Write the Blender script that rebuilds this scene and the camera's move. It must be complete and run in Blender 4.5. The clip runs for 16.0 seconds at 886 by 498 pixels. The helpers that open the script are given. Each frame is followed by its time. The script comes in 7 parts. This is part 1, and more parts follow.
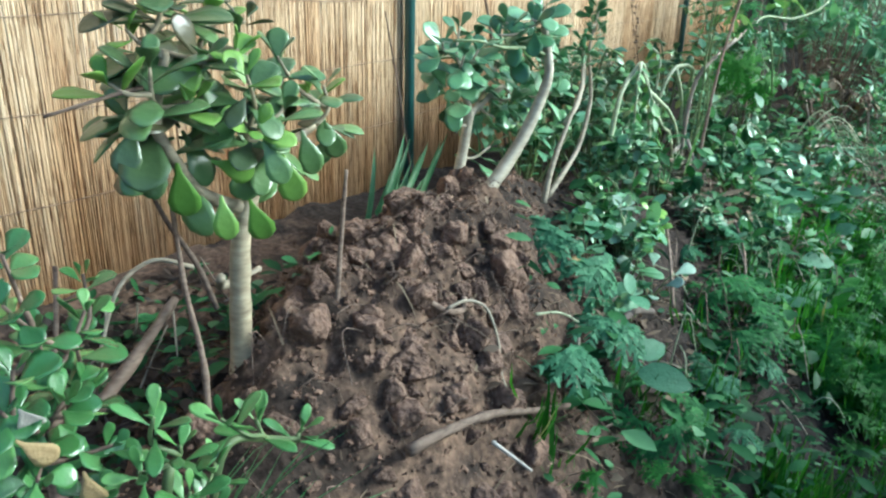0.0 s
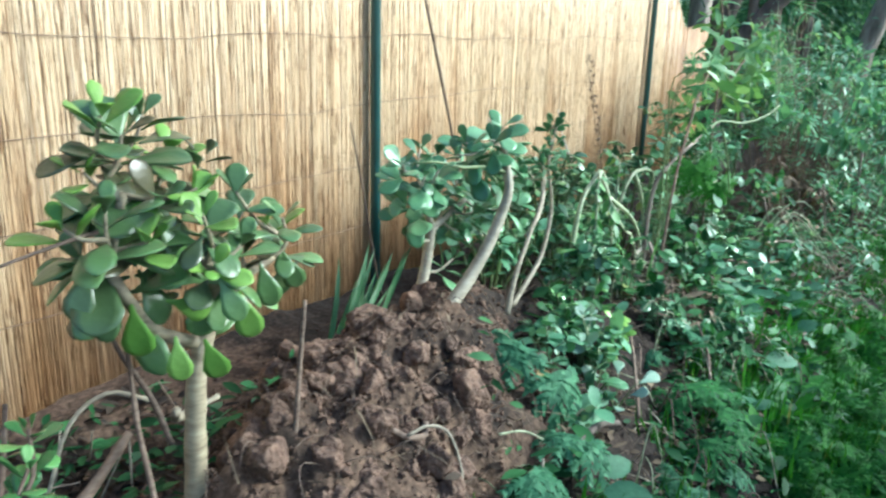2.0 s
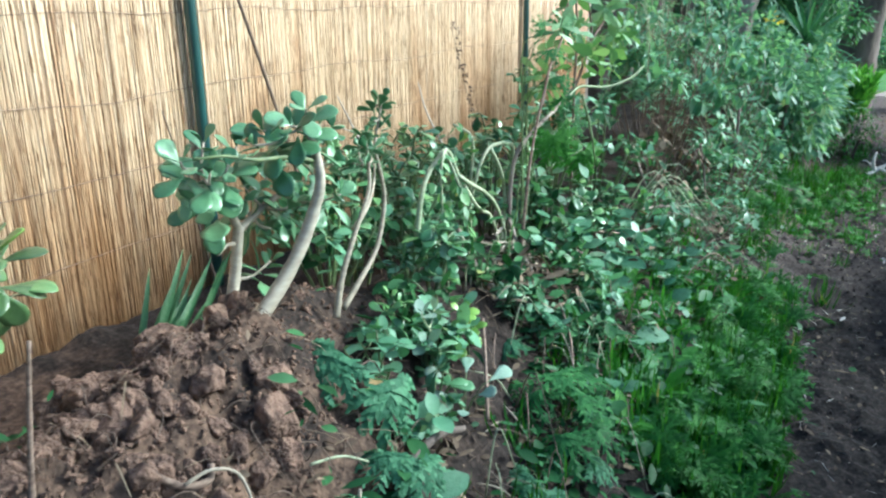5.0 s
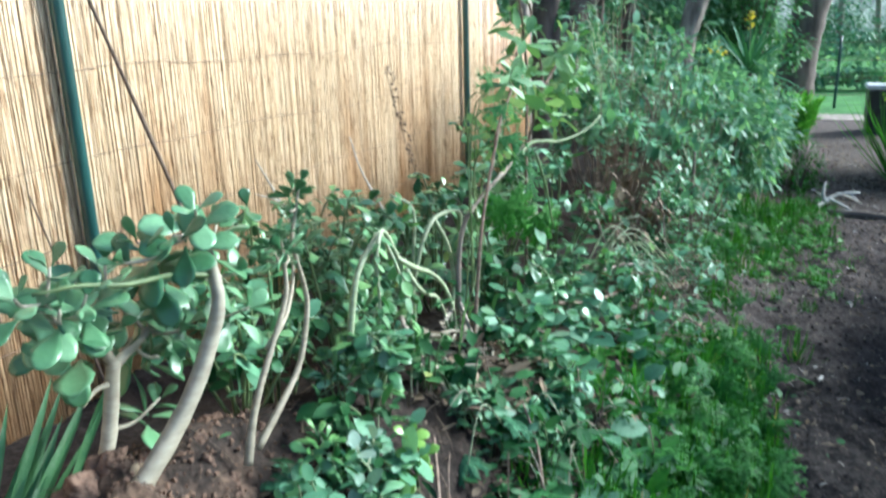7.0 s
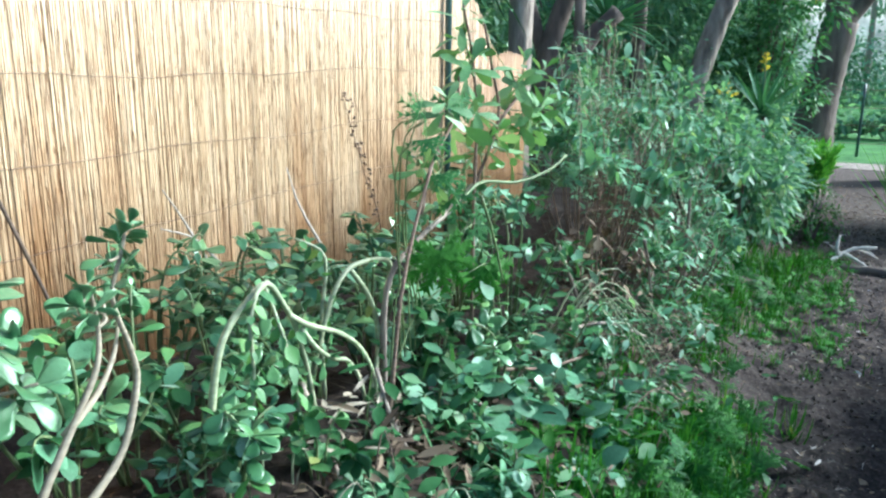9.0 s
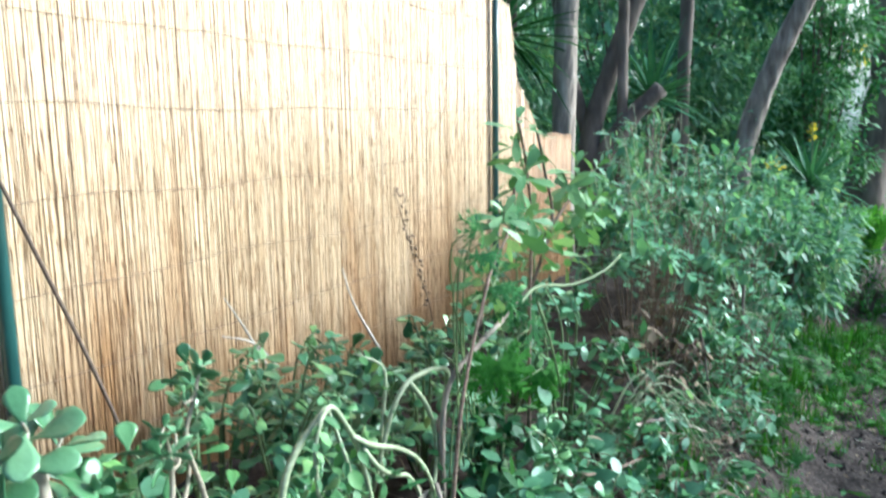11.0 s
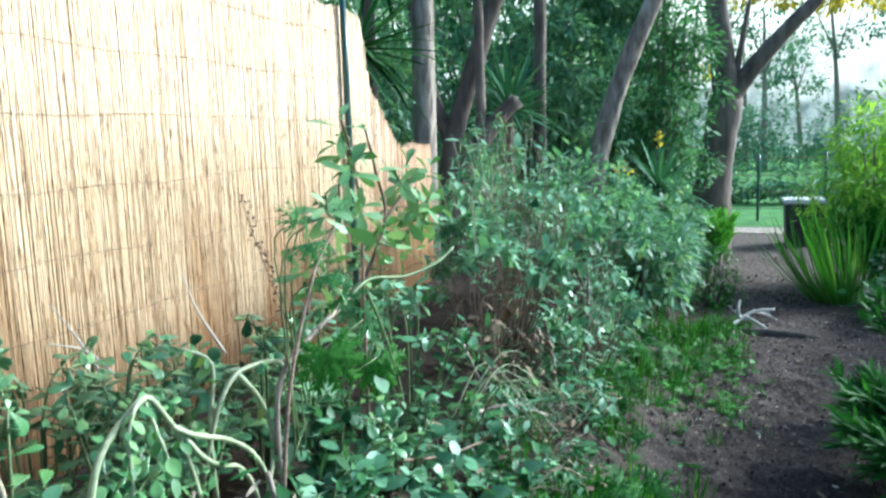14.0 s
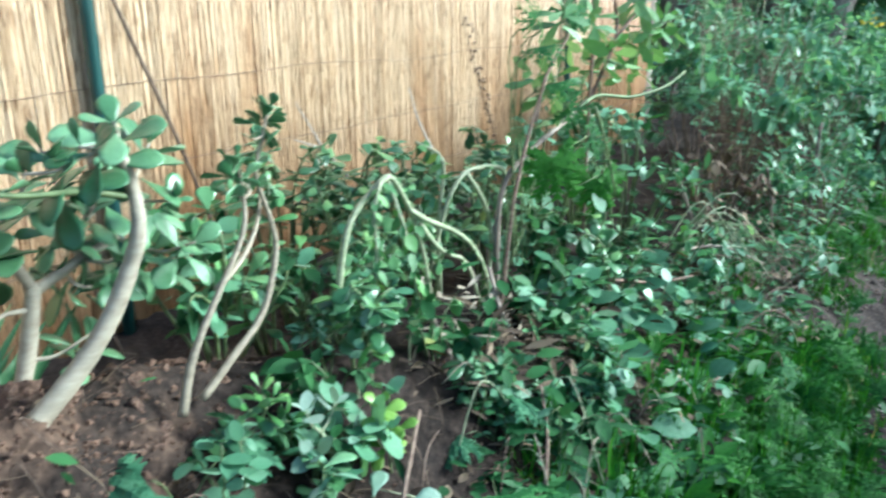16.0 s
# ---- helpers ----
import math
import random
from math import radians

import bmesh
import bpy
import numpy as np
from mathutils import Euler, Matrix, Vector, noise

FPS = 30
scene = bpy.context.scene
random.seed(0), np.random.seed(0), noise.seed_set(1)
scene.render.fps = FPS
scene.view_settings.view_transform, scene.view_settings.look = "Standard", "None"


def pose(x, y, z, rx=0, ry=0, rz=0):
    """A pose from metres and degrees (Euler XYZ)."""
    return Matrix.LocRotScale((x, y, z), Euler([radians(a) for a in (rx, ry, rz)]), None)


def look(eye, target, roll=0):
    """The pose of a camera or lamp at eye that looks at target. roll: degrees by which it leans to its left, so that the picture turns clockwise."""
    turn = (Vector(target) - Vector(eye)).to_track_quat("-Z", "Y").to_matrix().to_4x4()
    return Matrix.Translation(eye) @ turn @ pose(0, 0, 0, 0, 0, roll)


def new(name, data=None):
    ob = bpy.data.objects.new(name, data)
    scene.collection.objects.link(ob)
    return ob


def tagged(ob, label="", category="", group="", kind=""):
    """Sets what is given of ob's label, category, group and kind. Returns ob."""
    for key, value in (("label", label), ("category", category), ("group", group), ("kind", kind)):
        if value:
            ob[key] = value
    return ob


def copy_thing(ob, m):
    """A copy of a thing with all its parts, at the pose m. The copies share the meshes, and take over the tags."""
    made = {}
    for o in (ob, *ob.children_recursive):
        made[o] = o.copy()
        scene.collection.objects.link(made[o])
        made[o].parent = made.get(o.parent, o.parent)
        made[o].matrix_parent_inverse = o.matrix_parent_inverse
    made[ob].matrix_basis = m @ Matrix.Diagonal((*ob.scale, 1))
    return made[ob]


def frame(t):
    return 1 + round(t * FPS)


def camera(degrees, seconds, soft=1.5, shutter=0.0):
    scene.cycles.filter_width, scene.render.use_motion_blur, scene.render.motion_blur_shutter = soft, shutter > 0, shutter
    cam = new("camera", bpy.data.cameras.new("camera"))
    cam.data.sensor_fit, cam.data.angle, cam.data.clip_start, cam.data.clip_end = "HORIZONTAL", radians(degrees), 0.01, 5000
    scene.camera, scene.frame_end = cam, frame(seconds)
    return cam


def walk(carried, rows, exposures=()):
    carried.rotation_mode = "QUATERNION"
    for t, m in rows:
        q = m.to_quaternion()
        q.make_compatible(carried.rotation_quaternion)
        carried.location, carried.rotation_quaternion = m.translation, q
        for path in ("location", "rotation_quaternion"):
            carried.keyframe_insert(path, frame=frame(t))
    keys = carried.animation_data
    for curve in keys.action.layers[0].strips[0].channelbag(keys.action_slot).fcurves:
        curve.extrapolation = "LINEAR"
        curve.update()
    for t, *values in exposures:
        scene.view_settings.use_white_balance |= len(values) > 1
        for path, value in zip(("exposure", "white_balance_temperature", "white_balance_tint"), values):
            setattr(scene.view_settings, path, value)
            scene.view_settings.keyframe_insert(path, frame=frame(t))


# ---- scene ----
# ---- camera and its walk ----
cam = camera(58.8, 16.0, soft=2.4, shutter=0.5)
PATH = [
    (0, (-2.314, -1.798, 0.880), (-0.790, -0.728, 0.152), 1.60),
    (0.5, (-2.313, -1.798, 0.886), (-0.777, -0.736, 0.169), 1.83),
    (1, (-2.311, -1.788, 0.915), (-0.749, -0.717, 0.274), 2.02),
    (1.5, (-2.303, -1.779, 0.959), (-0.726, -0.689, 0.390), 2.16),
    (2, (-2.278, -1.807, 0.976), (-0.668, -0.750, 0.436), 1.51),
    (2.5, (-2.240, -1.841, 0.986), (-0.585, -0.862, 0.438), 0.71),
    (3, (-2.198, -1.874, 0.986), (-0.502, -0.974, 0.427), 0.64),
    (3.5, (-2.151, -1.898, 0.989), (-0.425, -1.055, 0.431), 0.05),
    (6, (-1.707, -1.912, 0.966), (-0.039, -1.016, 0.320), -1.05),
    (6.5, (-1.588, -1.773, 0.992), (0.129, -1.011, 0.307), -1.63),
    (7, (-1.544, -1.733, 1.040), (0.221, -0.971, 0.488), -1.62),
    (7.5, (-1.419, -1.802, 1.049), (0.346, -0.979, 0.595), -0.40),
    (8, (-1.258, -1.879, 0.993), (0.506, -1.066, 0.515), 0.56),
    (10.5, (-1.058, -1.741, 1.069), (0.700, -0.882, 0.656), -0.37),
    (11, (-1.107, -1.785, 1.133), (0.638, -0.863, 0.812), -0.79),
    (11.5, (-1.151, -1.832, 1.160), (0.595, -0.875, 0.972), -1.91),
    (12, (-1.173, -1.861, 1.157), (0.570, -0.894, 0.992), -1.59),
    (12.5, (-1.163, -1.888, 1.152), (0.614, -0.988, 0.966), -1.56),
    (13, (-1.148, -1.926, 1.148), (0.696, -1.173, 0.965), -2.29),
    (13.5, (-1.125, -1.968, 1.115), (0.748, -1.313, 0.868), -2.24),
    (14, (-1.121, -1.980, 1.059), (0.744, -1.314, 0.783), -1.91),
    (14.5, (-1.127, -1.968, 1.018), (0.685, -1.237, 0.591), -2.16),
    (15, (-1.141, -1.958, 0.977), (0.604, -1.129, 0.460), -1.92),
    (15.5, (-1.172, -1.960, 0.932), (0.495, -1.005, 0.377), -1.53),
    (16, (-1.213, -1.906, 0.902), (0.377, -0.846, 0.312), -0.55),]
walk(cam, [(t, look(eye, aim, roll)) for t, eye, aim, roll in PATH],
     exposures=[(0.0, 1.72, 5260, -5), (1.0, 1.76, 5260, -5), (1.8, 1.76, 5260, -4), (3.5, 1.75, 5260, -2), (7.0, 1.80, 5240, 1), (11.0, 1.81, 5230, 1), (13.0, 1.84, 5210, 0), (16.0, 1.77, 5190, -1)])

# ---- light: open shade under a bright evening sky, low soft sun from the open side ----
world = bpy.data.worlds.new("world")
scene.world = world
world.use_nodes = True
wn = world.node_tree
sky = wn.nodes.new("ShaderNodeTexSky")
sky.sky_type, sky.sun_disc = "NISHITA", False
SUN_ELEV, SUN_AZ = 30.0, 142.0
sky.sun_elevation, sky.sun_rotation = radians(SUN_ELEV), radians(SUN_AZ)
sky.dust_density, sky.ozone_density = 3.0, 1.0
wn.links.new(sky.outputs[0], wn.nodes["Background"].inputs[0])
wn.nodes["Background"].inputs[1].default_value = 0.105
sun_data = bpy.data.lights.new("sun", "SUN")
sun_data.energy, sun_data.angle, sun_data.color = 2.9, radians(20), (1.0, 0.95, 0.86)
sun = new("sun", sun_data)
az, el = radians(SUN_AZ), radians(SUN_ELEV)
sun_dir = Vector((math.sin(az) * math.cos(el), math.cos(az) * math.cos(el), math.sin(el)))
sun.matrix_world = look(sun_dir * 30, (0, 0, 0))

# ---- materials ----
def nodes_of(name):
    m = bpy.data.materials.new(name)
    m.use_nodes = True
    nt = m.node_tree
    return m, nt, nt.nodes["Principled BSDF"]


def node(nt, kind, **values):
    n = nt.nodes.new(kind)
    for k, v in values.items():
        n.inputs[k].default_value = v
    return n


def ramp(nt, fac, stops):
    r = nt.nodes.new("ShaderNodeValToRGB")
    while len(r.color_ramp.elements) < len(stops):
        r.color_ramp.elements.new(0.5)
    for e, (p, c) in zip(r.color_ramp.elements, stops):
        e.position, e.color = p, (*c, 1) if len(c) == 3 else c
    nt.links.new(fac, r.inputs[0])
    return r.outputs[0]


def chance(nt):
    """A random number for each object and each island of a mesh."""
    a, b = nt.nodes.new("ShaderNodeObjectInfo"), nt.nodes.new("ShaderNodeNewGeometry")
    s = nt.nodes.new("ShaderNodeMath")
    s.operation = "ADD"
    nt.links.new(a.outputs["Random"], s.inputs[0])
    nt.links.new(b.outputs["Random Per Island"], s.inputs[1])
    f = nt.nodes.new("ShaderNodeMath")
    f.operation = "FRACT"
    nt.links.new(s.outputs[0], f.inputs[0])
    return f.outputs[0]


def mixed(nt, fac, a, b, mode="MIX"):
    m = nt.nodes.new("ShaderNodeMix")
    m.data_type, m.blend_type = "RGBA", mode
    for value, sock in ((fac, m.inputs[0]), (a, m.inputs[6]), (b, m.inputs[7])):
        if isinstance(value, bpy.types.NodeSocket):
            nt.links.new(value, sock)
        else:
            sock.default_value = value if isinstance(value, (int, float)) else (*value, 1)
    return m.outputs[2]


def noise_at(nt, scale, detail=4.0, coords="Object", stretch=None):
    tc = nt.nodes.new("ShaderNodeTexCoord")
    src = tc.outputs[coords]
    if stretch:
        mp = nt.nodes.new("ShaderNodeMapping")
        mp.inputs["Scale"].default_value = stretch
        nt.links.new(src, mp.inputs[0])
        src = mp.outputs[0]
    n = node(nt, "ShaderNodeTexNoise", Scale=scale, Detail=detail)
    nt.links.new(src, n.inputs["Vector"])
    return n.outputs[0]


def bumped(nt, bsdf, height, strength, distance=0.01):
    b = node(nt, "ShaderNodeBump", Strength=strength, Distance=distance)
    nt.links.new(height, b.inputs["Height"])
    nt.links.new(b.outputs[0], bsdf.inputs["Normal"])


def leaf_material(name, stops, rough=0.4, coat=0.0, through_light=0.25, spots=0.25, scale=6.0, gloss=0.32):
    """A leaf: colour by chance from leaf to leaf, blotches and veins on it, some light shining through."""
    m, nt, bsdf = nodes_of(name)
    col = ramp(nt, chance(nt), stops)
    blot = noise_at(nt, scale, 5.0)
    dark = mixed(nt, 1.0, col, (0.45, 0.55, 0.45), "MULTIPLY")
    fac = ramp(nt, blot, [(0.35, (spots,) * 3), (0.65, (0.0,) * 3)])
    col2 = mixed(nt, fac, col, dark)
    nt.links.new(col2, bsdf.inputs["Base Color"])
    bsdf.inputs["Roughness"].default_value = rough
    bsdf.inputs["Specular IOR Level"].default_value = gloss
    bsdf.inputs["Coat Weight"].default_value = coat
    bsdf.inputs["Coat Roughness"].default_value = 0.25
    bumped(nt, bsdf, noise_at(nt, scale * 3, 3.0), 0.1 if coat > 0.15 else 0.25, 0.02)
    tr = nt.nodes.new("ShaderNodeBsdfTranslucent")
    nt.links.new(mixed(nt, 1.0, col2, (1.0, 1.0, 0.55), "MULTIPLY"), tr.inputs[0])
    mx = nt.nodes.new("ShaderNodeMixShader")
    mx.inputs[0].default_value = through_light
    nt.links.new(bsdf.outputs[0], mx.inputs[1])
    nt.links.new(tr.outputs[0], mx.inputs[2])
    nt.links.new(mx.outputs[0], nt.nodes["Material Output"].inputs[0])
    return m


def rough_material(name, stops, scale=30.0, rough=0.85, bump=0.4, distance=0.01, stretch=None, by_piece=0.3, metal=0.0):
    m, nt, bsdf = nodes_of(name)
    grain = noise_at(nt, scale, 8.0, stretch=stretch)
    col = ramp(nt, grain, stops)
    value = ramp(nt, chance(nt), [(0.0, (1 - by_piece,) * 3), (1.0, (1 + by_piece * 0.6,) * 3)])
    patch = ramp(nt, noise_at(nt, scale * 0.13, 3.0), [(0.3, (0.78,) * 3), (0.7, (1.12,) * 3)])
    col = mixed(nt, 1.0, mixed(nt, 1.0, col, value, "MULTIPLY"), patch, "MULTIPLY")
    nt.links.new(col, bsdf.inputs["Base Color"])
    bsdf.inputs["Roughness"].default_value, bsdf.inputs["Metallic"].default_value = rough, metal
    bumped(nt, bsdf, grain, bump, distance)
    return m


M_JADE = leaf_material("jade leaf", [(0.0, (0.100, 0.090, 0.046)), (0.18, (0.066, 0.100, 0.042)), (0.5, (0.105, 0.185, 0.066)), (0.88, (0.160, 0.275, 0.095)), (1.0, (0.22, 0.36, 0.14))], 0.30, 0.3, 0.12, 0.35, 2.0, 0.45)
M_JADE_NEW = leaf_material("young jade leaf", [(0.0, (0.150, 0.310, 0.050)), (1.0, (0.290, 0.480, 0.100))], 0.34, 0.2, 0.2, 0.1, 2.0)
M_JADE_DEEP = leaf_material("deep green jade leaf", [(0.0, (0.036, 0.110, 0.034)), (0.5, (0.070, 0.190, 0.058)), (0.85, (0.120, 0.285, 0.080)), (1.0, (0.19, 0.37, 0.10))], 0.26, 0.4, 0.1, 0.2, 2.0, 0.5)
M_JADE_DULL = leaf_material("dull jade leaf", [(0.0, (0.052, 0.142, 0.057)), (0.5, (0.104, 0.240, 0.103)), (1.0, (0.200, 0.370, 0.190))], 0.34, 0.28, 0.12, 0.3, 2.0, 0.42)
M_BUSHJADE = leaf_material("green succulent leaf", [(0.0, (0.032, 0.100, 0.038)), (0.4, (0.074, 0.190, 0.074)), (0.8, (0.135, 0.285, 0.112)), (1.0, (0.225, 0.395, 0.135))], 0.34, 0.25, 0.14, 0.3, 2.0, 0.4)
M_SHOOT = leaf_material("fresh jade shoot leaf", [(0.0, (0.060, 0.165, 0.045)), (0.6, (0.105, 0.260, 0.070)), (1.0, (0.190, 0.380, 0.105))], 0.32, 0.3, 0.14, 0.15, 2.0, 0.45)
M_SMALL = leaf_material("small leaf", [(0.0, (0.040, 0.130, 0.042)), (0.55, (0.090, 0.230, 0.078)), (0.96, (0.165, 0.350, 0.114)), (1.0, (0.34, 0.36, 0.117))], 0.40, 0.1, 0.28, 0.25, 6.0, 0.4)
M_GREY = leaf_material("grey-green leaf", [(0.0, (0.062, 0.178, 0.084)), (0.5, (0.146, 0.325, 0.178)), (0.90, (0.245, 0.440, 0.275)), (1.0, (0.33, 0.48, 0.36))], 0.42, 0.12, 0.25, 0.25, 6.0, 0.34)
M_FERN = leaf_material("lobed leaf", [(0.0, (0.036, 0.110, 0.055)), (0.6, (0.070, 0.190, 0.094)), (1.0, (0.125, 0.285, 0.150))], 0.6, 0.0, 0.25, 0.3, 6.0, 0.2)
M_GRASS = leaf_material("grass blade", [(0.0, (0.018, 0.075, 0.008)), (0.6, (0.045, 0.165, 0.014)), (0.98, (0.085, 0.265, 0.026)), (1.0, (0.30, 0.27, 0.11))], 0.6, 0.0, 0.32, 0.25, 6.0, 0.16)
M_LUSH = leaf_material("lush weed leaf", [(0.0, (0.020, 0.085, 0.013)), (0.7, (0.045, 0.165, 0.026)), (1.0, (0.085, 0.245, 0.046))], 0.6, 0.0, 0.32, 0.25, 6.0, 0.18)
M_CUTLEAF = leaf_material("dark cut leaf", [(0.0, (0.024, 0.095, 0.026)), (0.6, (0.048, 0.165, 0.046)), (1.0, (0.085, 0.240, 0.070))], 0.6, 0.0, 0.28, 0.25, 6.0, 0.18)
M_BROADLEAF = leaf_material("broad cut leaf", [(0.0, (0.040, 0.160, 0.018)), (1.0, (0.095, 0.290, 0.040))], 0.5, 0.0, 0.3, 0.5, 14.0, 0.22)
M_WEED = leaf_material("weed leaf", [(0.0, (0.012, 0.048, 0.015)), (0.6, (0.034, 0.112, 0.035)), (0.93, (0.072, 0.195, 0.065)), (1.0, (0.17, 0.30, 0.163))], 0.55, 0.0, 0.25, 0.25, 6.0, 0.18)
M_WHITISH = leaf_material("whitish leaf", [(0.0, (0.22, 0.34, 0.25)), (1.0, (0.40, 0.51, 0.40))], 0.4, 0.1, 0.12)
M_STRAP = leaf_material("strap leaf", [(0.0, (0.060, 0.170, 0.060)), (1.0, (0.130, 0.290, 0.110))], 0.4, 0.1, 0.2)
M_LITTER = leaf_material("dead leaf", [(0.0, (0.050, 0.034, 0.023)), (0.55, (0.120, 0.085, 0.056)), (1.0, (0.27, 0.205, 0.135))], 0.8, 0.0, 0.1)
M_DOCK = leaf_material("blue-green broad leaf", [(0.0, (0.045, 0.135, 0.070)), (1.0, (0.130, 0.270, 0.150))], 0.5, 0.0, 0.2, 0.4, 8.0, 0.25)
# Near-black leaf colour that carries the shade behind the jade trunk.
M_SHADELEAF = leaf_material("shade-dark fallen leaf", [(0.0, (0.012, 0.009, 0.008)), (0.6, (0.040, 0.028, 0.021)), (1.0, (0.100, 0.070, 0.048))], 0.75, 0.0, 0.05)
M_DEADLEAF = leaf_material("withered tan leaf", [(0.0, (0.36, 0.25, 0.12)), (1.0, (0.52, 0.38, 0.20))], 0.7, 0.0, 0.15, 0.4, 3.0, 0.15)
M_TREELEAF = leaf_material("tree leaf", [(0.0, (0.076, 0.188, 0.114)), (0.6, (0.154, 0.314, 0.192)), (0.93, (0.232, 0.425, 0.250)), (1.0, (0.30, 0.40, 0.18))], 0.5, 0.05, 0.48, 0.25, 6.0, 0.25)
M_WOODLEAF = leaf_material("green woodland leaf", [(0.0, (0.046, 0.137, 0.055)), (0.6, (0.090, 0.225, 0.090)), (1.0, (0.152, 0.318, 0.130))], 0.55, 0.0, 0.35, 0.25, 6.0, 0.2)
M_SPOON = leaf_material("light green spoon leaf", [(0.0, (0.090, 0.210, 0.077)), (0.5, (0.165, 0.320, 0.121)), (1.0, (0.270, 0.430, 0.198))], 0.42, 0.1, 0.25, 0.25, 4.0, 0.35)
M_GOLD = leaf_material("golden leaf", [(0.0, (0.36, 0.32, 0.04)), (1.0, (0.62, 0.50, 0.06))], 0.6, 0.0, 0.5)
M_BRIGHT = leaf_material("bright shrub leaf", [(0.0, (0.150, 0.330, 0.030)), (0.6, (0.270, 0.500, 0.055)), (1.0, (0.450, 0.640, 0.100))], 0.55, 0.0, 0.55)
M_FRESH = leaf_material("fresh green shrub leaf", [(0.0, (0.065, 0.215, 0.026)), (0.6, (0.120, 0.335, 0.044)), (1.0, (0.205, 0.450, 0.068))], 0.6, 0.0, 0.35, 0.25, 6.0, 0.2)
M_BLACKEARTH = rough_material("black earth crumb", [(0.3, (0.018, 0.014, 0.012)), (0.7, (0.070, 0.054, 0.045))], 40, 0.95, 0.8, 0.01, None, 0.4)
M_BARK = rough_material("jade bark", [(0.3, (0.20, 0.16, 0.10)), (0.7, (0.42, 0.36, 0.24))], 25, 0.7, 0.5, 0.006, (1, 1, 3.5), 0.15)
M_PALE = rough_material("pale stem", [(0.3, (0.22, 0.185, 0.13)), (0.7, (0.40, 0.35, 0.255))], 30, 0.65, 0.4, 0.004, (1, 1, 3), 0.25)
M_LIMB = rough_material("smooth jade limb", [(0.3, (0.28, 0.245, 0.18)), (0.7, (0.47, 0.425, 0.32))], 22, 0.65, 0.5, 0.005, (1, 1, 3), 0.12)
M_LOOP = rough_material("pale green stem", [(0.3, (0.23, 0.28, 0.15)), (0.7, (0.41, 0.45, 0.29))], 30, 0.55, 0.3, 0.003, (1, 1, 3), 0.2)
M_GREENSTEM = rough_material("green stem", [(0.3, (0.075, 0.12, 0.045)), (0.7, (0.17, 0.23, 0.09))], 30, 0.55, 0.2, 0.003, None, 0.3)
M_TWIG = rough_material("dry twig", [(0.3, (0.095, 0.062, 0.043)), (0.7, (0.235, 0.170, 0.125))], 40, 0.85, 0.5, 0.004, (1, 1, 3), 0.35)
M_TRUNK = rough_material("grey tree bark", [(0.3, (0.12, 0.094, 0.076)), (0.52, (0.29, 0.238, 0.195)), (0.72, (0.44, 0.385, 0.325))], 14, 0.9, 0.9, 0.04, (1, 1, 0.3), 0.15)
M_DARKTRUNK = rough_material("dark tree bark", [(0.3, (0.066, 0.050, 0.041)), (0.7, (0.195, 0.155, 0.125))], 9, 0.9, 0.8, 0.03, (1, 1, 0.35), 0.15)
M_CLOD = rough_material("dug earth", [(0.25, (0.052, 0.030, 0.019)), (0.5, (0.130, 0.078, 0.051)), (0.8, (0.259, 0.165, 0.109))], 22, 0.95, 0.9, 0.012, None, 0.3)
def reed_material():
    """Dry reeds: each with its own straw tone, brown streaks and dark dashes along it, and painted shade with some
    staining at the foot.
    """
    m, nt, bsdf = nodes_of("dry reed")
    tone = ramp(nt, chance(nt), [(0.0, (0.50, 0.365, 0.225)), (0.2, (0.590, 0.440, 0.277)), (0.7, (0.650, 0.505, 0.330)), (1.0, (0.715, 0.585, 0.415))])
    streak = ramp(nt, noise_at(nt, 100, 4.0, stretch=(1, 1, 0.09)), [(0.34, (0.79, 0.71, 0.62)), (0.46, (1.0,) * 3)])
    # Dark dashes: reed joints, plus the shaded gaps between reeds painted on.
    dark_dash = ramp(nt, noise_at(nt, 260, 2.0, stretch=(1, 1, 0.055)), [(0.39, (0.34, 0.26, 0.19)), (0.42, (1.0,) * 3)])
    patch = ramp(nt, noise_at(nt, 1.6, 4.0), [(0.3, (0.90, 0.86, 0.80)), (0.7, (1.05, 1.05, 1.05))])
    col = mixed(nt, 1.0, mixed(nt, 1.0, mixed(nt, 1.0, tone, streak, "MULTIPLY"), dark_dash, "MULTIPLY"), patch, "MULTIPLY")
    # Foot of the screen: shade painted in as brown streaks, along with some staining.
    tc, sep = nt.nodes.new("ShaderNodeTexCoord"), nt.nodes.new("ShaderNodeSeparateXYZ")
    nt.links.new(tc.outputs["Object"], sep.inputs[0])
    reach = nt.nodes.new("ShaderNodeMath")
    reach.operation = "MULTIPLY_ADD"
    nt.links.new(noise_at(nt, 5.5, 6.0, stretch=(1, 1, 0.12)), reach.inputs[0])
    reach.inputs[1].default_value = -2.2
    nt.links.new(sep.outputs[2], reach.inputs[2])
    shade_stain = node(nt, "ShaderNodeMapRange")
    shade_stain.inputs["From Min"].default_value, shade_stain.inputs["From Max"].default_value = -0.45, -1.15
    nt.links.new(reach.outputs[0], shade_stain.inputs["Value"])
    col = mixed(nt, shade_stain.outputs[0], col, mixed(nt, 1.0, col, (0.75, 0.60, 0.46), "MULTIPLY"))
    nt.links.new(col, bsdf.inputs["Base Color"])
    bsdf.inputs["Roughness"].default_value = 0.55
    bumped(nt, bsdf, noise_at(nt, 120, 3.0, stretch=(1, 1, 0.05)), 0.2, 0.001)
    return m


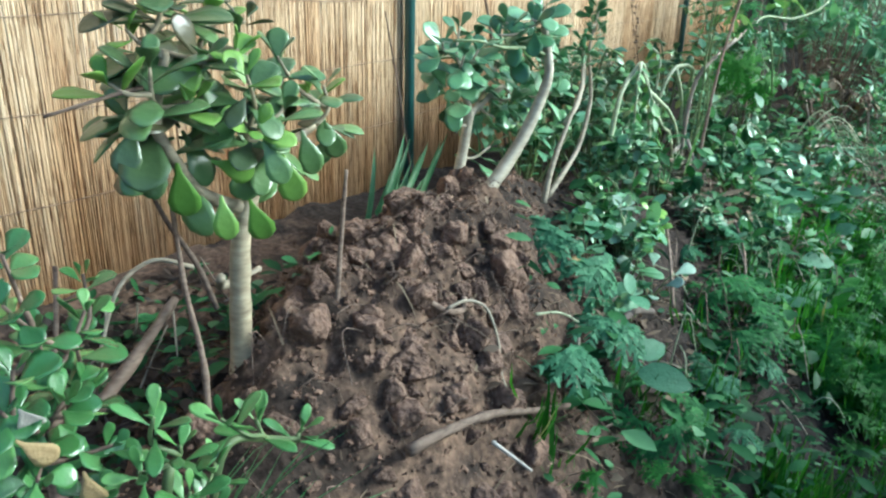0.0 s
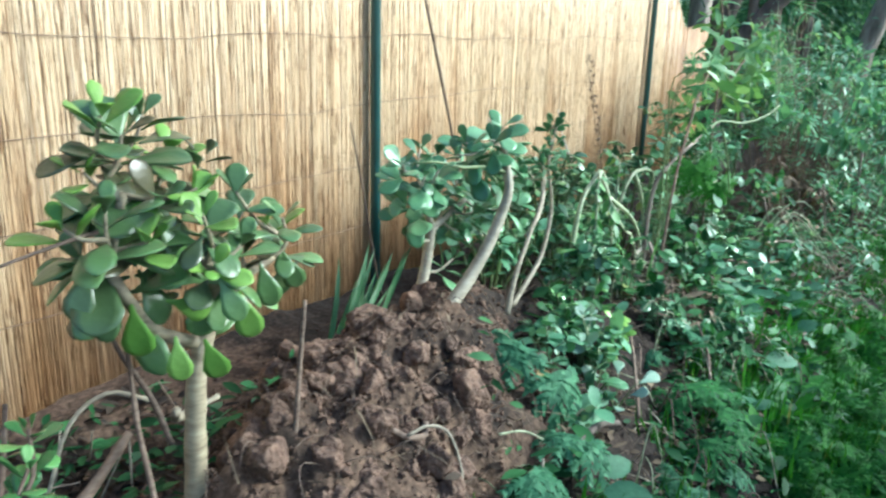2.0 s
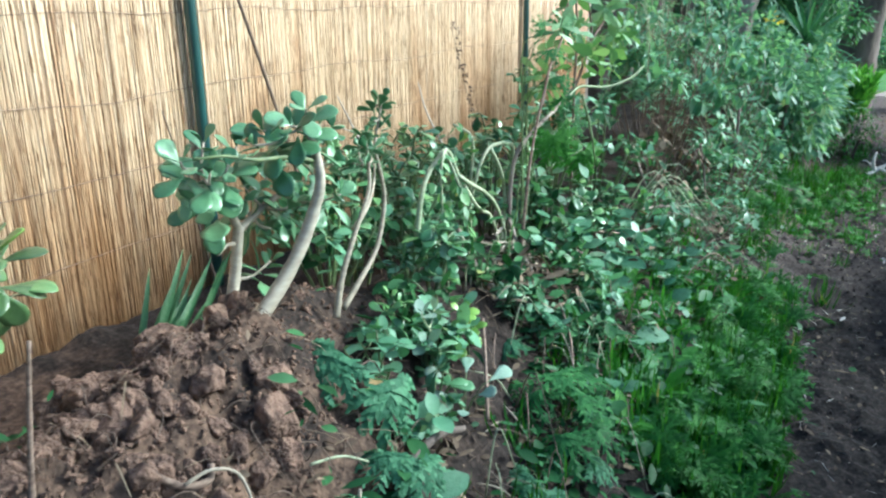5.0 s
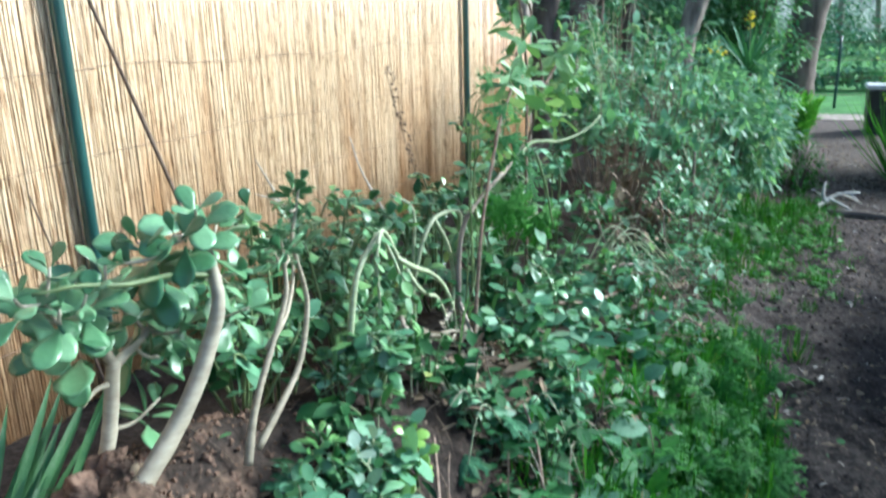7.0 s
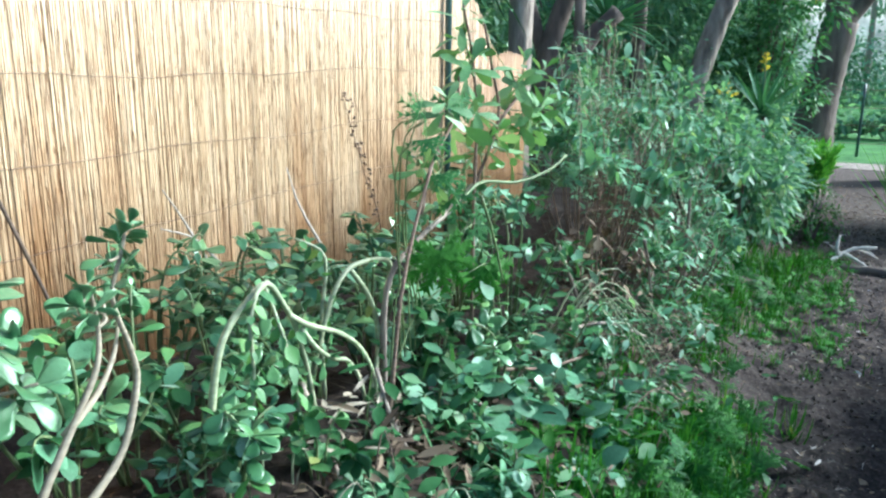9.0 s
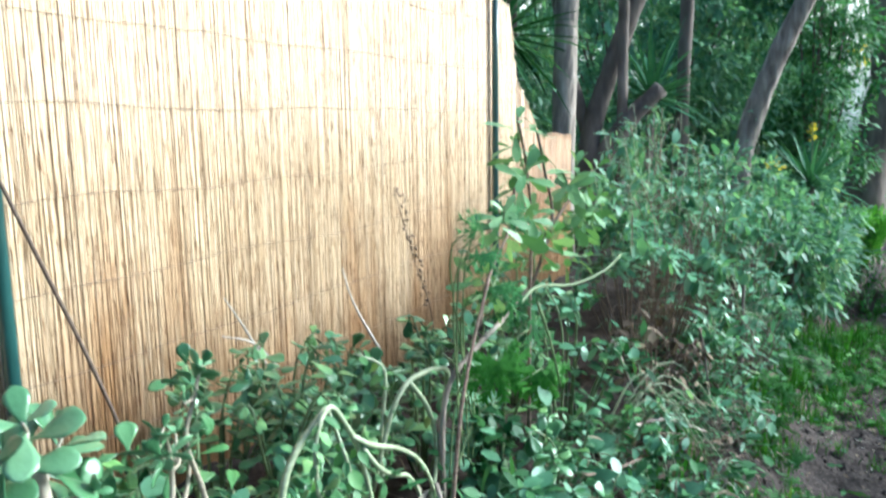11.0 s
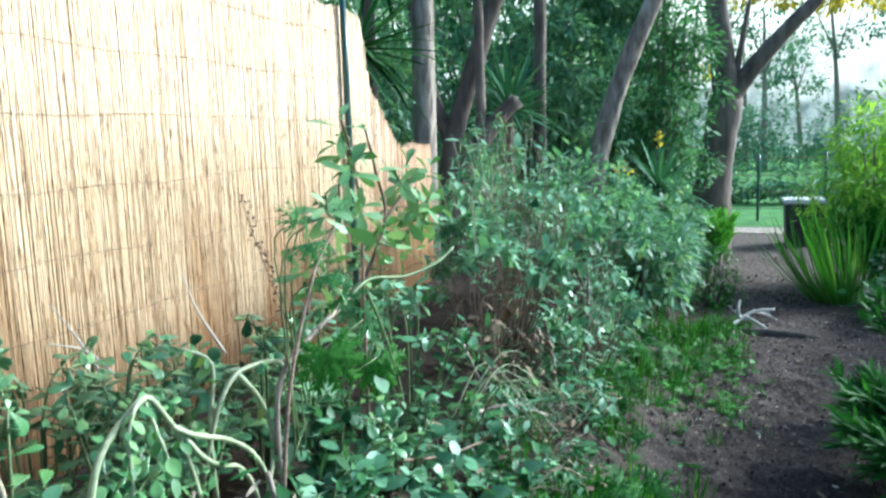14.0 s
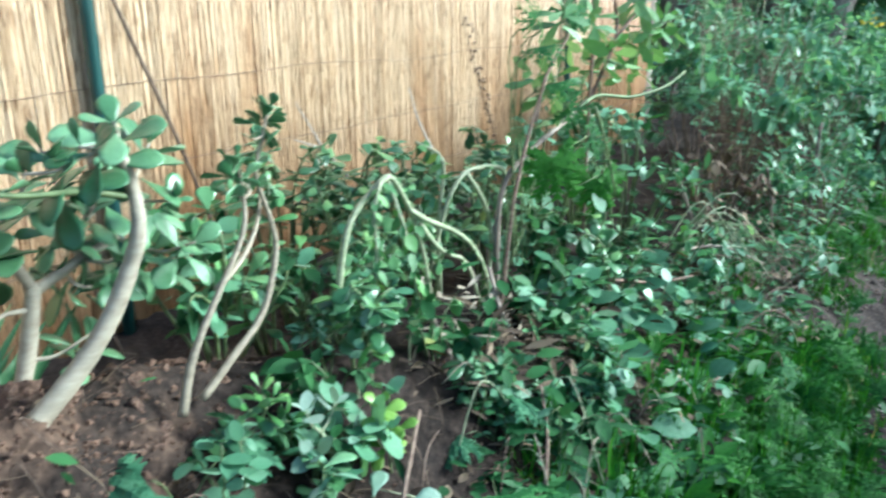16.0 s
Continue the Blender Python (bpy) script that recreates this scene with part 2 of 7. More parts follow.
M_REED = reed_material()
M_REEDBROWN = rough_material("orange-brown reed", [(0.3, (0.30, 0.165, 0.075)), (0.7, (0.46, 0.28, 0.14))], 30, 0.6, 0.25, 0.002, (1, 1, 0.06), 0.25)
M_LUMP = rough_material("clod of dug earth", [(0.25, (0.071, 0.041, 0.028)), (0.5, (0.160, 0.097, 0.066)), (0.8, (0.292, 0.187, 0.128))], 2.6, 0.95, 0.7, 0.05, None, 0.18)
M_REEDDARK = rough_material("brown reed", [(0.3, (0.11, 0.066, 0.034)), (0.7, (0.28, 0.18, 0.10))], 30, 0.7, 0.25, 0.002, (1, 1, 0.06), 0.4)
M_POST = rough_material("green painted steel", [(0.3, (0.010, 0.045, 0.040)), (0.7, (0.018, 0.070, 0.062))], 60, 0.35, 0.1, 0.001, (1, 1, 0.2), 0.05)
M_WIRE = rough_material("rusty wire", [(0.3, (0.10, 0.06, 0.04)), (0.7, (0.26, 0.18, 0.12))], 50, 0.6, 0.2, 0.001)
M_BLACK = rough_material("black plastic", [(0.3, (0.010, 0.011, 0.012)), (0.7, (0.022, 0.024, 0.025))], 14, 0.5, 0.15, 0.004)
M_LID = rough_material("weathered grey plastic", [(0.3, (0.42, 0.43, 0.44)), (0.7, (0.60, 0.61, 0.62))], 14, 0.5, 0.15, 0.004)
M_PALESTICK = rough_material("bleached stick", [(0.3, (0.34, 0.30, 0.25)), (0.7, (0.60, 0.55, 0.48))], 24, 0.8, 0.5, 0.004, (1, 1, 3))
M_DRIFT = rough_material("bleached wood", [(0.3, (0.48, 0.44, 0.38)), (0.7, (0.76, 0.71, 0.63))], 20, 0.8, 0.4, 0.006, (1, 1, 3))


def ground_material():
    """Brown dug earth on the bank, dark mulch on the path, lawn far off, each with its grain and stains."""
    m, nt, bsdf = nodes_of("garden ground")
    fine, mid = noise_at(nt, 60, 8.0), noise_at(nt, 7, 6.0)
    soil = ramp(nt, fine, [(0.25, (0.040, 0.026, 0.018)), (0.5, (0.096, 0.062, 0.042)), (0.8, (0.205, 0.135, 0.090))])
    soil = mixed(nt, 1.0, soil, (1.3, 1.3, 1.3), "MULTIPLY")
    soil = mixed(nt, 1.0, soil, ramp(nt, mid, [(0.3, (0.65,) * 3), (0.7, (1.15,) * 3)]), "MULTIPLY")
    tc = nt.nodes.new("ShaderNodeTexCoord")
    vor = node(nt, "ShaderNodeTexVoronoi", Scale=55.0)
    nt.links.new(tc.outputs["Object"], vor.inputs["Vector"])
    mulch = ramp(nt, fine, [(0.3, (0.022, 0.016, 0.014)), (0.55, (0.068, 0.051, 0.043)), (0.85, (0.210, 0.160, 0.134))])
    chips = ramp(nt, vor.outputs["Color"], [(0.80, (0.0,) * 3), (0.88, (0.55,) * 3)])
    mulch = mixed(nt, chips, mulch, (0.20, 0.155, 0.125))
    # Near-black earth colour, shared by near path, bank and hollow.
    dark_earth = ramp(nt, fine, [(0.3, (0.005, 0.0042, 0.0038)), (0.55, (0.012, 0.0098, 0.0088)), (0.85, (0.042, 0.034, 0.029))])
    lawn = ramp(nt, noise_at(nt, 3, 8.0), [(0.3, (0.030, 0.105, 0.022)), (0.7, (0.070, 0.200, 0.042))])
    sep = nt.nodes.new("ShaderNodeSeparateXYZ")
    nt.links.new(tc.outputs["Object"], sep.inputs[0])
    edge = nt.nodes.new("ShaderNodeMath")
    edge.operation = "MULTIPLY_ADD"
    nt.links.new(mid, edge.inputs[0])
    edge.inputs[1].default_value = 0.7
    nt.links.new(sep.outputs[1], edge.inputs[2])
    rng = node(nt, "ShaderNodeMapRange")
    rng.inputs["From Min"].default_value, rng.inputs["From Max"].default_value = -1.10, -0.70
    nt.links.new(edge.outputs[0], rng.inputs["Value"])
    # Position along x, broken up by noise.
    mottled = nt.nodes.new("ShaderNodeMath")
    mottled.operation = "MULTIPLY_ADD"
    nt.links.new(mid, mottled.inputs[0])
    mottled.inputs[1].default_value = 2.5
    nt.links.new(sep.outputs[0], mottled.inputs[2])
    # Near path is mixed darker; full mulch colour comes further along x.
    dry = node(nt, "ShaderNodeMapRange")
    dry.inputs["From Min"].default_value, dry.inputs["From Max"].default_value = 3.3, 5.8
    nt.links.new(mottled.outputs[0], dry.inputs["Value"])
    mulch = mixed(nt, dry.outputs[0], mixed(nt, 0.2, dark_earth, mulch), mulch)
    # Earth turns near-black on the bank past the mound.
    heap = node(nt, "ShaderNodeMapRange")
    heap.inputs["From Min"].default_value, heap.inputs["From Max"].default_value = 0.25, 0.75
    nt.links.new(mottled.outputs[0], heap.inputs["Value"])
    # Shade behind the jade trunk, painted into the earth as near-black.
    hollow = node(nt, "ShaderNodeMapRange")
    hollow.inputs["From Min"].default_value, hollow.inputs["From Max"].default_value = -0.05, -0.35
    nt.links.new(mottled.outputs[0], hollow.inputs["Value"])
    bank_dark = mixed(nt, 0.12, dark_earth, soil)
    soil = mixed(nt, hollow.outputs[0], mixed(nt, heap.outputs[0], soil, bank_dark), mixed(nt, 0.2, dark_earth, soil))
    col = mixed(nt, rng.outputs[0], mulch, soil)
    far = node(nt, "ShaderNodeMapRange")
    far.inputs["From Min"].default_value, far.inputs["From Max"].default_value = 12.8, 13.4
    nt.links.new(sep.outputs[0], far.inputs["Value"])
    col = mixed(nt, far.outputs[0], col, lawn)
    nt.links.new(col, bsdf.inputs["Base Color"])
    bsdf.inputs["Roughness"].default_value = 0.95
    bsdf.inputs["Specular IOR Level"].default_value = 0.25
    bumped(nt, bsdf, fine, 0.6, 0.010)
    return m


M_GROUND = ground_material()


# ---- building blocks ----
def curve_points(pts, k):
    """A smooth line through the points, k steps between each two."""
    p = [Vector(q) for q in pts]
    if len(p) < 3 or k < 2:
        return p
    ext = [2 * p[0] - p[1], *p, 2 * p[-1] - p[-2]]
    out = []
    for i in range(1, len(ext) - 2):
        a, b, c, d = ext[i - 1:i + 3]
        for j in range(k):
            t = j / k
            out.append(0.5 * (2 * b + (c - a) * t + (2 * a - 5 * b + 4 * c - d) * t * t + (3 * b - a - 3 * c + d) * t ** 3))
    out.append(p[-1])
    return out


class Geo:
    """Vertices and faces that become one mesh."""

    def __init__(self):
        self.v, self.f = [], []

    def tube(self, pts, r0, r1, sides=7, k=4, knots=0.0, seed=0):
        line = curve_points(pts, k)
        rnd = random.Random(seed)
        start, n = len(self.v), len(line)
        side = None
        for i, c in enumerate(line):
            ahead = (line[min(i + 1, n - 1)] - line[max(i - 1, 0)]).normalized()
            ref = side if side is not None else (Vector((1, 0, 0)) if abs(ahead.x) < 0.8 else Vector((0, 1, 0)))
            side = (ref - ahead * ref.dot(ahead)).normalized()
            up = ahead.cross(side)
            r = (r0 + (r1 - r0) * i / max(1, n - 1)) * (1 + knots * rnd.uniform(-1, 1))
            for j in range(sides):
                a = 2 * math.pi * j / sides
                w = r * (1 + 0.5 * knots * rnd.uniform(-1, 1))
                self.v.append(c + side * (w * math.cos(a)) + up * (w * math.sin(a)))
        for i in range(n - 1):
            for j in range(sides):
                a, b = start + i * sides + j, start + i * sides + (j + 1) % sides
                self.f.append((a, b, b + sides, a + sides))
        self.f.append(tuple(start + j for j in reversed(range(sides))))
        self.f.append(tuple(start + (n - 1) * sides + j for j in range(sides)))
        return self

    def put(self, shape, m):
        start = len(self.v)
        self.v += [m @ Vector(q) for q in shape[0]]
        self.f += [tuple(i + start for i in q) for q in shape[1]]
        return self

    def mesh(self, name, mat, origin=(0, 0, 0), smooth=True):
        me = bpy.data.meshes.new(name)
        o = Vector(origin)
        me.from_pydata([tuple(Vector(q) - o) for q in self.v], [], self.f)
        me.materials.append(mat)
        me.polygons.foreach_set("use_smooth", [smooth] * len(me.polygons))
        me.update()
        return me


def thing(name, base, label, category, group="", kind=""):
    ob = new(name)
    ob.empty_display_size = 0.05
    ob.matrix_basis = Matrix.Translation(base)
    return tagged(ob, label, category, group, kind)


def whole(name, geo, mat, base, label, category, group="", kind="", smooth=True):
    ob = new(name, geo.mesh(name, mat, base, smooth))
    ob.matrix_basis = Matrix.Translation(base)
    return tagged(ob, label, category, group, kind)


def part(name, geo, mat, parent, label="", smooth=True, kind=""):
    """One mesh under a thing; its points are given in the world."""
    o = parent.matrix_basis.translation
    ob = new(name, geo.mesh(name, mat, o, smooth))
    ob.parent = parent
    return tagged(ob, label, kind=kind)


def piece(name, mesh, parent, m):
    ob = new(name, mesh)
    ob.parent = parent
    o = parent.matrix_basis.translation.copy()
    if parent.parent:
        o += parent.parent.matrix_basis.translation
    ob.matrix_basis = Matrix.Translation(-o) @ m
    return ob


def aimed(place, along, face, size, width=1.0):
    """A pose for a leaf: its length along one way, its upper side to another."""
    y = Vector(along).normalized()
    z = Vector(face) - y * Vector(face).dot(y)
    if z.length < 1e-4:
        z = Vector((0.3, 0.2, 1)) - y * Vector((0.3, 0.2, 1)).dot(y)
    z.normalize()
    x = y.cross(z)
    m = Matrix((x * size * width, y * size, z * size)).transposed().to_4x4()
    m.translation = place
    return m


def joined(name, shapes, poses, mat, parent=None, base=(0, 0, 0), label="", category="", smooth=True):
    """Many small leaves or bits as one mesh of kind stuff."""
    vs, fs, n = [], [], 0
    arrays = [(np.array(s[0], float), s[1]) for s in shapes]
    rnd = random.Random(len(poses))
    o = np.array(parent.matrix_basis.translation if parent else base)
    for m in poses:
        v, f = arrays[rnd.randrange(len(arrays))]
        a = np.array(m)
        vs.append(v @ a[:3, :3].T + a[:3, 3] - o)
        fs += [tuple(i + n for i in q) for q in f]
        n += len(v)
    me = bpy.data.meshes.new(name)
    me.from_pydata(np.concatenate(vs).tolist(), [], fs)
    me.materials.append(mat)
    me.polygons.foreach_set("use_smooth", [smooth] * len(me.polygons))
    me.update()
    ob = new(name, me)
    if parent:
        ob.parent = parent
    else:
        ob.matrix_basis = Matrix.Translation(base)
    return tagged(ob, label, category, kind="stuff")


# ---- leaf shapes, one unit long from the stalk ----
def thick_leaf(width, thick, cup, bend):
    """A fleshy spoon-shaped leaf with an upper and an under side."""
    rows = [(0.0, 0.10), (0.18, 0.22), (0.42, 0.62), (0.66, 0.96), (0.84, 0.86), (0.95, 0.50), (1.0, 0.16)]
    cols = (-1.0, -0.55, 0.0, 0.55, 1.0)
    v, f = [], []
    for side in (1, -1):
        for y, w in rows:
            for c in cols:
                x = c * w * width / 2
                z = cup * c * c * w - bend * y * y + side * thick * (1 - c * c * 0.9) * (0.35 + w * 0.65)
                v.append((x, y, z))
    nc, nr = len(cols), len(rows)
    for s in (0, 1):
        for i in range(nr - 1):
            for j in range(nc - 1):
                a = s * nr * nc + i * nc + j
                q = (a, a + 1, a + nc + 1, a + nc)
                f.append(q if s == 0 else q[::-1])
    rim = [i * nc for i in range(nr)] + [(nr - 1) * nc + j for j in range(1, nc)] + [i * nc + nc - 1 for i in reversed(range(nr - 1))]
    for a, b in zip(rim, rim[1:]):
        f.append((a, b, b + nr * nc, a + nr * nc))
    return v, f


def flat_leaf(width, fold, bend, rows=((0.0, 0.08), (0.25, 0.75), (0.5, 1.0), (0.78, 0.7), (1.0, 0.05)), twist=0.0):
    """A thin leaf folded along its middle and bent down along its length."""
    v, f = [], []
    for y, w in rows:
        for c in (-1, 0, 1):
            x = c * w * width / 2
            v.append((x + twist * y * y, y, fold * abs(c) * w * width - bend * y * y))
    for i in range(len(rows) - 1):
        for j in (0, 1):
            a = i * 3 + j
            f.append((a, a + 1, a + 4, a + 3))
    return v, f


def lobed_leaf(lobes, cuts, droop, seed, wide=0.062, sweep=3.6):
    """A leaf cut into fingers, each finger cut again along both sides."""
    rnd = random.Random(seed)
    v, f = [], []

    def finger(x, y, ang, length, width, depth):
        n = 3
        base = len(v)
        for i in range(n + 1):
            t = i / n
            px, py = x + math.sin(ang) * length * t, y + math.cos(ang) * length * t
            w = width * (1 - 0.75 * t)
            z = -droop * (px * px + py * py) + 0.02 * rnd.uniform(-1, 1)
            v.append((px - math.cos(ang) * w, py + math.sin(ang) * w, z))
            v.append((px + math.cos(ang) * w, py - math.sin(ang) * w, z))
        for i in range(n):
            a = base + 2 * i
            f.append((a, a + 1, a + 3, a + 2))
        if depth:
            for i in range(cuts):
                t = 0.3 + 0.55 * i / max(1, cuts - 1)
                for s in (-1, 1):
                    finger(x + math.sin(ang) * length * t, y + math.cos(ang) * length * t, ang + s * rnd.uniform(0.6, 0.9), length * 0.34 * (1.15 - 0.5 * t), width * 0.8, depth - 1)

    for i in range(lobes):
        a = (i / (lobes - 1) - 0.5) * sweep
        finger(0, 0.12, a, 0.75 * (1 - 0.25 * abs(a) / 1.8) * rnd.uniform(0.9, 1.1), wide, 1)
    return v, f


JADE = [thick_leaf(0.60, 0.045, 0.06, 0.14), thick_leaf(0.68, 0.05, 0.10, 0.06), thick_leaf(0.55, 0.045, 0.03, 0.26)]
OVAL = [flat_leaf(0.52, 0.10, 0.12), flat_leaf(0.44, 0.06, 0.25), flat_leaf(0.58, 0.14, 0.02)]
LANCE = [flat_leaf(0.24, 0.08, 0.15), flat_leaf(0.20, 0.05, 0.3, twist=0.1), flat_leaf(0.28, 0.1, -0.05)]
LOBED = [lobed_leaf(7, 3, 0.25, 1), lobed_leaf(7, 3, 0.5, 2), lobed_leaf(5, 3, 0.1, 3)]
GERANIUM = [lobed_leaf(7, 4, 0.55, 11, 0.070, 3.4), lobed_leaf(6, 4, 0.8, 12, 0.078, 3.2), lobed_leaf(7, 4, 0.4, 13, 0.070, 3.9)]
BROADLOBE = [lobed_leaf(9, 4, 0.3, 7, 0.058, 4.4), lobed_leaf(8, 4, 0.5, 8, 0.058, 4.0)]
ROUND = [flat_leaf(0.95, 0.06, 0.08, ((0.0, 0.25), (0.2, 0.8), (0.5, 1.0), (0.8, 0.8), (1.0, 0.25)))]
STRAP = [flat_leaf(0.10, 0.12, 0.35, ((0.0, 0.7), (0.2, 0.9), (0.4, 1.0), (0.6, 0.95), (0.8, 0.7), (1.0, 0.05))),
         flat_leaf(0.085, 0.12, 0.1, ((0.0, 0.7), (0.2, 0.9), (0.4, 1.0), (0.6, 0.95), (0.8, 0.7), (1.0, 0.05)), twist=0.1)]
SPRIG = [flat_leaf(0.50, 0.10, 0.15, ((0.0, 0.1), (0.42, 1.0), (1.0, 0.05))), flat_leaf(0.36, 0.08, 0.28, ((0.0, 0.1), (0.45, 1.0), (1.0, 0.05)))]
BLADE = [([(-0.02, 0, 0), (0.02, 0, 0), (-0.018, 0.45, -0.02), (0.018, 0.45, -0.02), (-0.011, 0.8, -0.14), (0.011, 0.8, -0.14), (0.0, 1.0, -0.32)], [(0, 1, 3, 2), (2, 3, 5, 4), (4, 5, 6)]),
         ([(-0.02, 0, 0), (0.02, 0, 0), (-0.016, 0.5, 0.0), (0.016, 0.5, 0.0), (0.03, 1.0, -0.1)], [(0, 1, 3, 2), (2, 3, 4)])]


def meshes_of(name, shapes, mat):
    out = []
    for s in shapes:
        g = Geo()
        g.v, g.f = [Vector(q) for q in s[0]], list(s[1])
        out.append(g.mesh(name, mat))
    return out


L_JADE_ROUND = meshes_of("leaf", [thick_leaf(0.78, 0.05, 0.08, 0.06), thick_leaf(0.84, 0.05, 0.12, 0.0), thick_leaf(0.72, 0.05, 0.05, 0.14)], M_JADE_DEEP)
L_ROUND_NEW = meshes_of("leaf", [thick_leaf(0.66, 0.05, 0.08, 0.06), thick_leaf(0.72, 0.05, 0.10, 0.0)], M_SHOOT)
L_JADE, L_JADE_DULL = meshes_of("leaf", JADE, M_JADE), meshes_of("leaf", JADE, M_JADE_DULL)
L_BUSHJADE = meshes_of("leaf", JADE, M_BUSHJADE)
L_SHOOT = meshes_of("leaf", [thick_leaf(0.40, 0.04, 0.05, 0.10), thick_leaf(0.46, 0.04, 0.08, 0.02)], M_SHOOT)
L_SMALL, L_GREY = meshes_of("leaf", OVAL, M_SMALL), meshes_of("leaf", OVAL + LANCE[:1], M_GREY)
L_JADE_NEW, L_LOBE = meshes_of("leaf", JADE, M_JADE_NEW), meshes_of("leaf", BROADLOBE, M_BROADLEAF)
L_FERN, L_WEED = meshes_of("leaf", GERANIUM, M_FERN), meshes_of("leaf", OVAL, M_WEED)
L_GREYROUND = meshes_of("leaf", [flat_leaf(0.72, 0.05, 0.10, ((0.0, 0.2), (0.2, 0.75), (0.5, 1.0), (0.8, 0.8), (1.0, 0.2))), flat_leaf(0.62, 0.08, 0.2, ((0.0, 0.15), (0.25, 0.8), (0.55, 1.0), (0.82, 0.75), (1.0, 0.12)))], M_GREY)
L_PALEROUND = meshes_of("leaf", [flat_leaf(0.66, 0.06, 0.12, ((0.0, 0.2), (0.2, 0.75), (0.5, 1.0), (0.8, 0.75), (1.0, 0.15)))], M_WHITISH)
L_SPOON = meshes_of("leaf", [flat_leaf(0.42, 0.08, 0.18, ((0.0, 0.2), (0.25, 0.45), (0.55, 0.85), (0.8, 1.0), (1.0, 0.3))), flat_leaf(0.36, 0.05, 0.30, ((0.0, 0.2), (0.25, 0.45), (0.55, 0.9), (0.8, 0.95), (1.0, 0.25)))], M_SPOON)
L_CUT = meshes_of("leaf", LOBED, M_CUTLEAF)
L_STRAP = meshes_of("leaf", STRAP, M_STRAP)
L_SHELL, L_DEADJADE = meshes_of("leaf", JADE[1:2], M_DRIFT), meshes_of("leaf", JADE[2:], M_DEADLEAF)


def smooth_step(a, b, v):
    t = min(1.0, max(0.0, (v - a) / (b - a)))
    return t * t * (3 - 2 * t)


def bump_at(x, y, cx, cy, sx, sy):
    return math.exp(-((x - cx) / sx) ** 2 - ((y - cy) / sy) ** 2)


def ground_z(x, y):
    """Height of the ground: a low path, a bank up to the fence, and the dug mound on it."""
    bank = smooth_step(-1.8, -0.85, y) * 0.55 * (1 - smooth_step(7, 10, x))
    heap = 0.25 * bump_at(x, y, -0.85, -0.72, 0.45, 0.28) + 0.12 * bump_at(x, y, -1.35, -0.85, 0.3, 0.25) + 0.13 * bump_at(x, y, 0.1, -0.72, 0.75, 0.28) + 0.08 * bump_at(x, y, -0.40, -0.68, 0.17, 0.10)
    heap -= 0.12 * bump_at(x, y, -1.60, -0.60, 0.16, 0.15) + 0.15 * bump_at(x, y, -1.65, -0.35, 0.45, 0.20)
    dug = min(1.0, 1.3 * bump_at(x, y, -1.05, -0.85, 0.62, 0.42))
    near = 1 - smooth_step(4, 9, math.hypot(x, y + 1))
    z = -0.55 - 0.05 * smooth_step(3, 11, x) + bank + heap
    z += near * (0.030 * noise.noise((x * 3.1, y * 3.1, 0.3)) + 0.018 * noise.noise((x * 9, y * 9, 2.0)) + 0.010 * noise.noise((x * 27, y * 27, 5.0)) + 0.004 * noise.noise((x * 60, y * 60, 8.0)))
    walked = near * (1 - smooth_step(-1.75, -1.5, y)) * smooth_step(-0.2, 0.8, x)
    if walked > 0.02:
        z += walked * (0.022 * noise.noise((x * 5.5, y * 5.5, 3.3)) + 0.022 * abs(noise.noise((x * 14, y * 14, 6.1))) + 0.012 * noise.noise((x * 31, y * 31, 2.2)) - 0.006)
    if dug > 0.02:
        z += dug * (0.060 * noise.noise((x * 7, y * 7, 7.0)) - 0.075 * abs(noise.noise((x * 13, y * 13, 4.0))) + 0.022 - 0.03 * abs(noise.noise((x * 29, y * 29, 4.0))) + 0.008 * noise.noise((x * 55, y * 55, 1.0)))
    return z


def in_hollow(x, y):
    """The strip of bare dark earth that runs down the bank below the looping stems."""
    middle = 0.04 + 0.45 * (y + 1.0) if y > -1.05 else 0.02 + 2.3 * (y + 1.05)
    return -1.28 < y < -0.88 and abs(x - middle) < 0.12


def axis_steps(fine_a, fine_b, step, mid_b, mid_step, low, high):
    xs = list(np.arange(fine_a, fine_b, step)) + list(np.arange(fine_b, mid_b, mid_step))
    s, v = mid_step, mid_b
    while v < high:
        xs.append(v)
        s *= 1.25
        v += s
    s, v, left = step * 2, fine_a, []
    while v > low:
        s *= 1.3
        v -= s
        left.append(v)
    return left[::-1] + xs + [high]


# ---- ground ----
gx = axis_steps(-2.5, 1.8, 0.018, 6.5, 0.03, -60, 160)
gy = axis_steps(-2.9, 0.1, 0.02, 1.0, 0.06, -120, 120)
verts = [(x, y, ground_z(x, y)) for y in gy for x in gx]
nx = len(gx)
faces = [(j * nx + i, j * nx + i + 1, (j + 1) * nx + i + 1, (j + 1) * nx + i) for j in range(len(gy) - 1) for i in range(nx - 1)]
me = bpy.data.meshes.new("ground")
me.from_pydata(verts, [], faces)
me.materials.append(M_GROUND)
me.polygons.foreach_set("use_smooth", [True] * len(me.polygons))
tagged(new("ground", me), "brown dug earth bank running down to a dark mulch path", "ground", kind="structure")


# ---- the reed fence ----
def fence_top(x):
    """Upper edge of the reed screen: level, then cut down in a slope past the second post."""
    z = 1.775 + 0.012 * math.sin(x * 5.0) + 0.01 * math.sin(x * 13.0)
    if x > 3.20:
        z -= 0.42 * smooth_step(3.20, 3.36, x) + 0.36 * smooth_step(3.26, 3.85, x)
    return z


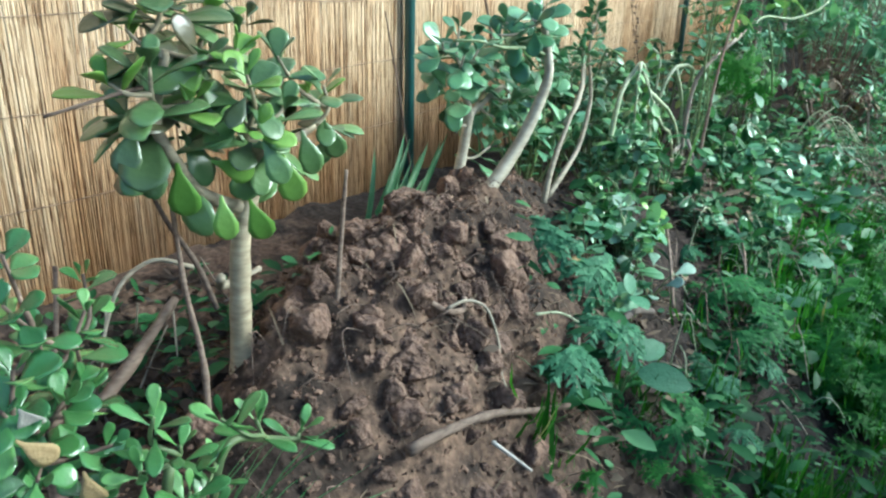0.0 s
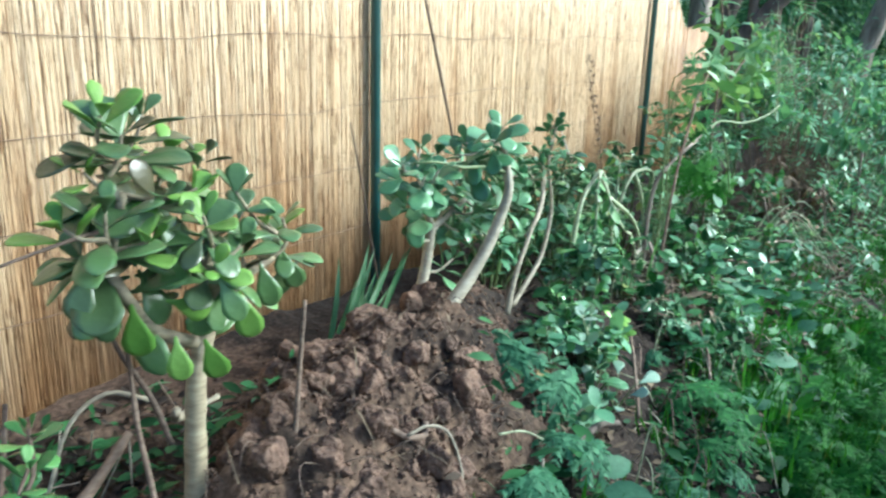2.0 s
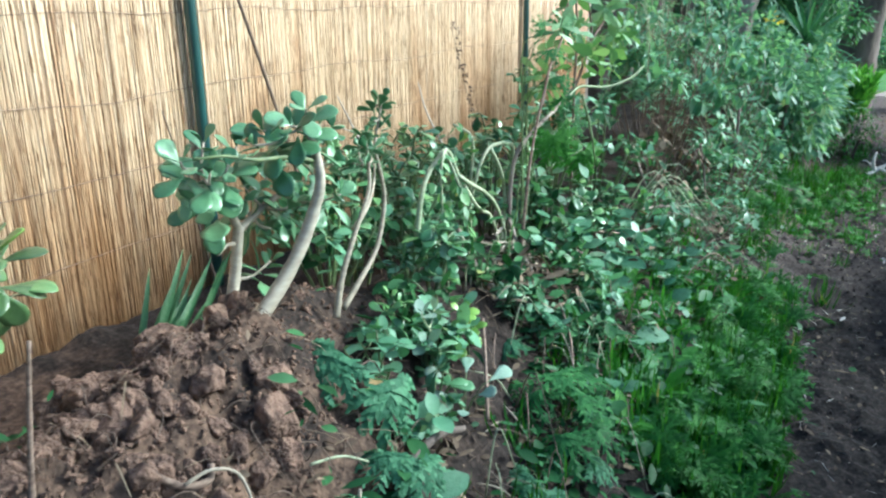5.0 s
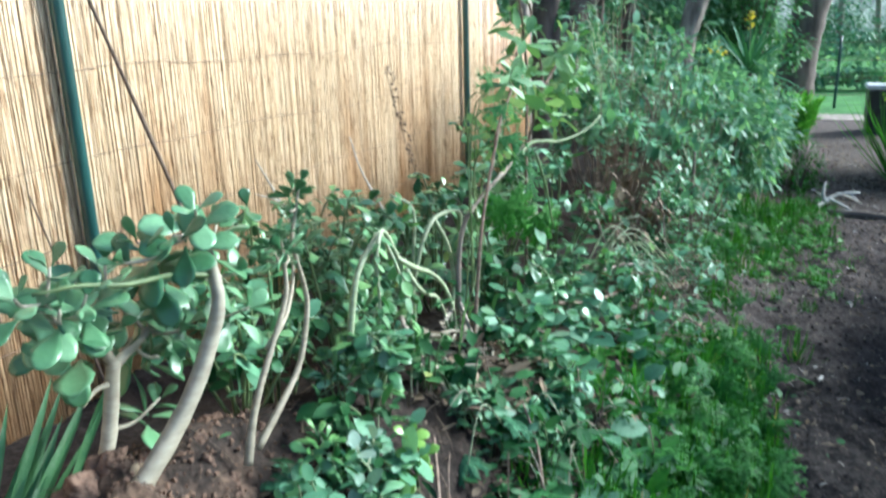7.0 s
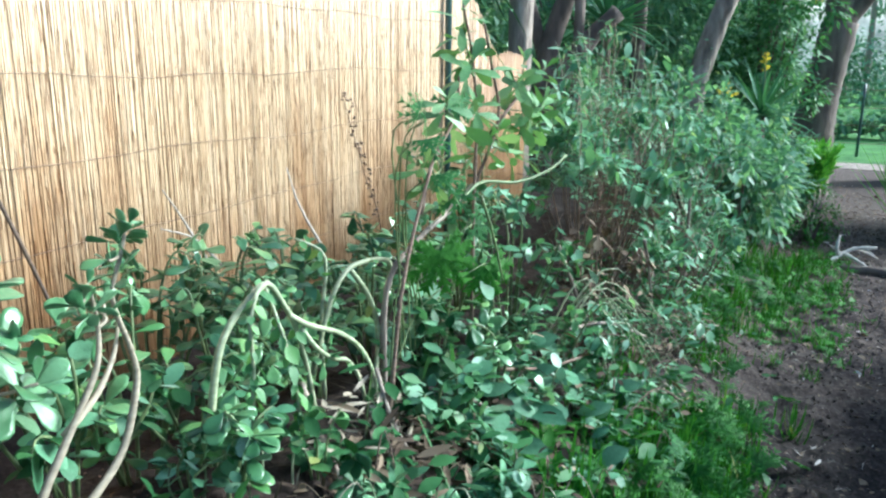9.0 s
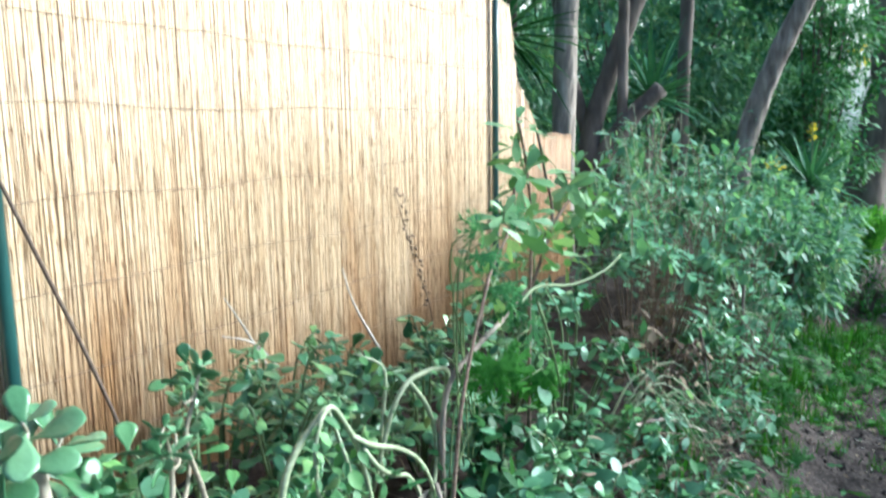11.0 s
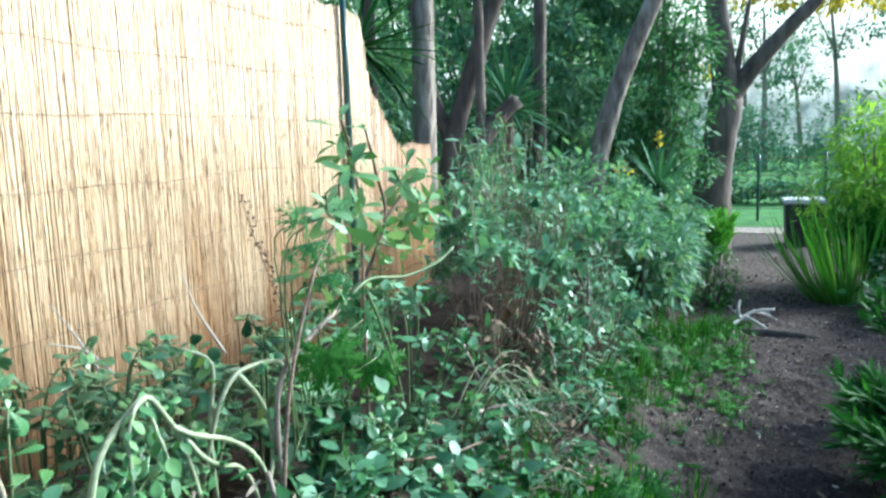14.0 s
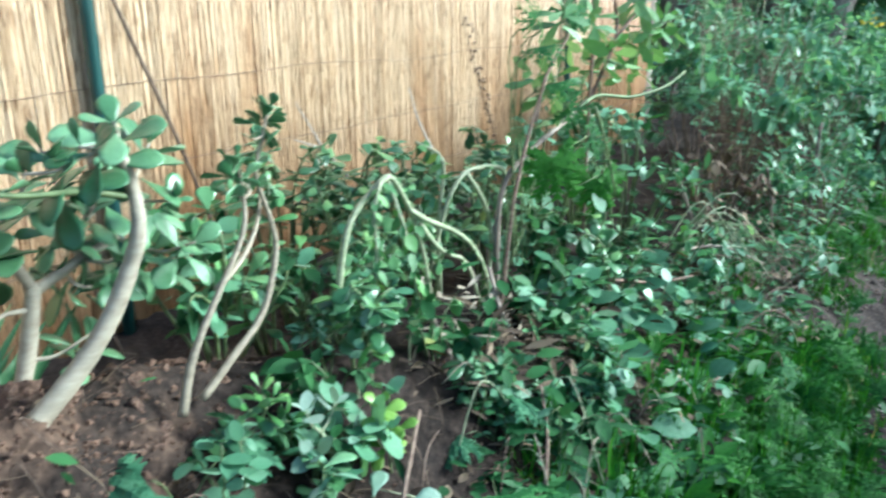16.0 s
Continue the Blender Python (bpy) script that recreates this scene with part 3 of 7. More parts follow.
fence = thing("reed_fence", (0, 0, 0), "straw-coloured reed screen wired to dark green steel posts", "fence")
rnd = random.Random(11)
light, dark, rust = Geo(), Geo(), Geo()
for layer, (y0, gap, r_lo, r_hi) in enumerate(((0.0, 0.0046, 0.0023, 0.0032), (0.0030, 0.0050, 0.0027, 0.0034), (0.0068, 0.0062, 0.0035, 0.0039))):
    x = -3.9
    while x < 4.36:
        r = rnd.uniform(r_lo, r_hi)
        top = fence_top(x) + rnd.uniform(-0.022, 0.016)
        lean, bow, off = rnd.gauss(0, (0.013, 0.008, 0.001)[layer]), rnd.gauss(0, (0.005, 0.003, 0.0005)[layer]), rnd.gauss(0, 0.0007)
        g = dark if rnd.random() < (0.002, 0.006, 0.04)[layer] else light
        if rnd.random() < smooth_step(3.15, 3.75, x):
            g = rust
        g.tube([(x, y0 + off, -0.34), (x + bow + lean * 0.5, y0 + off, top * 0.5), (x + lean, y0 + off, top)], r * 1.05, r * 0.85, 5, 1)
        x += gap * rnd.uniform(0.75, 1.25)
part("brown_end_panel", rust, M_REEDBROWN, fence, "orange-brown end of the screen, cut down in a slope", kind="stuff")
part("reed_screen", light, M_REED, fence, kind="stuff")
part("brown_reeds", dark, M_REEDDARK, fence, "darker weathered reeds among the pale ones", kind="stuff")
for px, h, r in ((0.0, 1.92, 0.0195), (2.945, 1.865, 0.0185)):
    g = Geo().tube([(px, -0.032, -0.3), (px, -0.032, h * 0.5), (px, -0.032, h)], r, r, 14, 2)
    post = part("post", g, M_POST, fence, "dark green painted steel tube")
    part_cap = Geo().tube([(px, -0.032, h), (px, -0.032, h + 0.006), (px, -0.032, h + 0.012)], r * 1.1, r * 0.75, 14, 2)
    o = new("cap", part_cap.mesh("cap", M_POST))
    o.parent = post
for i, z in enumerate((0.22, 0.45, 0.68, 0.92, 1.16, 1.40, 1.64)):
    rw = random.Random(40 + i)
    end = 4.2 if z < 0.9 else 3.15
    pts = [(x, -0.008, z + 0.026 * noise.noise((x * 1.7, z * 9, 3.0)) + 0.006 * noise.noise((x * 7, z * 5, 1.0))) for x in np.arange(-3.8, end, 0.12)]
    part("wire", Geo().tube(pts, 0.0012, 0.0012, 4, 1), M_WIRE, fence, "thin rusty tie wire")
fence.matrix_basis = Matrix.Translation((0.05, 0.07, 0.02))
leaning_cane = Geo().tube([(-0.50, -0.33, 1.74), (-0.30, -0.345, 1.32), (-0.10, -0.35, 0.83), (0.02, -0.35, 0.52), (0.14, -0.35, 0.16), (0.19, -0.35, 0.0)], 0.004, 0.0055, 6, 4, 0.12, 5)
whole("leaning_cane", leaning_cane, M_TWIG, (0.19, -0.35, 0.0), "thin dark dry cane leaning before the reed fence", "cane")
whole("dry_stalk", Geo().tube([(-0.20, -0.05, 0.66), (-0.14, -0.06, 0.40), (-0.10, -0.07, 0.18), (-0.06, -0.08, 0.0)], 0.0025, 0.005, 5, 3), M_TWIG, (-0.06, -0.08, 0.0), "thin brown dry stalk against the fence", "stalk")

# ---- things on the mound ----
def lump(seed, squash=0.75, fine=4):
    """A broken clod of earth: flat faces where it split, sharp edges between them, crumbly all over."""
    rnd = random.Random(seed)
    cuts = []
    for i in range(13):
        d = Vector((rnd.gauss(0, 1), rnd.gauss(0, 1), rnd.gauss(0, 1))).normalized()
        cuts.append((d, rnd.uniform(0.42, 0.82)))
    bm = bmesh.new()
    bmesh.ops.create_icosphere(bm, subdivisions=fine, radius=1.0)
    o = Vector((seed * 3.7, seed * 1.3, seed * 2.1))
    for v in bm.verts:
        n = v.co.normalized()
        k = min([1.1] + [c / n.dot(d) for d, c in cuts if n.dot(d) > 0.2])
        k *= 1 + 0.07 * noise.noise(n * 3.0 + o) + 0.07 * noise.noise(n * 7.0 + o) - 0.09 * abs(noise.noise(n * 11.0 + o)) + 0.04 * noise.noise(n * 22.0 + o)
        v.co = n * k
        v.co.z *= squash
    shape = [tuple(v.co) for v in bm.verts], [tuple(v.index for v in f.verts) for f in bm.faces]
    bm.free()
    return shape


def on_mound(x, y, slack=0.0):
    """Whether a spot lies on the bare dug earth, not on the planted slope below it."""
    return y > -1.05 + 0.42 * (x + 1.04) - slack if x > -1.04 else y > -1.25


LUMPS = [lump(i, 0.62 + 0.04 * i) for i in range(9)]
L_CLOD = meshes_of("soil_clod", LUMPS, M_LUMP)
L_CLODLET = meshes_of("soil_clod", [lump(20 + i, 0.62 + 0.04 * i, 3) for i in range(9)], M_LUMP)
rnd = random.Random(8)
for i in range(290):
    while True:
        x, y = rnd.uniform(-1.75, -0.25), rnd.uniform(-1.25, -0.42)
        if rnd.random() < bump_at(x, y, -1.0, -0.82, 0.5, 0.3) and math.hypot(x + 1.44, y + 0.73) > 0.07 and on_mound(x, y, 0.03) and math.hypot((x + 0.66) / 0.16, (y + 0.79) / 0.09) > 1:
            break
    s = rnd.choice((0.014, 0.017, 0.021, 0.026, 0.032, 0.038, 0.046, 0.056)) * rnd.uniform(0.8, 1.2)
    ob = new("soil_clod", (L_CLOD if s > 0.034 else L_CLODLET)[i % 9])
    ob.matrix_basis = pose(x, y, ground_z(x, y) + s * rnd.uniform(-0.1, 0.28), rnd.uniform(-60, 60), rnd.uniform(-60, 60), rnd.uniform(0, 360)) @ Matrix.Diagonal((s, s * rnd.uniform(0.7, 1.1), s, 1))
    tagged(ob, "rough brown clod of dug earth on the mound", "clod", "clods on the mound")
crumbs = []
for i in range(9000):
    x, y = rnd.gauss(-1.0, 0.45), rnd.gauss(-0.88, 0.3)
    if not (-2.3 < x < 0.6 and -1.7 < y < -0.1) or not (on_mound(x, y, 0.08) or rnd.random() < 0.3):
        continue
    s = rnd.choice((0.0025, 0.003, 0.004, 0.005, 0.006, 0.009))
    crumbs.append(pose(x, y, ground_z(x, y) + s * 0.4, rnd.uniform(0, 360), rnd.uniform(0, 360), 0) @ Matrix.Diagonal((s, s * 0.8, s * 0.8, 1)))
CRUMB = [([(1, 0, 0), (-0.6, 0.9, 0), (-0.7, -0.8, 0.1), (0.1, 0.1, 1.1), (0, 0, -0.9), (0.5, -0.8, 0.4)], [(0, 1, 3), (1, 2, 3), (2, 5, 3), (5, 0, 3), (1, 0, 4), (2, 1, 4), (5, 2, 4), (0, 5, 4)])]
fibres = Geo()
for i in range(110):
    x, y = rnd.gauss(-1.0, 0.32), rnd.gauss(-0.88, 0.2)
    z, a, ln = ground_z(x, y), rnd.uniform(0, 6.28), rnd.uniform(0.05, 0.14)
    mid = (x + math.cos(a) * ln * 0.5, y + math.sin(a) * ln * 0.5, z + rnd.uniform(0.015, 0.05))
    end = (x + math.cos(a + 0.6) * ln, y + math.sin(a + 0.6) * ln, ground_z(x + math.cos(a) * ln, y + math.sin(a) * ln) + rnd.uniform(-0.01, 0.04))
    fibres.tube([(x, y, z), mid, end], 0.0014, 0.0008, 4, 4)
whole("root_fibres", fibres, M_TWIG, (0, 0, 0), "thin pale root fibres hanging out of the dug earth", "roots", kind="stuff")
joined("soil_crumbs", CRUMB, crumbs, M_CLOD, label="loose crumbs of brown earth on the mound", category="soil", smooth=False)


def stick(name, pts, r0, r1, mat, label, category="stick", knots=0.12, seed=1):
    base = Vector(min(pts, key=lambda q: q[2]))
    return whole(name, Geo().tube(pts, r0, r1, 8, 5, knots, seed), mat, base, label, category)


stick("upright_stick", [(-1.30, -0.83, 0.14), (-1.285, -0.828, 0.25), (-1.262, -0.82, 0.36), (-1.235, -0.81, 0.47)], 0.0055, 0.004, M_TWIG, "reddish-brown dry stick standing in the earth mound", seed=3)
stick("curved_root", [(-1.165, -0.85, 0.24), (-1.14, -0.90, 0.21), (-1.10, -0.95, 0.165), (-1.05, -0.965, 0.15), (-1.03, -0.955, 0.17)], 0.008, 0.007, M_TWIG, "short curved brown root lying on the mound", "root", seed=4)
stick("fallen_branch", [(-1.38, -1.08, 0.03), (-1.28, -1.10, 0.03), (-1.16, -1.12, 0.01), (-1.02, -1.15, -0.04), (-0.90, -1.17, -0.08)], 0.011, 0.006, M_TWIG, "brown broken branch lying across the bank", "branch", 0.12, 6)
stick("bleached_stick", [(-1.19, -1.14, -0.03), (-1.17, -1.175, -0.06), (-1.15, -1.21, -0.09)], 0.0045, 0.003, M_PALESTICK, "short bleached white stick on the ground", seed=7)
stick("bent_stalk", [(-1.10, -0.96, 0.17), (-1.05, -0.975, 0.175), (-1.01, -1.0, 0.15), (-1.02, -1.04, 0.09), (-1.055, -1.075, 0.03), (-1.05, -1.105, -0.02)], 0.0034, 0.0028, M_PALE, "bent pale stalk hanging on the mound", "stalk", 0.15, 11)
stick("pale_stalk", [(-0.84, -1.03, 0.08), (-0.76, -1.055, 0.06), (-0.69, -1.09, 0.01)], 0.0032, 0.0025, M_LOOP, "short pale stalk lying on the bank", "stalk", 0.08, 12)
stick("dark_branch", [(-0.62, -1.13, -0.02), (-0.50, -1.14, -0.01), (-0.38, -1.15, -0.05)], 0.010, 0.008, M_DARKTRUNK, "short dark wet branch on the bank", "branch", seed=13)
stick("upright_twig", [(-0.86, -1.16, -0.10), (-0.85, -1.15, -0.02), (-0.83, -1.14, 0.05)], 0.006, 0.004, M_PALE, "pale broken twig standing in the bank", "twig", seed=14)
stick("thick_dead_branch", [(-1.69, -0.62, 0.09), (-1.60, -0.61, 0.15), (-1.54, -0.60, 0.19), (-1.48, -0.58, 0.22)], 0.013, 0.009, M_TWIG, "brown dead branch lying behind the jade trunk", "branch", seed=8)
stick("yellow_root", [(-1.43, -0.66, 0.27), (-1.40, -0.62, 0.23), (-1.34, -0.60, 0.22), (-1.28, -0.60, 0.225)], 0.010, 0.006, M_PALE, "pale split root end beside the jade trunk", "root", seed=9)
dead = thing("bare_shrub", (-1.59, -0.80, 0.10), "bare grey stems of a dead shrub beside the jade", "shrub")
part("stem", Geo().tube([(-1.59, -0.80, 0.08), (-1.56, -0.76, 0.18), (-1.54, -0.70, 0.30), (-1.50, -0.63, 0.42)], 0.0065, 0.0045, 8, 5, 0.15, 2), M_TWIG, dead)
part("stem", Geo().tube([(-1.46, -0.68, 0.22), (-1.46, -0.63, 0.30), (-1.48, -0.58, 0.38), (-1.49, -0.55, 0.44)], 0.006, 0.004, 8, 5, 0.15, 3), M_TWIG, dead)
part("stem", Geo().tube([(-1.62, -0.52, 0.12), (-1.55, -0.50, 0.24), (-1.48, -0.52, 0.285), (-1.43, -0.58, 0.27)], 0.004, 0.005, 6, 4), M_PALE, dead)
part("stem", Geo().tube([(-1.70, -0.50, 0.10), (-1.66, -0.47, 0.21), (-1.63, -0.44, 0.30)], 0.006, 0.005, 6, 4), M_TWIG, dead)


# ---- jade plants ----
def rosette(parent, leaves, tip, axis, size, pairs, rnd, flop=0.0, young=None):
    axis = Vector(axis).normalized()
    side = axis.orthogonal().normalized()
    turn = rnd.uniform(0, 2 * math.pi)
    bright = rnd.random() < 0.55
    for i in range(pairs):
        e = radians((28, 52, 74, 98, 112, 124)[min(i, 5)] + rnd.uniform(-10, 10) + flop * 20)
        grow = (0.55, 0.85, 1.0, 1.05, 1.0, 0.95)[min(i, 5)]
        at = Vector(tip) - axis * (size * 0.26 * i)
        for s in (0, math.pi):
            a = turn + i * math.pi / 2 + s + rnd.uniform(-0.3, 0.3)
            out = (Matrix.Rotation(a, 3, axis) @ side)
            way = axis * math.cos(e) + out * math.sin(e) - Vector((0, 0, 0.25 * flop))
            piece("leaf", rnd.choice(young if young and i < 2 and bright else leaves), parent, aimed(at + out * 0.004, way, axis + Vector((0, 0, 0.3)), size * grow * rnd.uniform(0.8, 1.12), rnd.uniform(0.88, 1.1)))


def branch_to(parent, nodes, tip, r, mat, rnd, sag=0.0, name="branch"):
    """A branch from the nearest fitting fork to a tip."""
    tip = Vector(tip)
    fork = min(nodes, key=lambda q: (q - tip).length + max(0.0, q.z - tip.z) * 1.5)
    mid = fork.lerp(tip, 0.5) + Vector((rnd.uniform(-0.015, 0.015), rnd.uniform(-0.015, 0.015), -sag * (tip - fork).length))
    ob = part(name, Geo().tube([fork, mid, tip], r, r * 0.55, 7, 4, 0.08, rnd.randrange(999)), mat, parent)
    nodes.append(mid)
    return (tip - mid).normalized(), ob


def jade(name, label, base, limbs, tips, size, leaves, bark, r=0.007, pairs=4, seed=1, flop=0.0, lift=0.6, tilt=(0.0, 0.0)):
    """A jade plant: thick smooth limbs, forked branches and leaf rosettes at their tips."""
    rnd = random.Random(seed)
    plant = thing(name, base, label, "plant")
    nodes = []
    for i, (pts, r0, r1) in enumerate(limbs):
        part("trunk" if i == 0 else "limb", Geo().tube(pts, r0, r1, 12, 6, 0.05, seed + i), bark, plant)
        nodes += [Vector(q) for q in pts[-2:]]
    for tip in sorted(tips, key=lambda q: min((n - Vector(q)).length for n in nodes)):
        d, bough = branch_to(plant, nodes, tip, r, bark, rnd, 0.1)
        rosette(bough, leaves, tip, d + Vector((tilt[0] + rnd.uniform(-0.2, 0.2), tilt[1] + rnd.uniform(-0.2, 0.2), lift)), size * rnd.uniform(0.85, 1.15), pairs, rnd, flop, L_JADE_NEW if leaves is L_JADE else L_ROUND_NEW if leaves is L_JADE_ROUND else None)
    return plant


tall = jade("jade_plant", "tall jade plant with a thick bare trunk in the dug mound", (-1.45, -0.73, 0.08),
     [([(-1.465, -0.735, 0.03), (-1.45, -0.73, 0.15), (-1.442, -0.73, 0.28), (-1.43, -0.73, 0.38), (-1.395, -0.73, 0.46), (-1.385, -0.73, 0.52), (-1.42, -0.72, 0.59)], 0.0235, 0.012),
      ([(-1.41, -0.725, 0.415), (-1.505, -0.72, 0.47), (-1.548, -0.72, 0.533), (-1.566, -0.71, 0.58), (-1.56, -0.70, 0.62), (-1.51, -0.67, 0.70)], 0.013, 0.008),
      ([(-1.39, -0.73, 0.48), (-1.33, -0.74, 0.52), (-1.26, -0.755, 0.55)], 0.010, 0.007)],
     [(-1.577, -0.72, 0.690), (-1.455, -0.80, 0.672), (-1.239, -0.76, 0.625), (-1.496, -0.66, 0.795), (-1.378, -0.62, 0.750), (-1.313, -0.72, 0.680), (-1.425, -0.62, 0.820),
      (-1.398, -0.60, 0.680), (-1.585, -0.66, 0.590), (-1.625, -0.68, 0.665), (-1.440, -0.80, 0.580), (-1.270, -0.68, 0.540), (-1.512, -0.73, 0.630), (-1.36, -0.78, 0.600), (-1.545, -0.62, 0.735), (-1.49, -0.74, 0.70), (-1.40, -0.72, 0.70), (-1.22, -0.70, 0.60), (-1.45, -0.60, 0.79), (-1.53, -0.66, 0.83)],
     0.094, L_JADE, M_BARK, 0.0050, 5, 21, lift=1.4, tilt=(-0.5, -0.8))
part("branch", Geo().tube([(-1.58, -0.70, 0.655), (-1.632, -0.70, 0.650), (-1.683, -0.70, 0.643), (-1.742, -0.70, 0.634)], 0.004, 0.0025, 7, 4), M_TWIG, tall)
small_twig = part("branch", Geo().tube([(-1.40, -0.62, 0.72), (-1.36, -0.64, 0.74), (-1.33, -0.66, 0.735)], 0.005, 0.003, 7, 4), M_BARK, tall)
rosette(small_twig, L_JADE, (-1.325, -0.66, 0.745), (0.5, -0.1, 0.8), 0.06, 3, random.Random(22))
for (x, y, z), d, s in (((-1.556, -0.735, 0.535), (0.05, -0.1, -1), 0.094), ((-1.525, -0.80, 0.486), (-0.1, -0.25, -0.9), 0.074), ((-1.492, -0.83, 0.478), (0.25, -0.15, -0.9), 0.080), ((-1.405, -0.82, 0.535), (0.12, -0.2, -0.9), 0.088), ((-1.43, -0.80, 0.56), (0.1, -0.5, -0.8), 0.08), ((-1.60, -0.70, 0.60), (-0.5, -0.2, -0.8), 0.085), ((-1.575, -0.71, 0.545), (-0.8, -0.1, -0.5), 0.08), ((-1.25, -0.77, 0.56), (0.3, -0.2, -0.9), 0.08), ((-1.30, -0.76, 0.55), (0.05, -0.3, -0.9), 0.085), ((-1.50, -0.75, 0.53), (0.6, -0.3, -0.3), 0.08)):
    piece("leaf", L_JADE_NEW[0] if z < 0.54 else L_JADE[0], tall, aimed((x, y, z), d, (-0.7, -0.7, 0.2), s))
low = jade("jade_plant", "low bushy jade plant with glossy rounded leaves", (-1.86, -0.80, 0.0),
     [([(-1.86, -0.78, -0.02), (-1.85, -0.78, 0.12), (-1.84, -0.80, 0.24)], 0.016, 0.010),
      ([(-1.86, -0.78, 0.0), (-1.93, -0.86, 0.14), (-1.95, -0.90, 0.26)], 0.013, 0.009)],
     [(-1.775, -0.80, 0.430), (-1.885, -0.86, 0.402), (-1.801, -0.84, 0.395), (-1.89, -0.92, 0.325), (-1.972, -0.94, 0.360), (-1.849, -0.95, 0.250), (-1.886, -0.82, 0.500), (-1.93, -0.92, 0.285), (-1.875, -0.88, 0.345), (-1.914, -0.86, 0.450), (-1.946, -0.93, 0.400), (-1.80, -0.80, 0.335), (-1.83, -0.87, 0.30), (-1.96, -0.97, 0.27), (-1.89, -0.97, 0.21)],
     0.054, L_JADE_ROUND, M_TWIG, 0.0045, 4, 33, lift=0.9, tilt=(-0.2, -0.7))
for (x, y, z), d, s, mat in (((-1.965, -0.97, 0.372), (0.3, 0.2, -0.6), 0.05, 0), ((-1.975, -0.97, 0.335), (0.4, -0.2, -0.5), 0.06, 1), ((-1.912, -0.985, 0.262), (0.1, -0.1, -0.9), 0.065, 1)):
    piece("dead_leaf", (L_SHELL if mat == 0 else L_DEADJADE)[0], low, aimed((x, y, z), d, (-0.5, -0.7, 0.4), s))
jade("jade_plant", "short jade shoots with long bright green leaves", (-1.78, -1.0, 0.05),
     [([(-1.83, -0.99, -0.03), (-1.82, -0.99, 0.10), (-1.80, -0.995, 0.21)], 0.010, 0.007),
      ([(-1.74, -0.98, 0.0), (-1.725, -0.99, 0.14), (-1.69, -0.99, 0.185), (-1.62, -0.99, 0.150), (-1.56, -0.99, 0.115)], 0.008, 0.005)],
     [(-1.812, -0.99, 0.290), (-1.785, -1.0, 0.235), (-1.73, -1.0, 0.175), (-1.79, -1.02, 0.170), (-1.70, -0.98, 0.225), (-1.64, -0.985, 0.195), (-1.545, -0.99, 0.130), (-1.85, -1.0, 0.23), (-1.76, -1.03, 0.13)],
     0.066, L_SHOOT, M_GREENSTEM, 0.0045, 3, 35, lift=1.0, tilt=(-0.1, -0.3))
leaning = jade("leaning_jade_plant", "leaning jade plant with two pale bare limbs rooted in the mound", (-0.72, -0.79, 0.24),
     [([(-0.72, -0.76, 0.23), (-0.69, -0.766, 0.26), (-0.59, -0.785, 0.347), (-0.528, -0.80, 0.423), (-0.487, -0.815, 0.507), (-0.470, -0.823, 0.567), (-0.462, -0.81, 0.630), (-0.475, -0.80, 0.700)], 0.0205, 0.0095),
      ([(-0.633, -0.64, 0.20), (-0.622, -0.64, 0.25), (-0.590, -0.64, 0.334), (-0.558, -0.64, 0.458)], 0.0165, 0.0135),
      ([(-0.558, -0.64, 0.450), (-0.590, -0.64, 0.517), (-0.622, -0.64, 0.553)], 0.0110, 0.008),
      ([(-0.560, -0.64, 0.448), (-0.469, -0.64, 0.482), (-0.393, -0.64, 0.503)], 0.0105, 0.007),
      ([(-0.575, -0.64, 0.42), (-0.62, -0.655, 0.43), (-0.66, -0.665, 0.42)], 0.005, 0.003)],
     [(-0.475, -0.80, 0.735), (-0.400, -0.78, 0.690), (-0.537, -0.80, 0.705), (-0.562, -0.74, 0.695), (-0.600, -0.74, 0.668), (-0.705, -0.70, 0.690), (-0.775, -0.70, 0.660), (-0.726, -0.73, 0.630), (-0.680, -0.74, 0.640),
      (-0.700, -0.66, 0.545), (-0.630, -0.63, 0.560), (-0.507, -0.62, 0.545), (-0.463, -0.66, 0.430), (-0.478, -0.66, 0.350), (-0.330, -0.78, 0.500), (-0.385, -0.80, 0.590), (-0.426, -0.70, 0.490), (-0.680, -0.62, 0.620), (-0.541, -0.64, 0.650), (-0.390, -0.64, 0.620), (-0.440, -0.66, 0.575), (-0.600, -0.62, 0.610), (-0.350, -0.68, 0.470), (-0.50, -0.60, 0.47)],
     0.080, L_JADE_DULL, M_LIMB, 0.0045, 4, 51, lift=0.8, tilt=(-0.35, -0.5))
part("branch", Geo().tube([(-0.462, -0.81, 0.612), (-0.535, -0.79, 0.634), (-0.622, -0.77, 0.642), (-0.699, -0.75, 0.662), (-0.760, -0.72, 0.664)], 0.0060, 0.003, 8, 5, 0.1, 3), M_GREENSTEM, leaning)
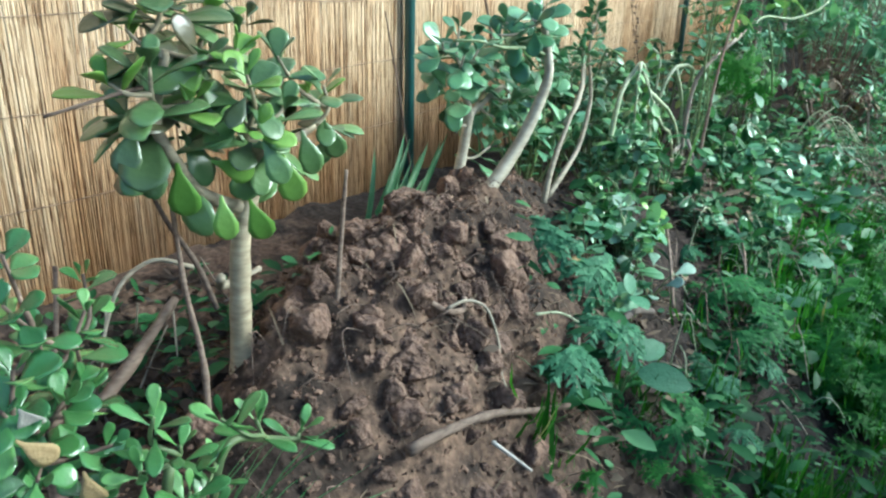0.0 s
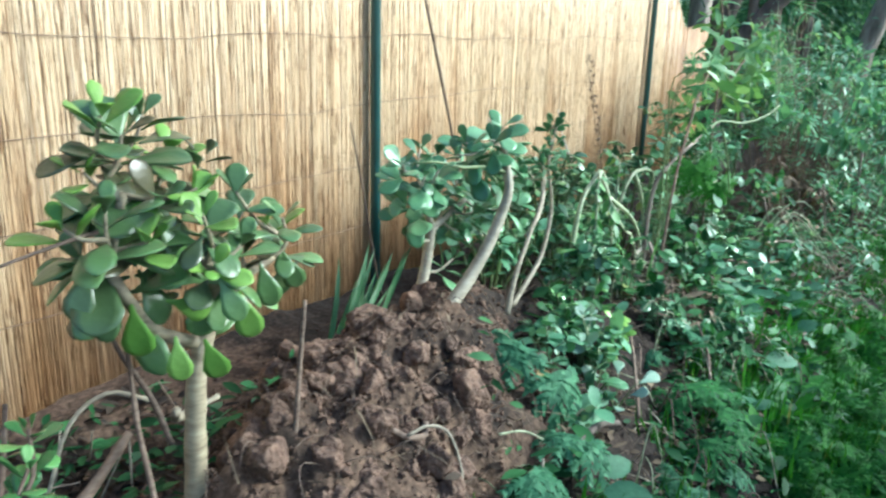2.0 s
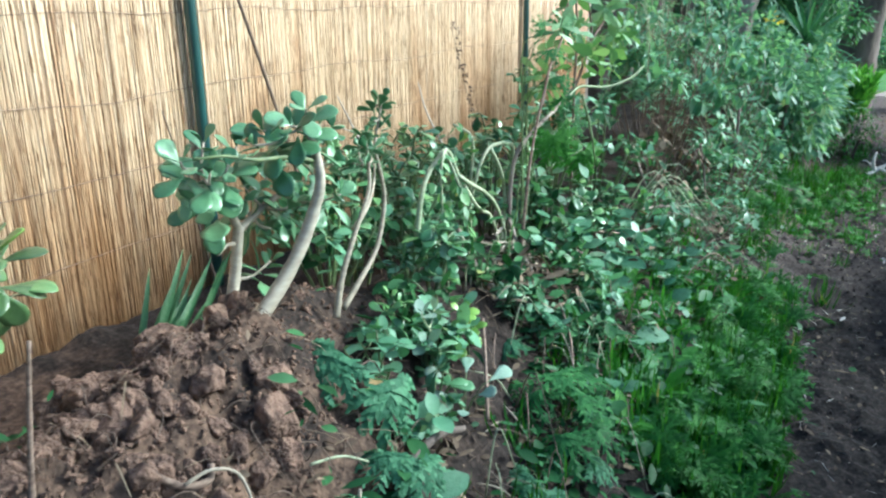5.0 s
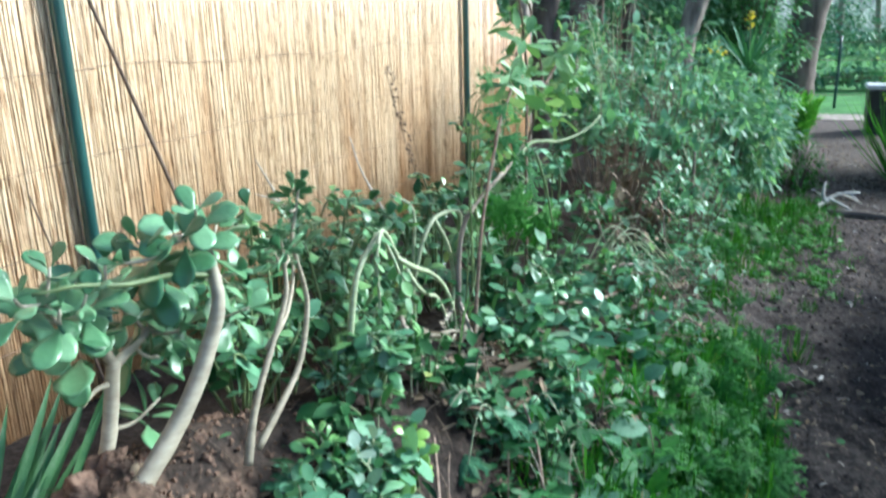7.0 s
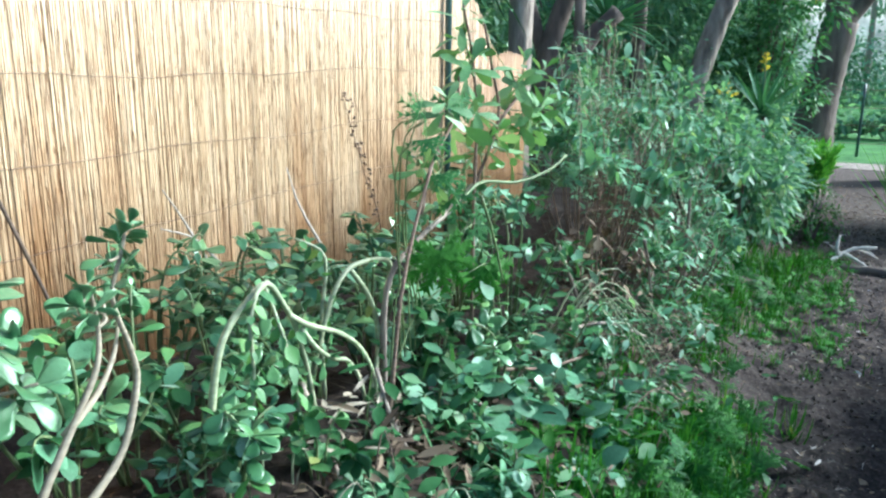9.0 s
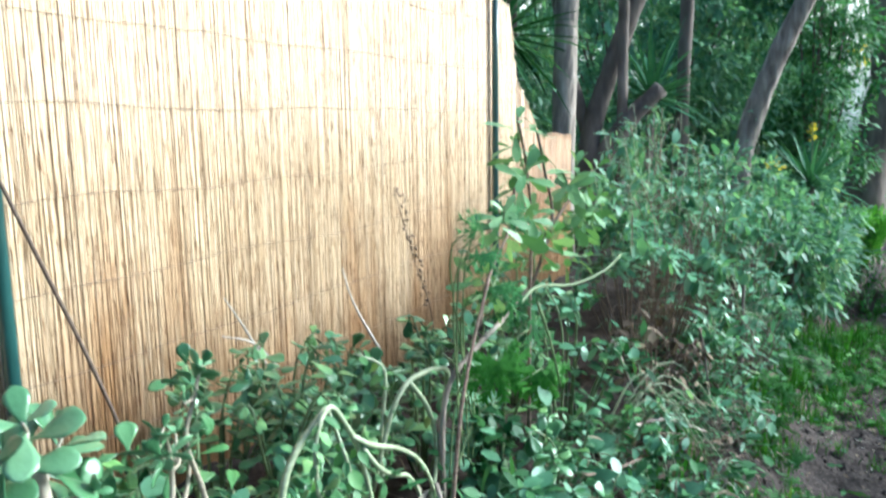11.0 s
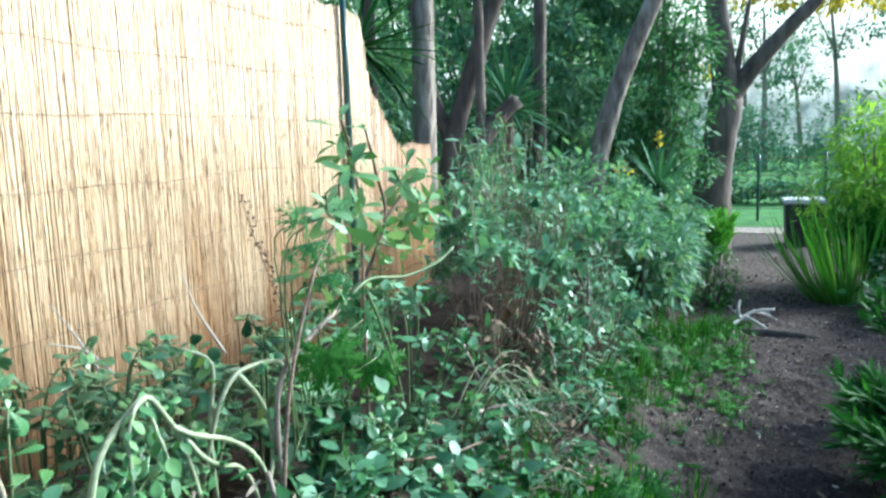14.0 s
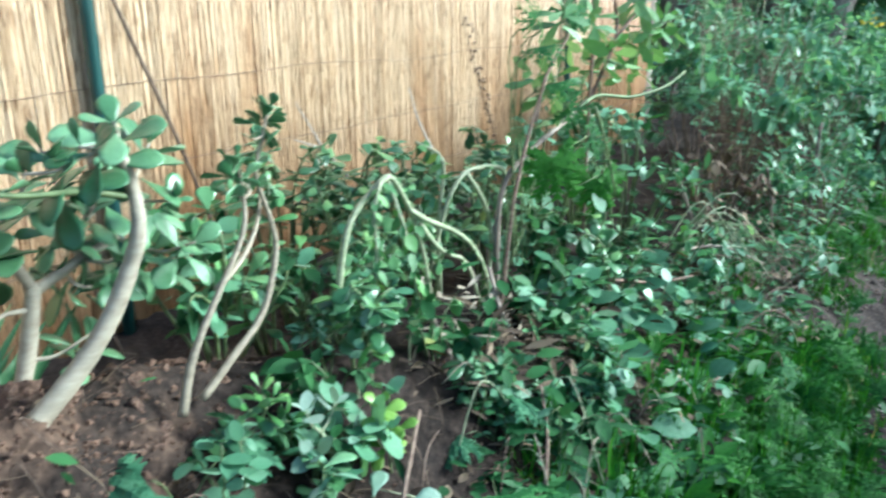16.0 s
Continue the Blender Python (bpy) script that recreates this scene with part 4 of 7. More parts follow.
jade("young_jade_plant", "thin-stemmed young jade with bent pale stems", (-0.36, -0.79, 0.22),
     [([(-0.42, -0.81, 0.20), (-0.398, -0.81, 0.27), (-0.366, -0.81, 0.331), (-0.303, -0.81, 0.416), (-0.245, -0.81, 0.497), (-0.225, -0.80, 0.56), (-0.232, -0.80, 0.625)], 0.0095, 0.0032),
      ([(-0.31, -0.80, 0.405), (-0.24, -0.80, 0.45), (-0.19, -0.79, 0.50), (-0.165, -0.78, 0.55)], 0.007, 0.003),
      ([(-0.36, -0.79, 0.20), (-0.285, -0.80, 0.262), (-0.200, -0.80, 0.326), (-0.155, -0.80, 0.436), (-0.161, -0.80, 0.503), (-0.190, -0.80, 0.602), (-0.165, -0.80, 0.67), (-0.15, -0.80, 0.71)], 0.0085, 0.003)],
     [(-0.140, -0.80, 0.720), (-0.190, -0.80, 0.670), (-0.235, -0.80, 0.640), (-0.260, -0.80, 0.610), (-0.211, -0.78, 0.590), (-0.105, -0.76, 0.700), (-0.12, -0.70, 0.57), (-0.18, -0.70, 0.55)],
     0.050, L_JADE_DULL, M_PALE, 0.0035, 4, 57)


# ---- plants of the bank ----
WEED_SPOTS = ((1.02, -1.20), (0.86, -1.25), (1.12, -1.45), (1.35, -1.38), (0.95, -1.38), (0.72, -1.45), (1.2, -1.28), (0.5, -1.45), (1.5, -1.32), (0.2, -1.42))
L_BROAD = meshes_of("leaf", [flat_leaf(0.36, 0.10, 0.2), flat_leaf(0.42, 0.12, 0.05)], M_BROADLEAF)
def leafy_stem(parent, pts, r0, r1, stem_mat, leaves, size, count, rnd, first=0.25, droop=0.2, whorl=2, single=True, poses=None):
    """A stem with leaves along it; with single, each leaf is an object of its own."""
    stem = part("stem", Geo().tube(pts, r0, r1, 6, 4, 0.06, rnd.randrange(999)), stem_mat, parent)
    line = curve_points(pts, 8)
    turn = rnd.uniform(0, 6.28)
    for i in range(count):
        t = first + (1 - first) * (i + 0.5) / count
        j = min(len(line) - 2, int(t * (len(line) - 1)))
        axis = (line[j + 1] - line[j]).normalized()
        at = line[j].lerp(line[j + 1], t * (len(line) - 1) - j)
        side = axis.orthogonal().normalized()
        for w in range(whorl):
            out = Matrix.Rotation(turn + i * 1.9 + w * 2 * math.pi / whorl, 3, axis) @ side
            way = axis * rnd.uniform(0.2, 0.7) + out - Vector((0, 0, droop * rnd.uniform(0.3, 1.6)))
            m = aimed(at, way, Vector((rnd.uniform(-0.4, 0.4), rnd.uniform(-0.6, 0.2), 1)), size * rnd.uniform(0.45, 1.3), rnd.uniform(0.8, 1.2))
            if single:
                piece("leaf", rnd.choice(leaves), stem, m)
            else:
                poses.append(m)


def shrub(name, label, base, spread, height, stems, leaves, size, count, stem_mat, seed, droop=0.2, r=0.005, lean=(0, 0), whorl=2, shapes=None, leaf_mat=None, category="shrub", second=None, bare=0.12, wander=0.04):
    """A shrub of thin stems that fan out from its base."""
    rnd = random.Random(seed)
    b = Vector(base)
    plant = thing(name, base, label, category)
    poses = []
    for i in range(stems):
        a, k = rnd.uniform(0, 6.28), rnd.random() ** 0.6
        top = b + Vector((math.cos(a) * spread[0] * k + lean[0], math.sin(a) * spread[1] * k + lean[1], height * rnd.uniform(0.6, 1.05) * (1 - 0.35 * k * k)))
        foot = b + Vector((math.cos(a) * spread[0] * 0.2 * k, math.sin(a) * spread[1] * 0.2 * k, -0.02))
        mid = foot.lerp(top, 0.55) + Vector((rnd.uniform(-wander, wander), rnd.uniform(-wander, wander), height * 0.15))
        end = top + Vector((math.cos(a), math.sin(a), -droop * 1.5)) * height * 0.12
        leafy_stem(plant, [foot, mid, top, end], r, r * 0.4, stem_mat, leaves, size, count, rnd, bare, droop, whorl, shapes is None, poses)
    if poses and second:
        poses = [m for m in poses if noise.noise(m.translation * 4.2) + 0.5 * noise.noise(m.translation * 9.0) > -0.06]
        rnd.shuffle(poses)
        joined("foliage", shapes, poses[:len(poses) * 2 // 3], leaf_mat, plant)
        joined("foliage", shapes, poses[len(poses) * 2 // 3:], second, plant)
    elif poses:
        joined("foliage", shapes, poses, leaf_mat, plant)
    return plant


# trailing succulent with pale looping stems
loops = thing("trailing_succulent", (0.1, -0.8, 0.1), "pale looping stems of a sprawling succulent with drooping leaves", "plant")
rnd = random.Random(71)
for pts, r, n, size in (
        ([(0.02, -0.79, 0.20), (0.045, -0.80, 0.38), (0.085, -0.80, 0.455), (0.15, -0.80, 0.497), (0.221, -0.80, 0.522), (0.275, -0.80, 0.463), (0.319, -0.80, 0.394), (0.36, -0.80, 0.28), (0.39, -0.80, 0.15)], 0.0085, 5, 0.040),
        ([(0.215, -0.80, 0.520), (0.160, -0.82, 0.515), (0.124, -0.83, 0.458), (0.121, -0.835, 0.354), (0.100, -0.84, 0.282), (0.060, -0.84, 0.20)], 0.0060, 15, 0.036),
        ([(0.215, -0.80, 0.515), (0.20, -0.85, 0.43), (0.215, -0.87, 0.32), (0.20, -0.89, 0.22)], 0.0045, 12, 0.036),
        ([(0.86, -0.75, 0.33), (0.80, -0.785, 0.430), (0.72, -0.79, 0.460), (0.65, -0.79, 0.470), (0.565, -0.79, 0.467), (0.50, -0.78, 0.40), (0.44, -0.76, 0.22)], 0.0085, 2, 0.035),
        ([(0.575, -0.79, 0.470), (0.667, -0.79, 0.375), (0.717, -0.79, 0.268), (0.712, -0.79, 0.165), (0.66, -0.80, 0.09)], 0.0080, 3, 0.035),
        ([(0.300, -0.80, 0.425), (0.348, -0.82, 0.390), (0.475, -0.82, 0.330), (0.576, -0.82, 0.255), (0.645, -0.82, 0.150), (0.655, -0.82, 0.06)], 0.0078, 3, 0.035),
        ([(0.330, -0.81, 0.385), (0.375, -0.82, 0.325), (0.442, -0.82, 0.275), (0.517, -0.82, 0.240), (0.578, -0.82, 0.150), (0.60, -0.82, 0.06)], 0.0068, 3, 0.035),
        ([(0.52, -0.74, 0.12), (0.50, -0.75, 0.34), (0.54, -0.74, 0.50), (0.47, -0.70, 0.56)], 0.006, 8, 0.045)):
    leafy_stem(loops, pts, r, r * 0.7, M_LOOP, L_SMALL, size * 1.1, n, rnd, 0.2, 0.8)
# jade-like bushes between the loops and the fence
for base, spread, h, n, seed in (((0.05, -0.55, 0.08), (0.22, 0.2), 0.46, 9, 1), ((0.38, -0.55, 0.08), (0.25, 0.22), 0.50, 10, 2), ((0.72, -0.5, 0.06), (0.25, 0.2), 0.46, 9, 3),
                                 ((0.12, -0.70, 0.12), (0.2, 0.10), 0.30, 7, 4), ((0.55, -0.68, 0.10), (0.22, 0.10), 0.32, 7, 5), ((0.0, -0.86, 0.12), (0.14, 0.06), 0.22, 6, 17), ((-0.15, -0.6, 0.15), (0.18, 0.18), 0.36, 7, 6), ((0.95, -0.62, 0.05), (0.22, 0.2), 0.5, 9, 7), ((1.2, -0.75, 0.04), (0.25, 0.22), 0.5, 10, 8), ((0.92, -0.88, 0.05), (0.18, 0.14), 0.26, 8, 9), ((0.3, -0.36, 0.04), (0.3, 0.14), 0.5, 9, 10), ((0.75, -0.3, 0.03), (0.3, 0.14), 0.5, 9, 11), ((1.5, -0.9, 0.0), (0.25, 0.25), 0.6, 12, 12), ((1.25, -0.4, 0.0), (0.3, 0.2), 0.5, 9, 13), ((1.75, -0.6, 0.0), (0.3, 0.25), 0.7, 12, 14), ((0.66, -1.0, 0.0), (0.2, 0.10), 0.22, 7, 15), ((1.05, -1.02, -0.02), (0.22, 0.14), 0.32, 9, 16)):
    rear = base[1] > -0.7 and seed not in (1, 6)
    shrub("succulent_bush", "low bush with fleshy blue-green oval leaves before the fence", base, spread, h, int(n * 1.1), L_BUSHJADE * 3 + L_SHOOT + L_GREYROUND[:1] if seed % 3 else L_GREYROUND * 2 + L_WEED, 0.058, 8, M_GREENSTEM, 80 + seed, 0.25, shapes=(JADE if seed % 3 else OVAL) if rear else None, leaf_mat=M_BUSHJADE if seed % 3 else M_GREY)
# low leafy plants on the upper bank
rnd = random.Random(90)
for i, (x, y) in enumerate(((-0.28, -0.98), (0.25, -1.00), (0.64, -1.04), (1.0, -1.08), (1.2, -1.02), (0.95, -0.85), (1.35, -1.2), (-0.16, -0.90), (0.22, -0.92), (-0.06, -0.84), (1.12, -1.16), (1.5, -1.08), (1.3, -1.32), (1.05, -1.32), (1.65, -1.25), (-0.34, -0.90), (0.30, -1.22))):
    shrub("leafy_plant", ("small leafy plant with oval grey-green leaves on the bank", "small dark green leafy weed on the bank", "small leafy plant with fresh green leaves on the bank")[i % 3], (x, y, ground_z(x, y)), (0.10, 0.10), (rnd.uniform(0.10, 0.17) if y > -1.05 and x < 0.9 else rnd.uniform(0.13, 0.24)), 5, (L_GREY * 2 + L_WEED, L_GREYROUND if x > 0.6 else L_WEED, L_SMALL + L_WEED[:1])[i % 3], rnd.uniform(0.042, 0.056), 5, M_GREENSTEM, 100 + i, 0.2, 0.003, category="plant")

# round-leaved succulents round the bare patch
for i, (x, y) in enumerate(((-0.30, -1.03), (-0.20, -0.98), (-0.14, -0.97), (0.19, -1.06), (0.24, -1.13), (0.30, -1.06), (0.40, -1.12), (-0.40, -1.10), (0.72, -1.10), (1.08, -1.10), (-0.44, -0.96), (0.60, -1.20))):
    shrub("round_leaf_succulent", "low plant with rounded grey-green leaves on dark earth", (x, y, ground_z(x, y)), (0.08, 0.08), rnd.uniform(0.09, 0.17), 4, L_GREYROUND if i % 3 else L_JADE_DULL, rnd.uniform(0.046, 0.064), 4, M_GREENSTEM, 700 + i, 0.15, 0.003, category="plant")

# single shoots round the bare hollow
def shoot(label, pts, r, stem_mat, tips, leaves, size, seed, pairs=2):
    rnd = random.Random(seed)
    plant = thing("leafy_shoot", pts[0], label, "plant", "shoots on the bank")
    stem = part("stem", Geo().tube(pts, r, r * 0.6, 7, 5, 0.08, seed), stem_mat, plant)
    nodes = [Vector(q) for q in pts[1:]]
    for tip in tips:
        d, twig = branch_to(plant, nodes, tip, r * 0.6, stem_mat, rnd, 0.0, "twig")
        rosette(twig, leaves, tip, d + Vector((-0.2, -0.4, 0.5)), size, pairs, rnd, 0.1)
    return plant


zs = ground_z(-0.22, -0.99)
shoot("pale shoot with broad whitish-green leaves in the bare earth", [(-0.22, -0.99, zs - 0.01), (-0.225, -0.99, zs + 0.06), (-0.25, -0.985, zs + 0.12)], 0.005, M_LOOP, [(-0.28, -0.98, zs + 0.18), (-0.19, -0.97, zs + 0.15), (-0.17, -1.0, zs + 0.09), (-0.29, -1.0, zs + 0.10)], L_PALEROUND, 0.062, 801)
zs = ground_z(-0.10, -1.03)
shoot("upright green shoot with narrow fleshy leaves", [(-0.10, -1.03, zs - 0.01), (-0.105, -1.03, zs + 0.06), (-0.11, -1.02, zs + 0.12)], 0.004, M_GREENSTEM, [(-0.115, -1.02, zs + 0.16), (-0.08, -1.03, zs + 0.10), (-0.13, -1.04, zs + 0.08)], L_JADE_NEW, 0.05, 802, 3)
zs = ground_z(-0.42, -0.92)
shoot("bright green leafy shoot leaning over the mound", [(-0.44, -0.92, zs - 0.01), (-0.40, -0.925, zs + 0.06), (-0.34, -0.93, zs + 0.10)], 0.005, M_GREENSTEM, [(-0.31, -0.93, zs + 0.13), (-0.33, -0.92, zs + 0.16), (-0.37, -0.93, zs + 0.13), (-0.29, -0.95, zs + 0.08)], L_SHOOT, 0.055, 803, 3)
for k, (x, y, h) in enumerate(((0.02, -0.89, 0.13), (0.09, -0.87, 0.15), (-0.04, -0.90, 0.10), (0.15, -0.90, 0.10))):
    zs = ground_z(x, y)
    shoot("pair of rounded grey-green leaves on a thin straight stalk", [(x, y, zs - 0.01), (x + 0.003, y, zs + h * 0.6), (x + 0.005, y - 0.01, zs + h)], 0.0028, M_LOOP, [(x + 0.005, y - 0.015, zs + h + 0.012)], L_GREYROUND, 0.05, 804 + k)
# broad dock-like leaves on the lower bank
L_DOCK = meshes_of("leaf", [flat_leaf(0.62, 0.10, 0.16, ((0.0, 0.15), (0.2, 0.8), (0.45, 1.0), (0.75, 0.8), (1.0, 0.12))), flat_leaf(0.5, 0.06, 0.28, ((0.0, 0.12), (0.25, 0.75), (0.5, 1.0), (0.8, 0.65), (1.0, 0.05)))], M_DOCK)
rnd = random.Random(810)
for i, (x, y) in enumerate(((0.85, -1.0), (0.89, -1.10), (1.28, -1.0), (0.80, -1.13), (1.04, -1.32), (0.97, -1.13), (1.22, -1.2), (1.32, -1.08), (0.62, -1.30), (1.12, -1.04), (1.45, -1.27), (-0.70, -1.20), (0.30, -1.32))):
    z = ground_z(x, y)
    dock = thing("dock_plant", (x, y, z), "low plant with broad blue-green leaves on the bank", "plant", "broad-leaved plants on the bank")
    for k in range(5):
        a = k * 2.4 + rnd.uniform(-0.5, 0.5)
        at = Vector((x + math.cos(a) * 0.04, y + math.sin(a) * 0.04, z + rnd.uniform(0.03, 0.11)))
        stalk_ob = part("stalk", Geo().tube([(x, y, z - 0.01), (x + math.cos(a) * 0.02, y + math.sin(a) * 0.02, (z + at.z) / 2 + 0.015), at], 0.0025, 0.0018, 5, 3), M_GREENSTEM, dock)
        piece("leaf", rnd.choice(L_DOCK), stalk_ob, aimed(at, (math.cos(a), math.sin(a), rnd.uniform(-0.1, 0.6)), (-0.5, -0.5, 1), rnd.uniform(0.075, 0.135)))
# upright shrub with the pale curved branch
upright = thing("upright_shrub", (0.56, -0.93, 0.08), "tall thin shrub with brown stems and pale curved branch", "shrub")
rnd = random.Random(121)
part("stem", Geo().tube([(0.74, -0.80, 0.06), (0.72, -0.81, 0.30), (0.74, -0.83, 0.43), (0.83, -0.87, 0.51), (0.95, -0.90, 0.565), (1.10, -0.92, 0.63)], 0.0095, 0.006, 8, 6, 0.16, 1), M_TRUNK, upright)
part("stem", Geo().tube([(0.52, -0.93, 0.06), (0.54, -0.94, 0.26), (0.58, -0.94, 0.42), (0.65, -0.94, 0.57), (0.75, -0.94, 0.72)], 0.0065, 0.0045, 8, 5, 0.1, 2), M_TWIG, upright)
part("pale_branch", Geo().tube([(0.98, -0.93, 0.60), (1.08, -0.95, 0.635), (1.20, -1.02, 0.625), (1.33, -1.08, 0.65), (1.42, -1.11, 0.69)], 0.006, 0.0045, 8, 6, 0.05, 3), M_GREENSTEM, upright, "pale smooth curved branch")
part("stem", Geo().tube([(0.95, -1.0, 0.62), (1.0, -1.02, 0.50), (1.07, -1.03, 0.34)], 0.005, 0.003, 6, 4), M_GREENSTEM, upright)
for pts, n in (([(1.04, -0.94, 0.20), (1.07, -0.93, 0.63), (1.08, -0.93, 0.84), (1.03, -0.93, 1.02), (0.97, -0.93, 1.14)], 0), ([(1.08, -0.93, 0.63), (1.26, -0.93, 0.81), (1.22, -0.92, 0.97), (1.20, -0.90, 1.10)], 0),
               ([(0.71, -0.93, 0.60), (0.77, -0.93, 0.72), (0.92, -0.93, 0.84), (0.90, -0.95, 0.95)], 0), ([(1.26, -0.93, 0.80), (1.40, -0.96, 0.90), (1.52, -0.98, 0.96)], 0)):
    part("stem", Geo().tube(pts, 0.006, 0.0035, 6, 5, 0.08, 7), M_TWIG, upright)
tops = [Vector(q) for q in ((1.05, -0.93, 0.95), (1.22, -0.92, 0.97), (0.92, -0.93, 0.84), (1.4, -0.96, 0.9), (1.08, -0.93, 0.84), (0.77, -0.93, 0.72))]
for tip in ((0.99, -0.92, 1.15), (1.22, -0.88, 1.12), (0.95, -0.97, 1.00), (0.76, -0.98, 0.90), (0.90, -0.90, 0.80), (1.35, -0.98, 1.00), (1.54, -0.99, 0.97), (1.26, -0.94, 0.78), (1.58, -0.95, 0.76), (1.28, -0.97, 0.93), (1.02, -0.96, 0.88), (1.45, -1.02, 0.86), (1.10, -0.86, 1.05), (1.36, -0.90, 0.84), (0.82, -0.92, 0.66), (1.18, -0.88, 0.70), (1.45, -0.92, 0.72), (1.30, -1.02, 0.70), (1.62, -0.98, 0.86), (0.95, -0.88, 0.72)):
    d, twig = branch_to(upright, tops, tip, 0.0035, M_GREENSTEM, rnd, 0.05, "twig")
    rosette(twig, L_SPOON, tip, d + Vector((-0.2, -0.3, 0.5)), rnd.uniform(0.075, 0.10), 5, rnd, 0.2)


# lobed-leaved plants, built as a few kinds and set out over the bank
def lobed_plant(seed, leaves, size, n, stalk):
    rnd = random.Random(seed)
    plant = thing("scented_geranium", (0, 0, 0), "soft plant with finely cut drooping leaves on the bank" if leaves is L_FERN else "bright green weed with finely cut leaves on the bank", "plant", "cut-leaved plants on the bank")
    for i in range(n):
        a = i * 2.4 + rnd.uniform(-0.4, 0.4)
        out = Vector((math.cos(a), math.sin(a), 0))
        tilt = rnd.uniform(0.35, 1.1)
        end = out * stalk * math.sin(tilt) + Vector((0, 0, stalk * math.cos(tilt)))
        stalk_ob = part("stalk", Geo().tube([(0, 0, -0.01), end * 0.55 + Vector((0, 0, stalk * 0.12)), end], 0.0022, 0.0014, 5, 3), M_GREENSTEM, plant)
        piece("leaf", rnd.choice(leaves), stalk_ob, aimed(end, out + Vector((0, 0, rnd.uniform(-0.5, 0.2))), (out * 0.3 + Vector((0, 0, 1))), size * rnd.uniform(0.75, 1.2)))
    return plant


KINDS = [lobed_plant(i, L_CUT if i == 2 else L_FERN, 0.145, 3 + 3 * (i == 2), 0.12 - 0.04 * (i % 2)) for i in range(3)]
spots = [(-0.53, -0.93), (-0.62, -1.10), (-0.03, -1.29), (-0.90, -1.10), (-0.24, -1.30), (0.04, -1.22), (0.20, -1.10), (-0.12, -1.34), (0.53, -1.31), (0.62, -1.14),
         (0.16, -1.30), (-0.68, -1.28), (-0.42, -1.36), (0.36, -1.42), (1.5, -1.42)]
rnd = random.Random(14)
for i, (x, y) in enumerate(spots):
    m = pose(x, y, ground_z(x, y) + 0.01, rnd.uniform(-12, 12), rnd.uniform(-8, 22), rnd.uniform(0, 360)) @ Matrix.Scale(rnd.uniform(0.75, 1.05), 4)
    if i < 3:
        KINDS[i].matrix_basis = m
    else:
        ob = copy_thing(KINDS[i % 3], m)
        ob.matrix_basis = m
big = thing("lobed_leaf_plant", (0.70, -0.84, 0.2), "bright green plant with broad cut leaves in the shrub", "plant")
for i, (p, s, d) in enumerate((((0.75, -0.965, 0.505), 0.165, (0.05, -0.2, -1)), ((1.03, -0.985, 0.40), 0.155, (0.05, -0.3, -1)), ((0.76, -0.92, 0.84), 0.10, (-0.8, -0.3, 0.3)), ((0.70, -0.95, 0.80), 0.10, (-0.6, -0.6, -0.3)), ((0.84, -0.95, 0.86), 0.10, (0.6, -0.4, 0.5)), ((1.02, -0.95, 0.52), 0.11, (0.6, -0.5, -0.3)), ((0.78, -0.95, 0.70), 0.11, (-0.6, -0.6, -0.2)), ((0.66, -0.95, 0.86), 0.08, (-0.9, -0.2, 0.5)), ((0.90, -0.93, 0.62), 0.11, (0.3, -0.6, -0.6)))):
    part("stalk", Geo().tube([(0.70 + i * 0.03, -0.84, 0.16), ((0.70 + p[0]) / 2, -0.86, p[2] - 0.10), p], 0.003, 0.0018, 5, 4), M_GREENSTEM, big)
    piece("leaf", (L_LOBE[i % 2] if i < 2 else L_CUT[i % 3]), big, aimed(p, d, (-0.75, -0.6, 0.35), s))
# round-leaved plant with whitish leaves, on the bare spot
pale = thing("round_leaf_plant", (-0.27, -1.10, -0.10), "low plant with rounded whitish-green leaves on bare earth", "plant")
zp = ground_z(-0.27, -1.10)
L_WHITISH = meshes_of("leaf", JADE[:2], M_WHITISH)
for i, (dx, dy, dz, s) in enumerate(((-0.05, 0.02, 0.07, 0.055), (0.0, -0.04, 0.06, 0.055), (0.05, 0.02, 0.09, 0.065), (-0.02, 0.05, 0.10, 0.055), (0.07, -0.04, 0.07, 0.075), (-0.07, -0.03, 0.05, 0.05))):
    stem_ob = part("stalk", Geo().tube([(-0.27, -1.10, zp - 0.01), (-0.27 + dx * 0.6, -1.10 + dy * 0.6, zp + dz * 0.8), (-0.27 + dx, -1.10 + dy, zp + dz)], 0.002, 0.0015, 5, 3), M_GREENSTEM, pale)
    piece("leaf", L_WHITISH[i % 2], stem_ob, aimed((-0.27 + dx, -1.10 + dy, zp + dz), (dx, dy, 0.02), (-0.6, -0.4, 1), s))
zs = ground_z(-0.50, -0.98)
tan_leaf = Geo().put(flat_leaf(0.7, 0.15, 0.2), aimed((-0.49, -0.96, zs + 0.05), (-0.7, -0.5, 0.1), (-0.5, -0.5, 0.8), 0.065))
whole("dead_leaf", tan_leaf, M_DEADLEAF, (-0.49, -0.96, zs), "curled tan dead leaf lying among the plants", "leaf")
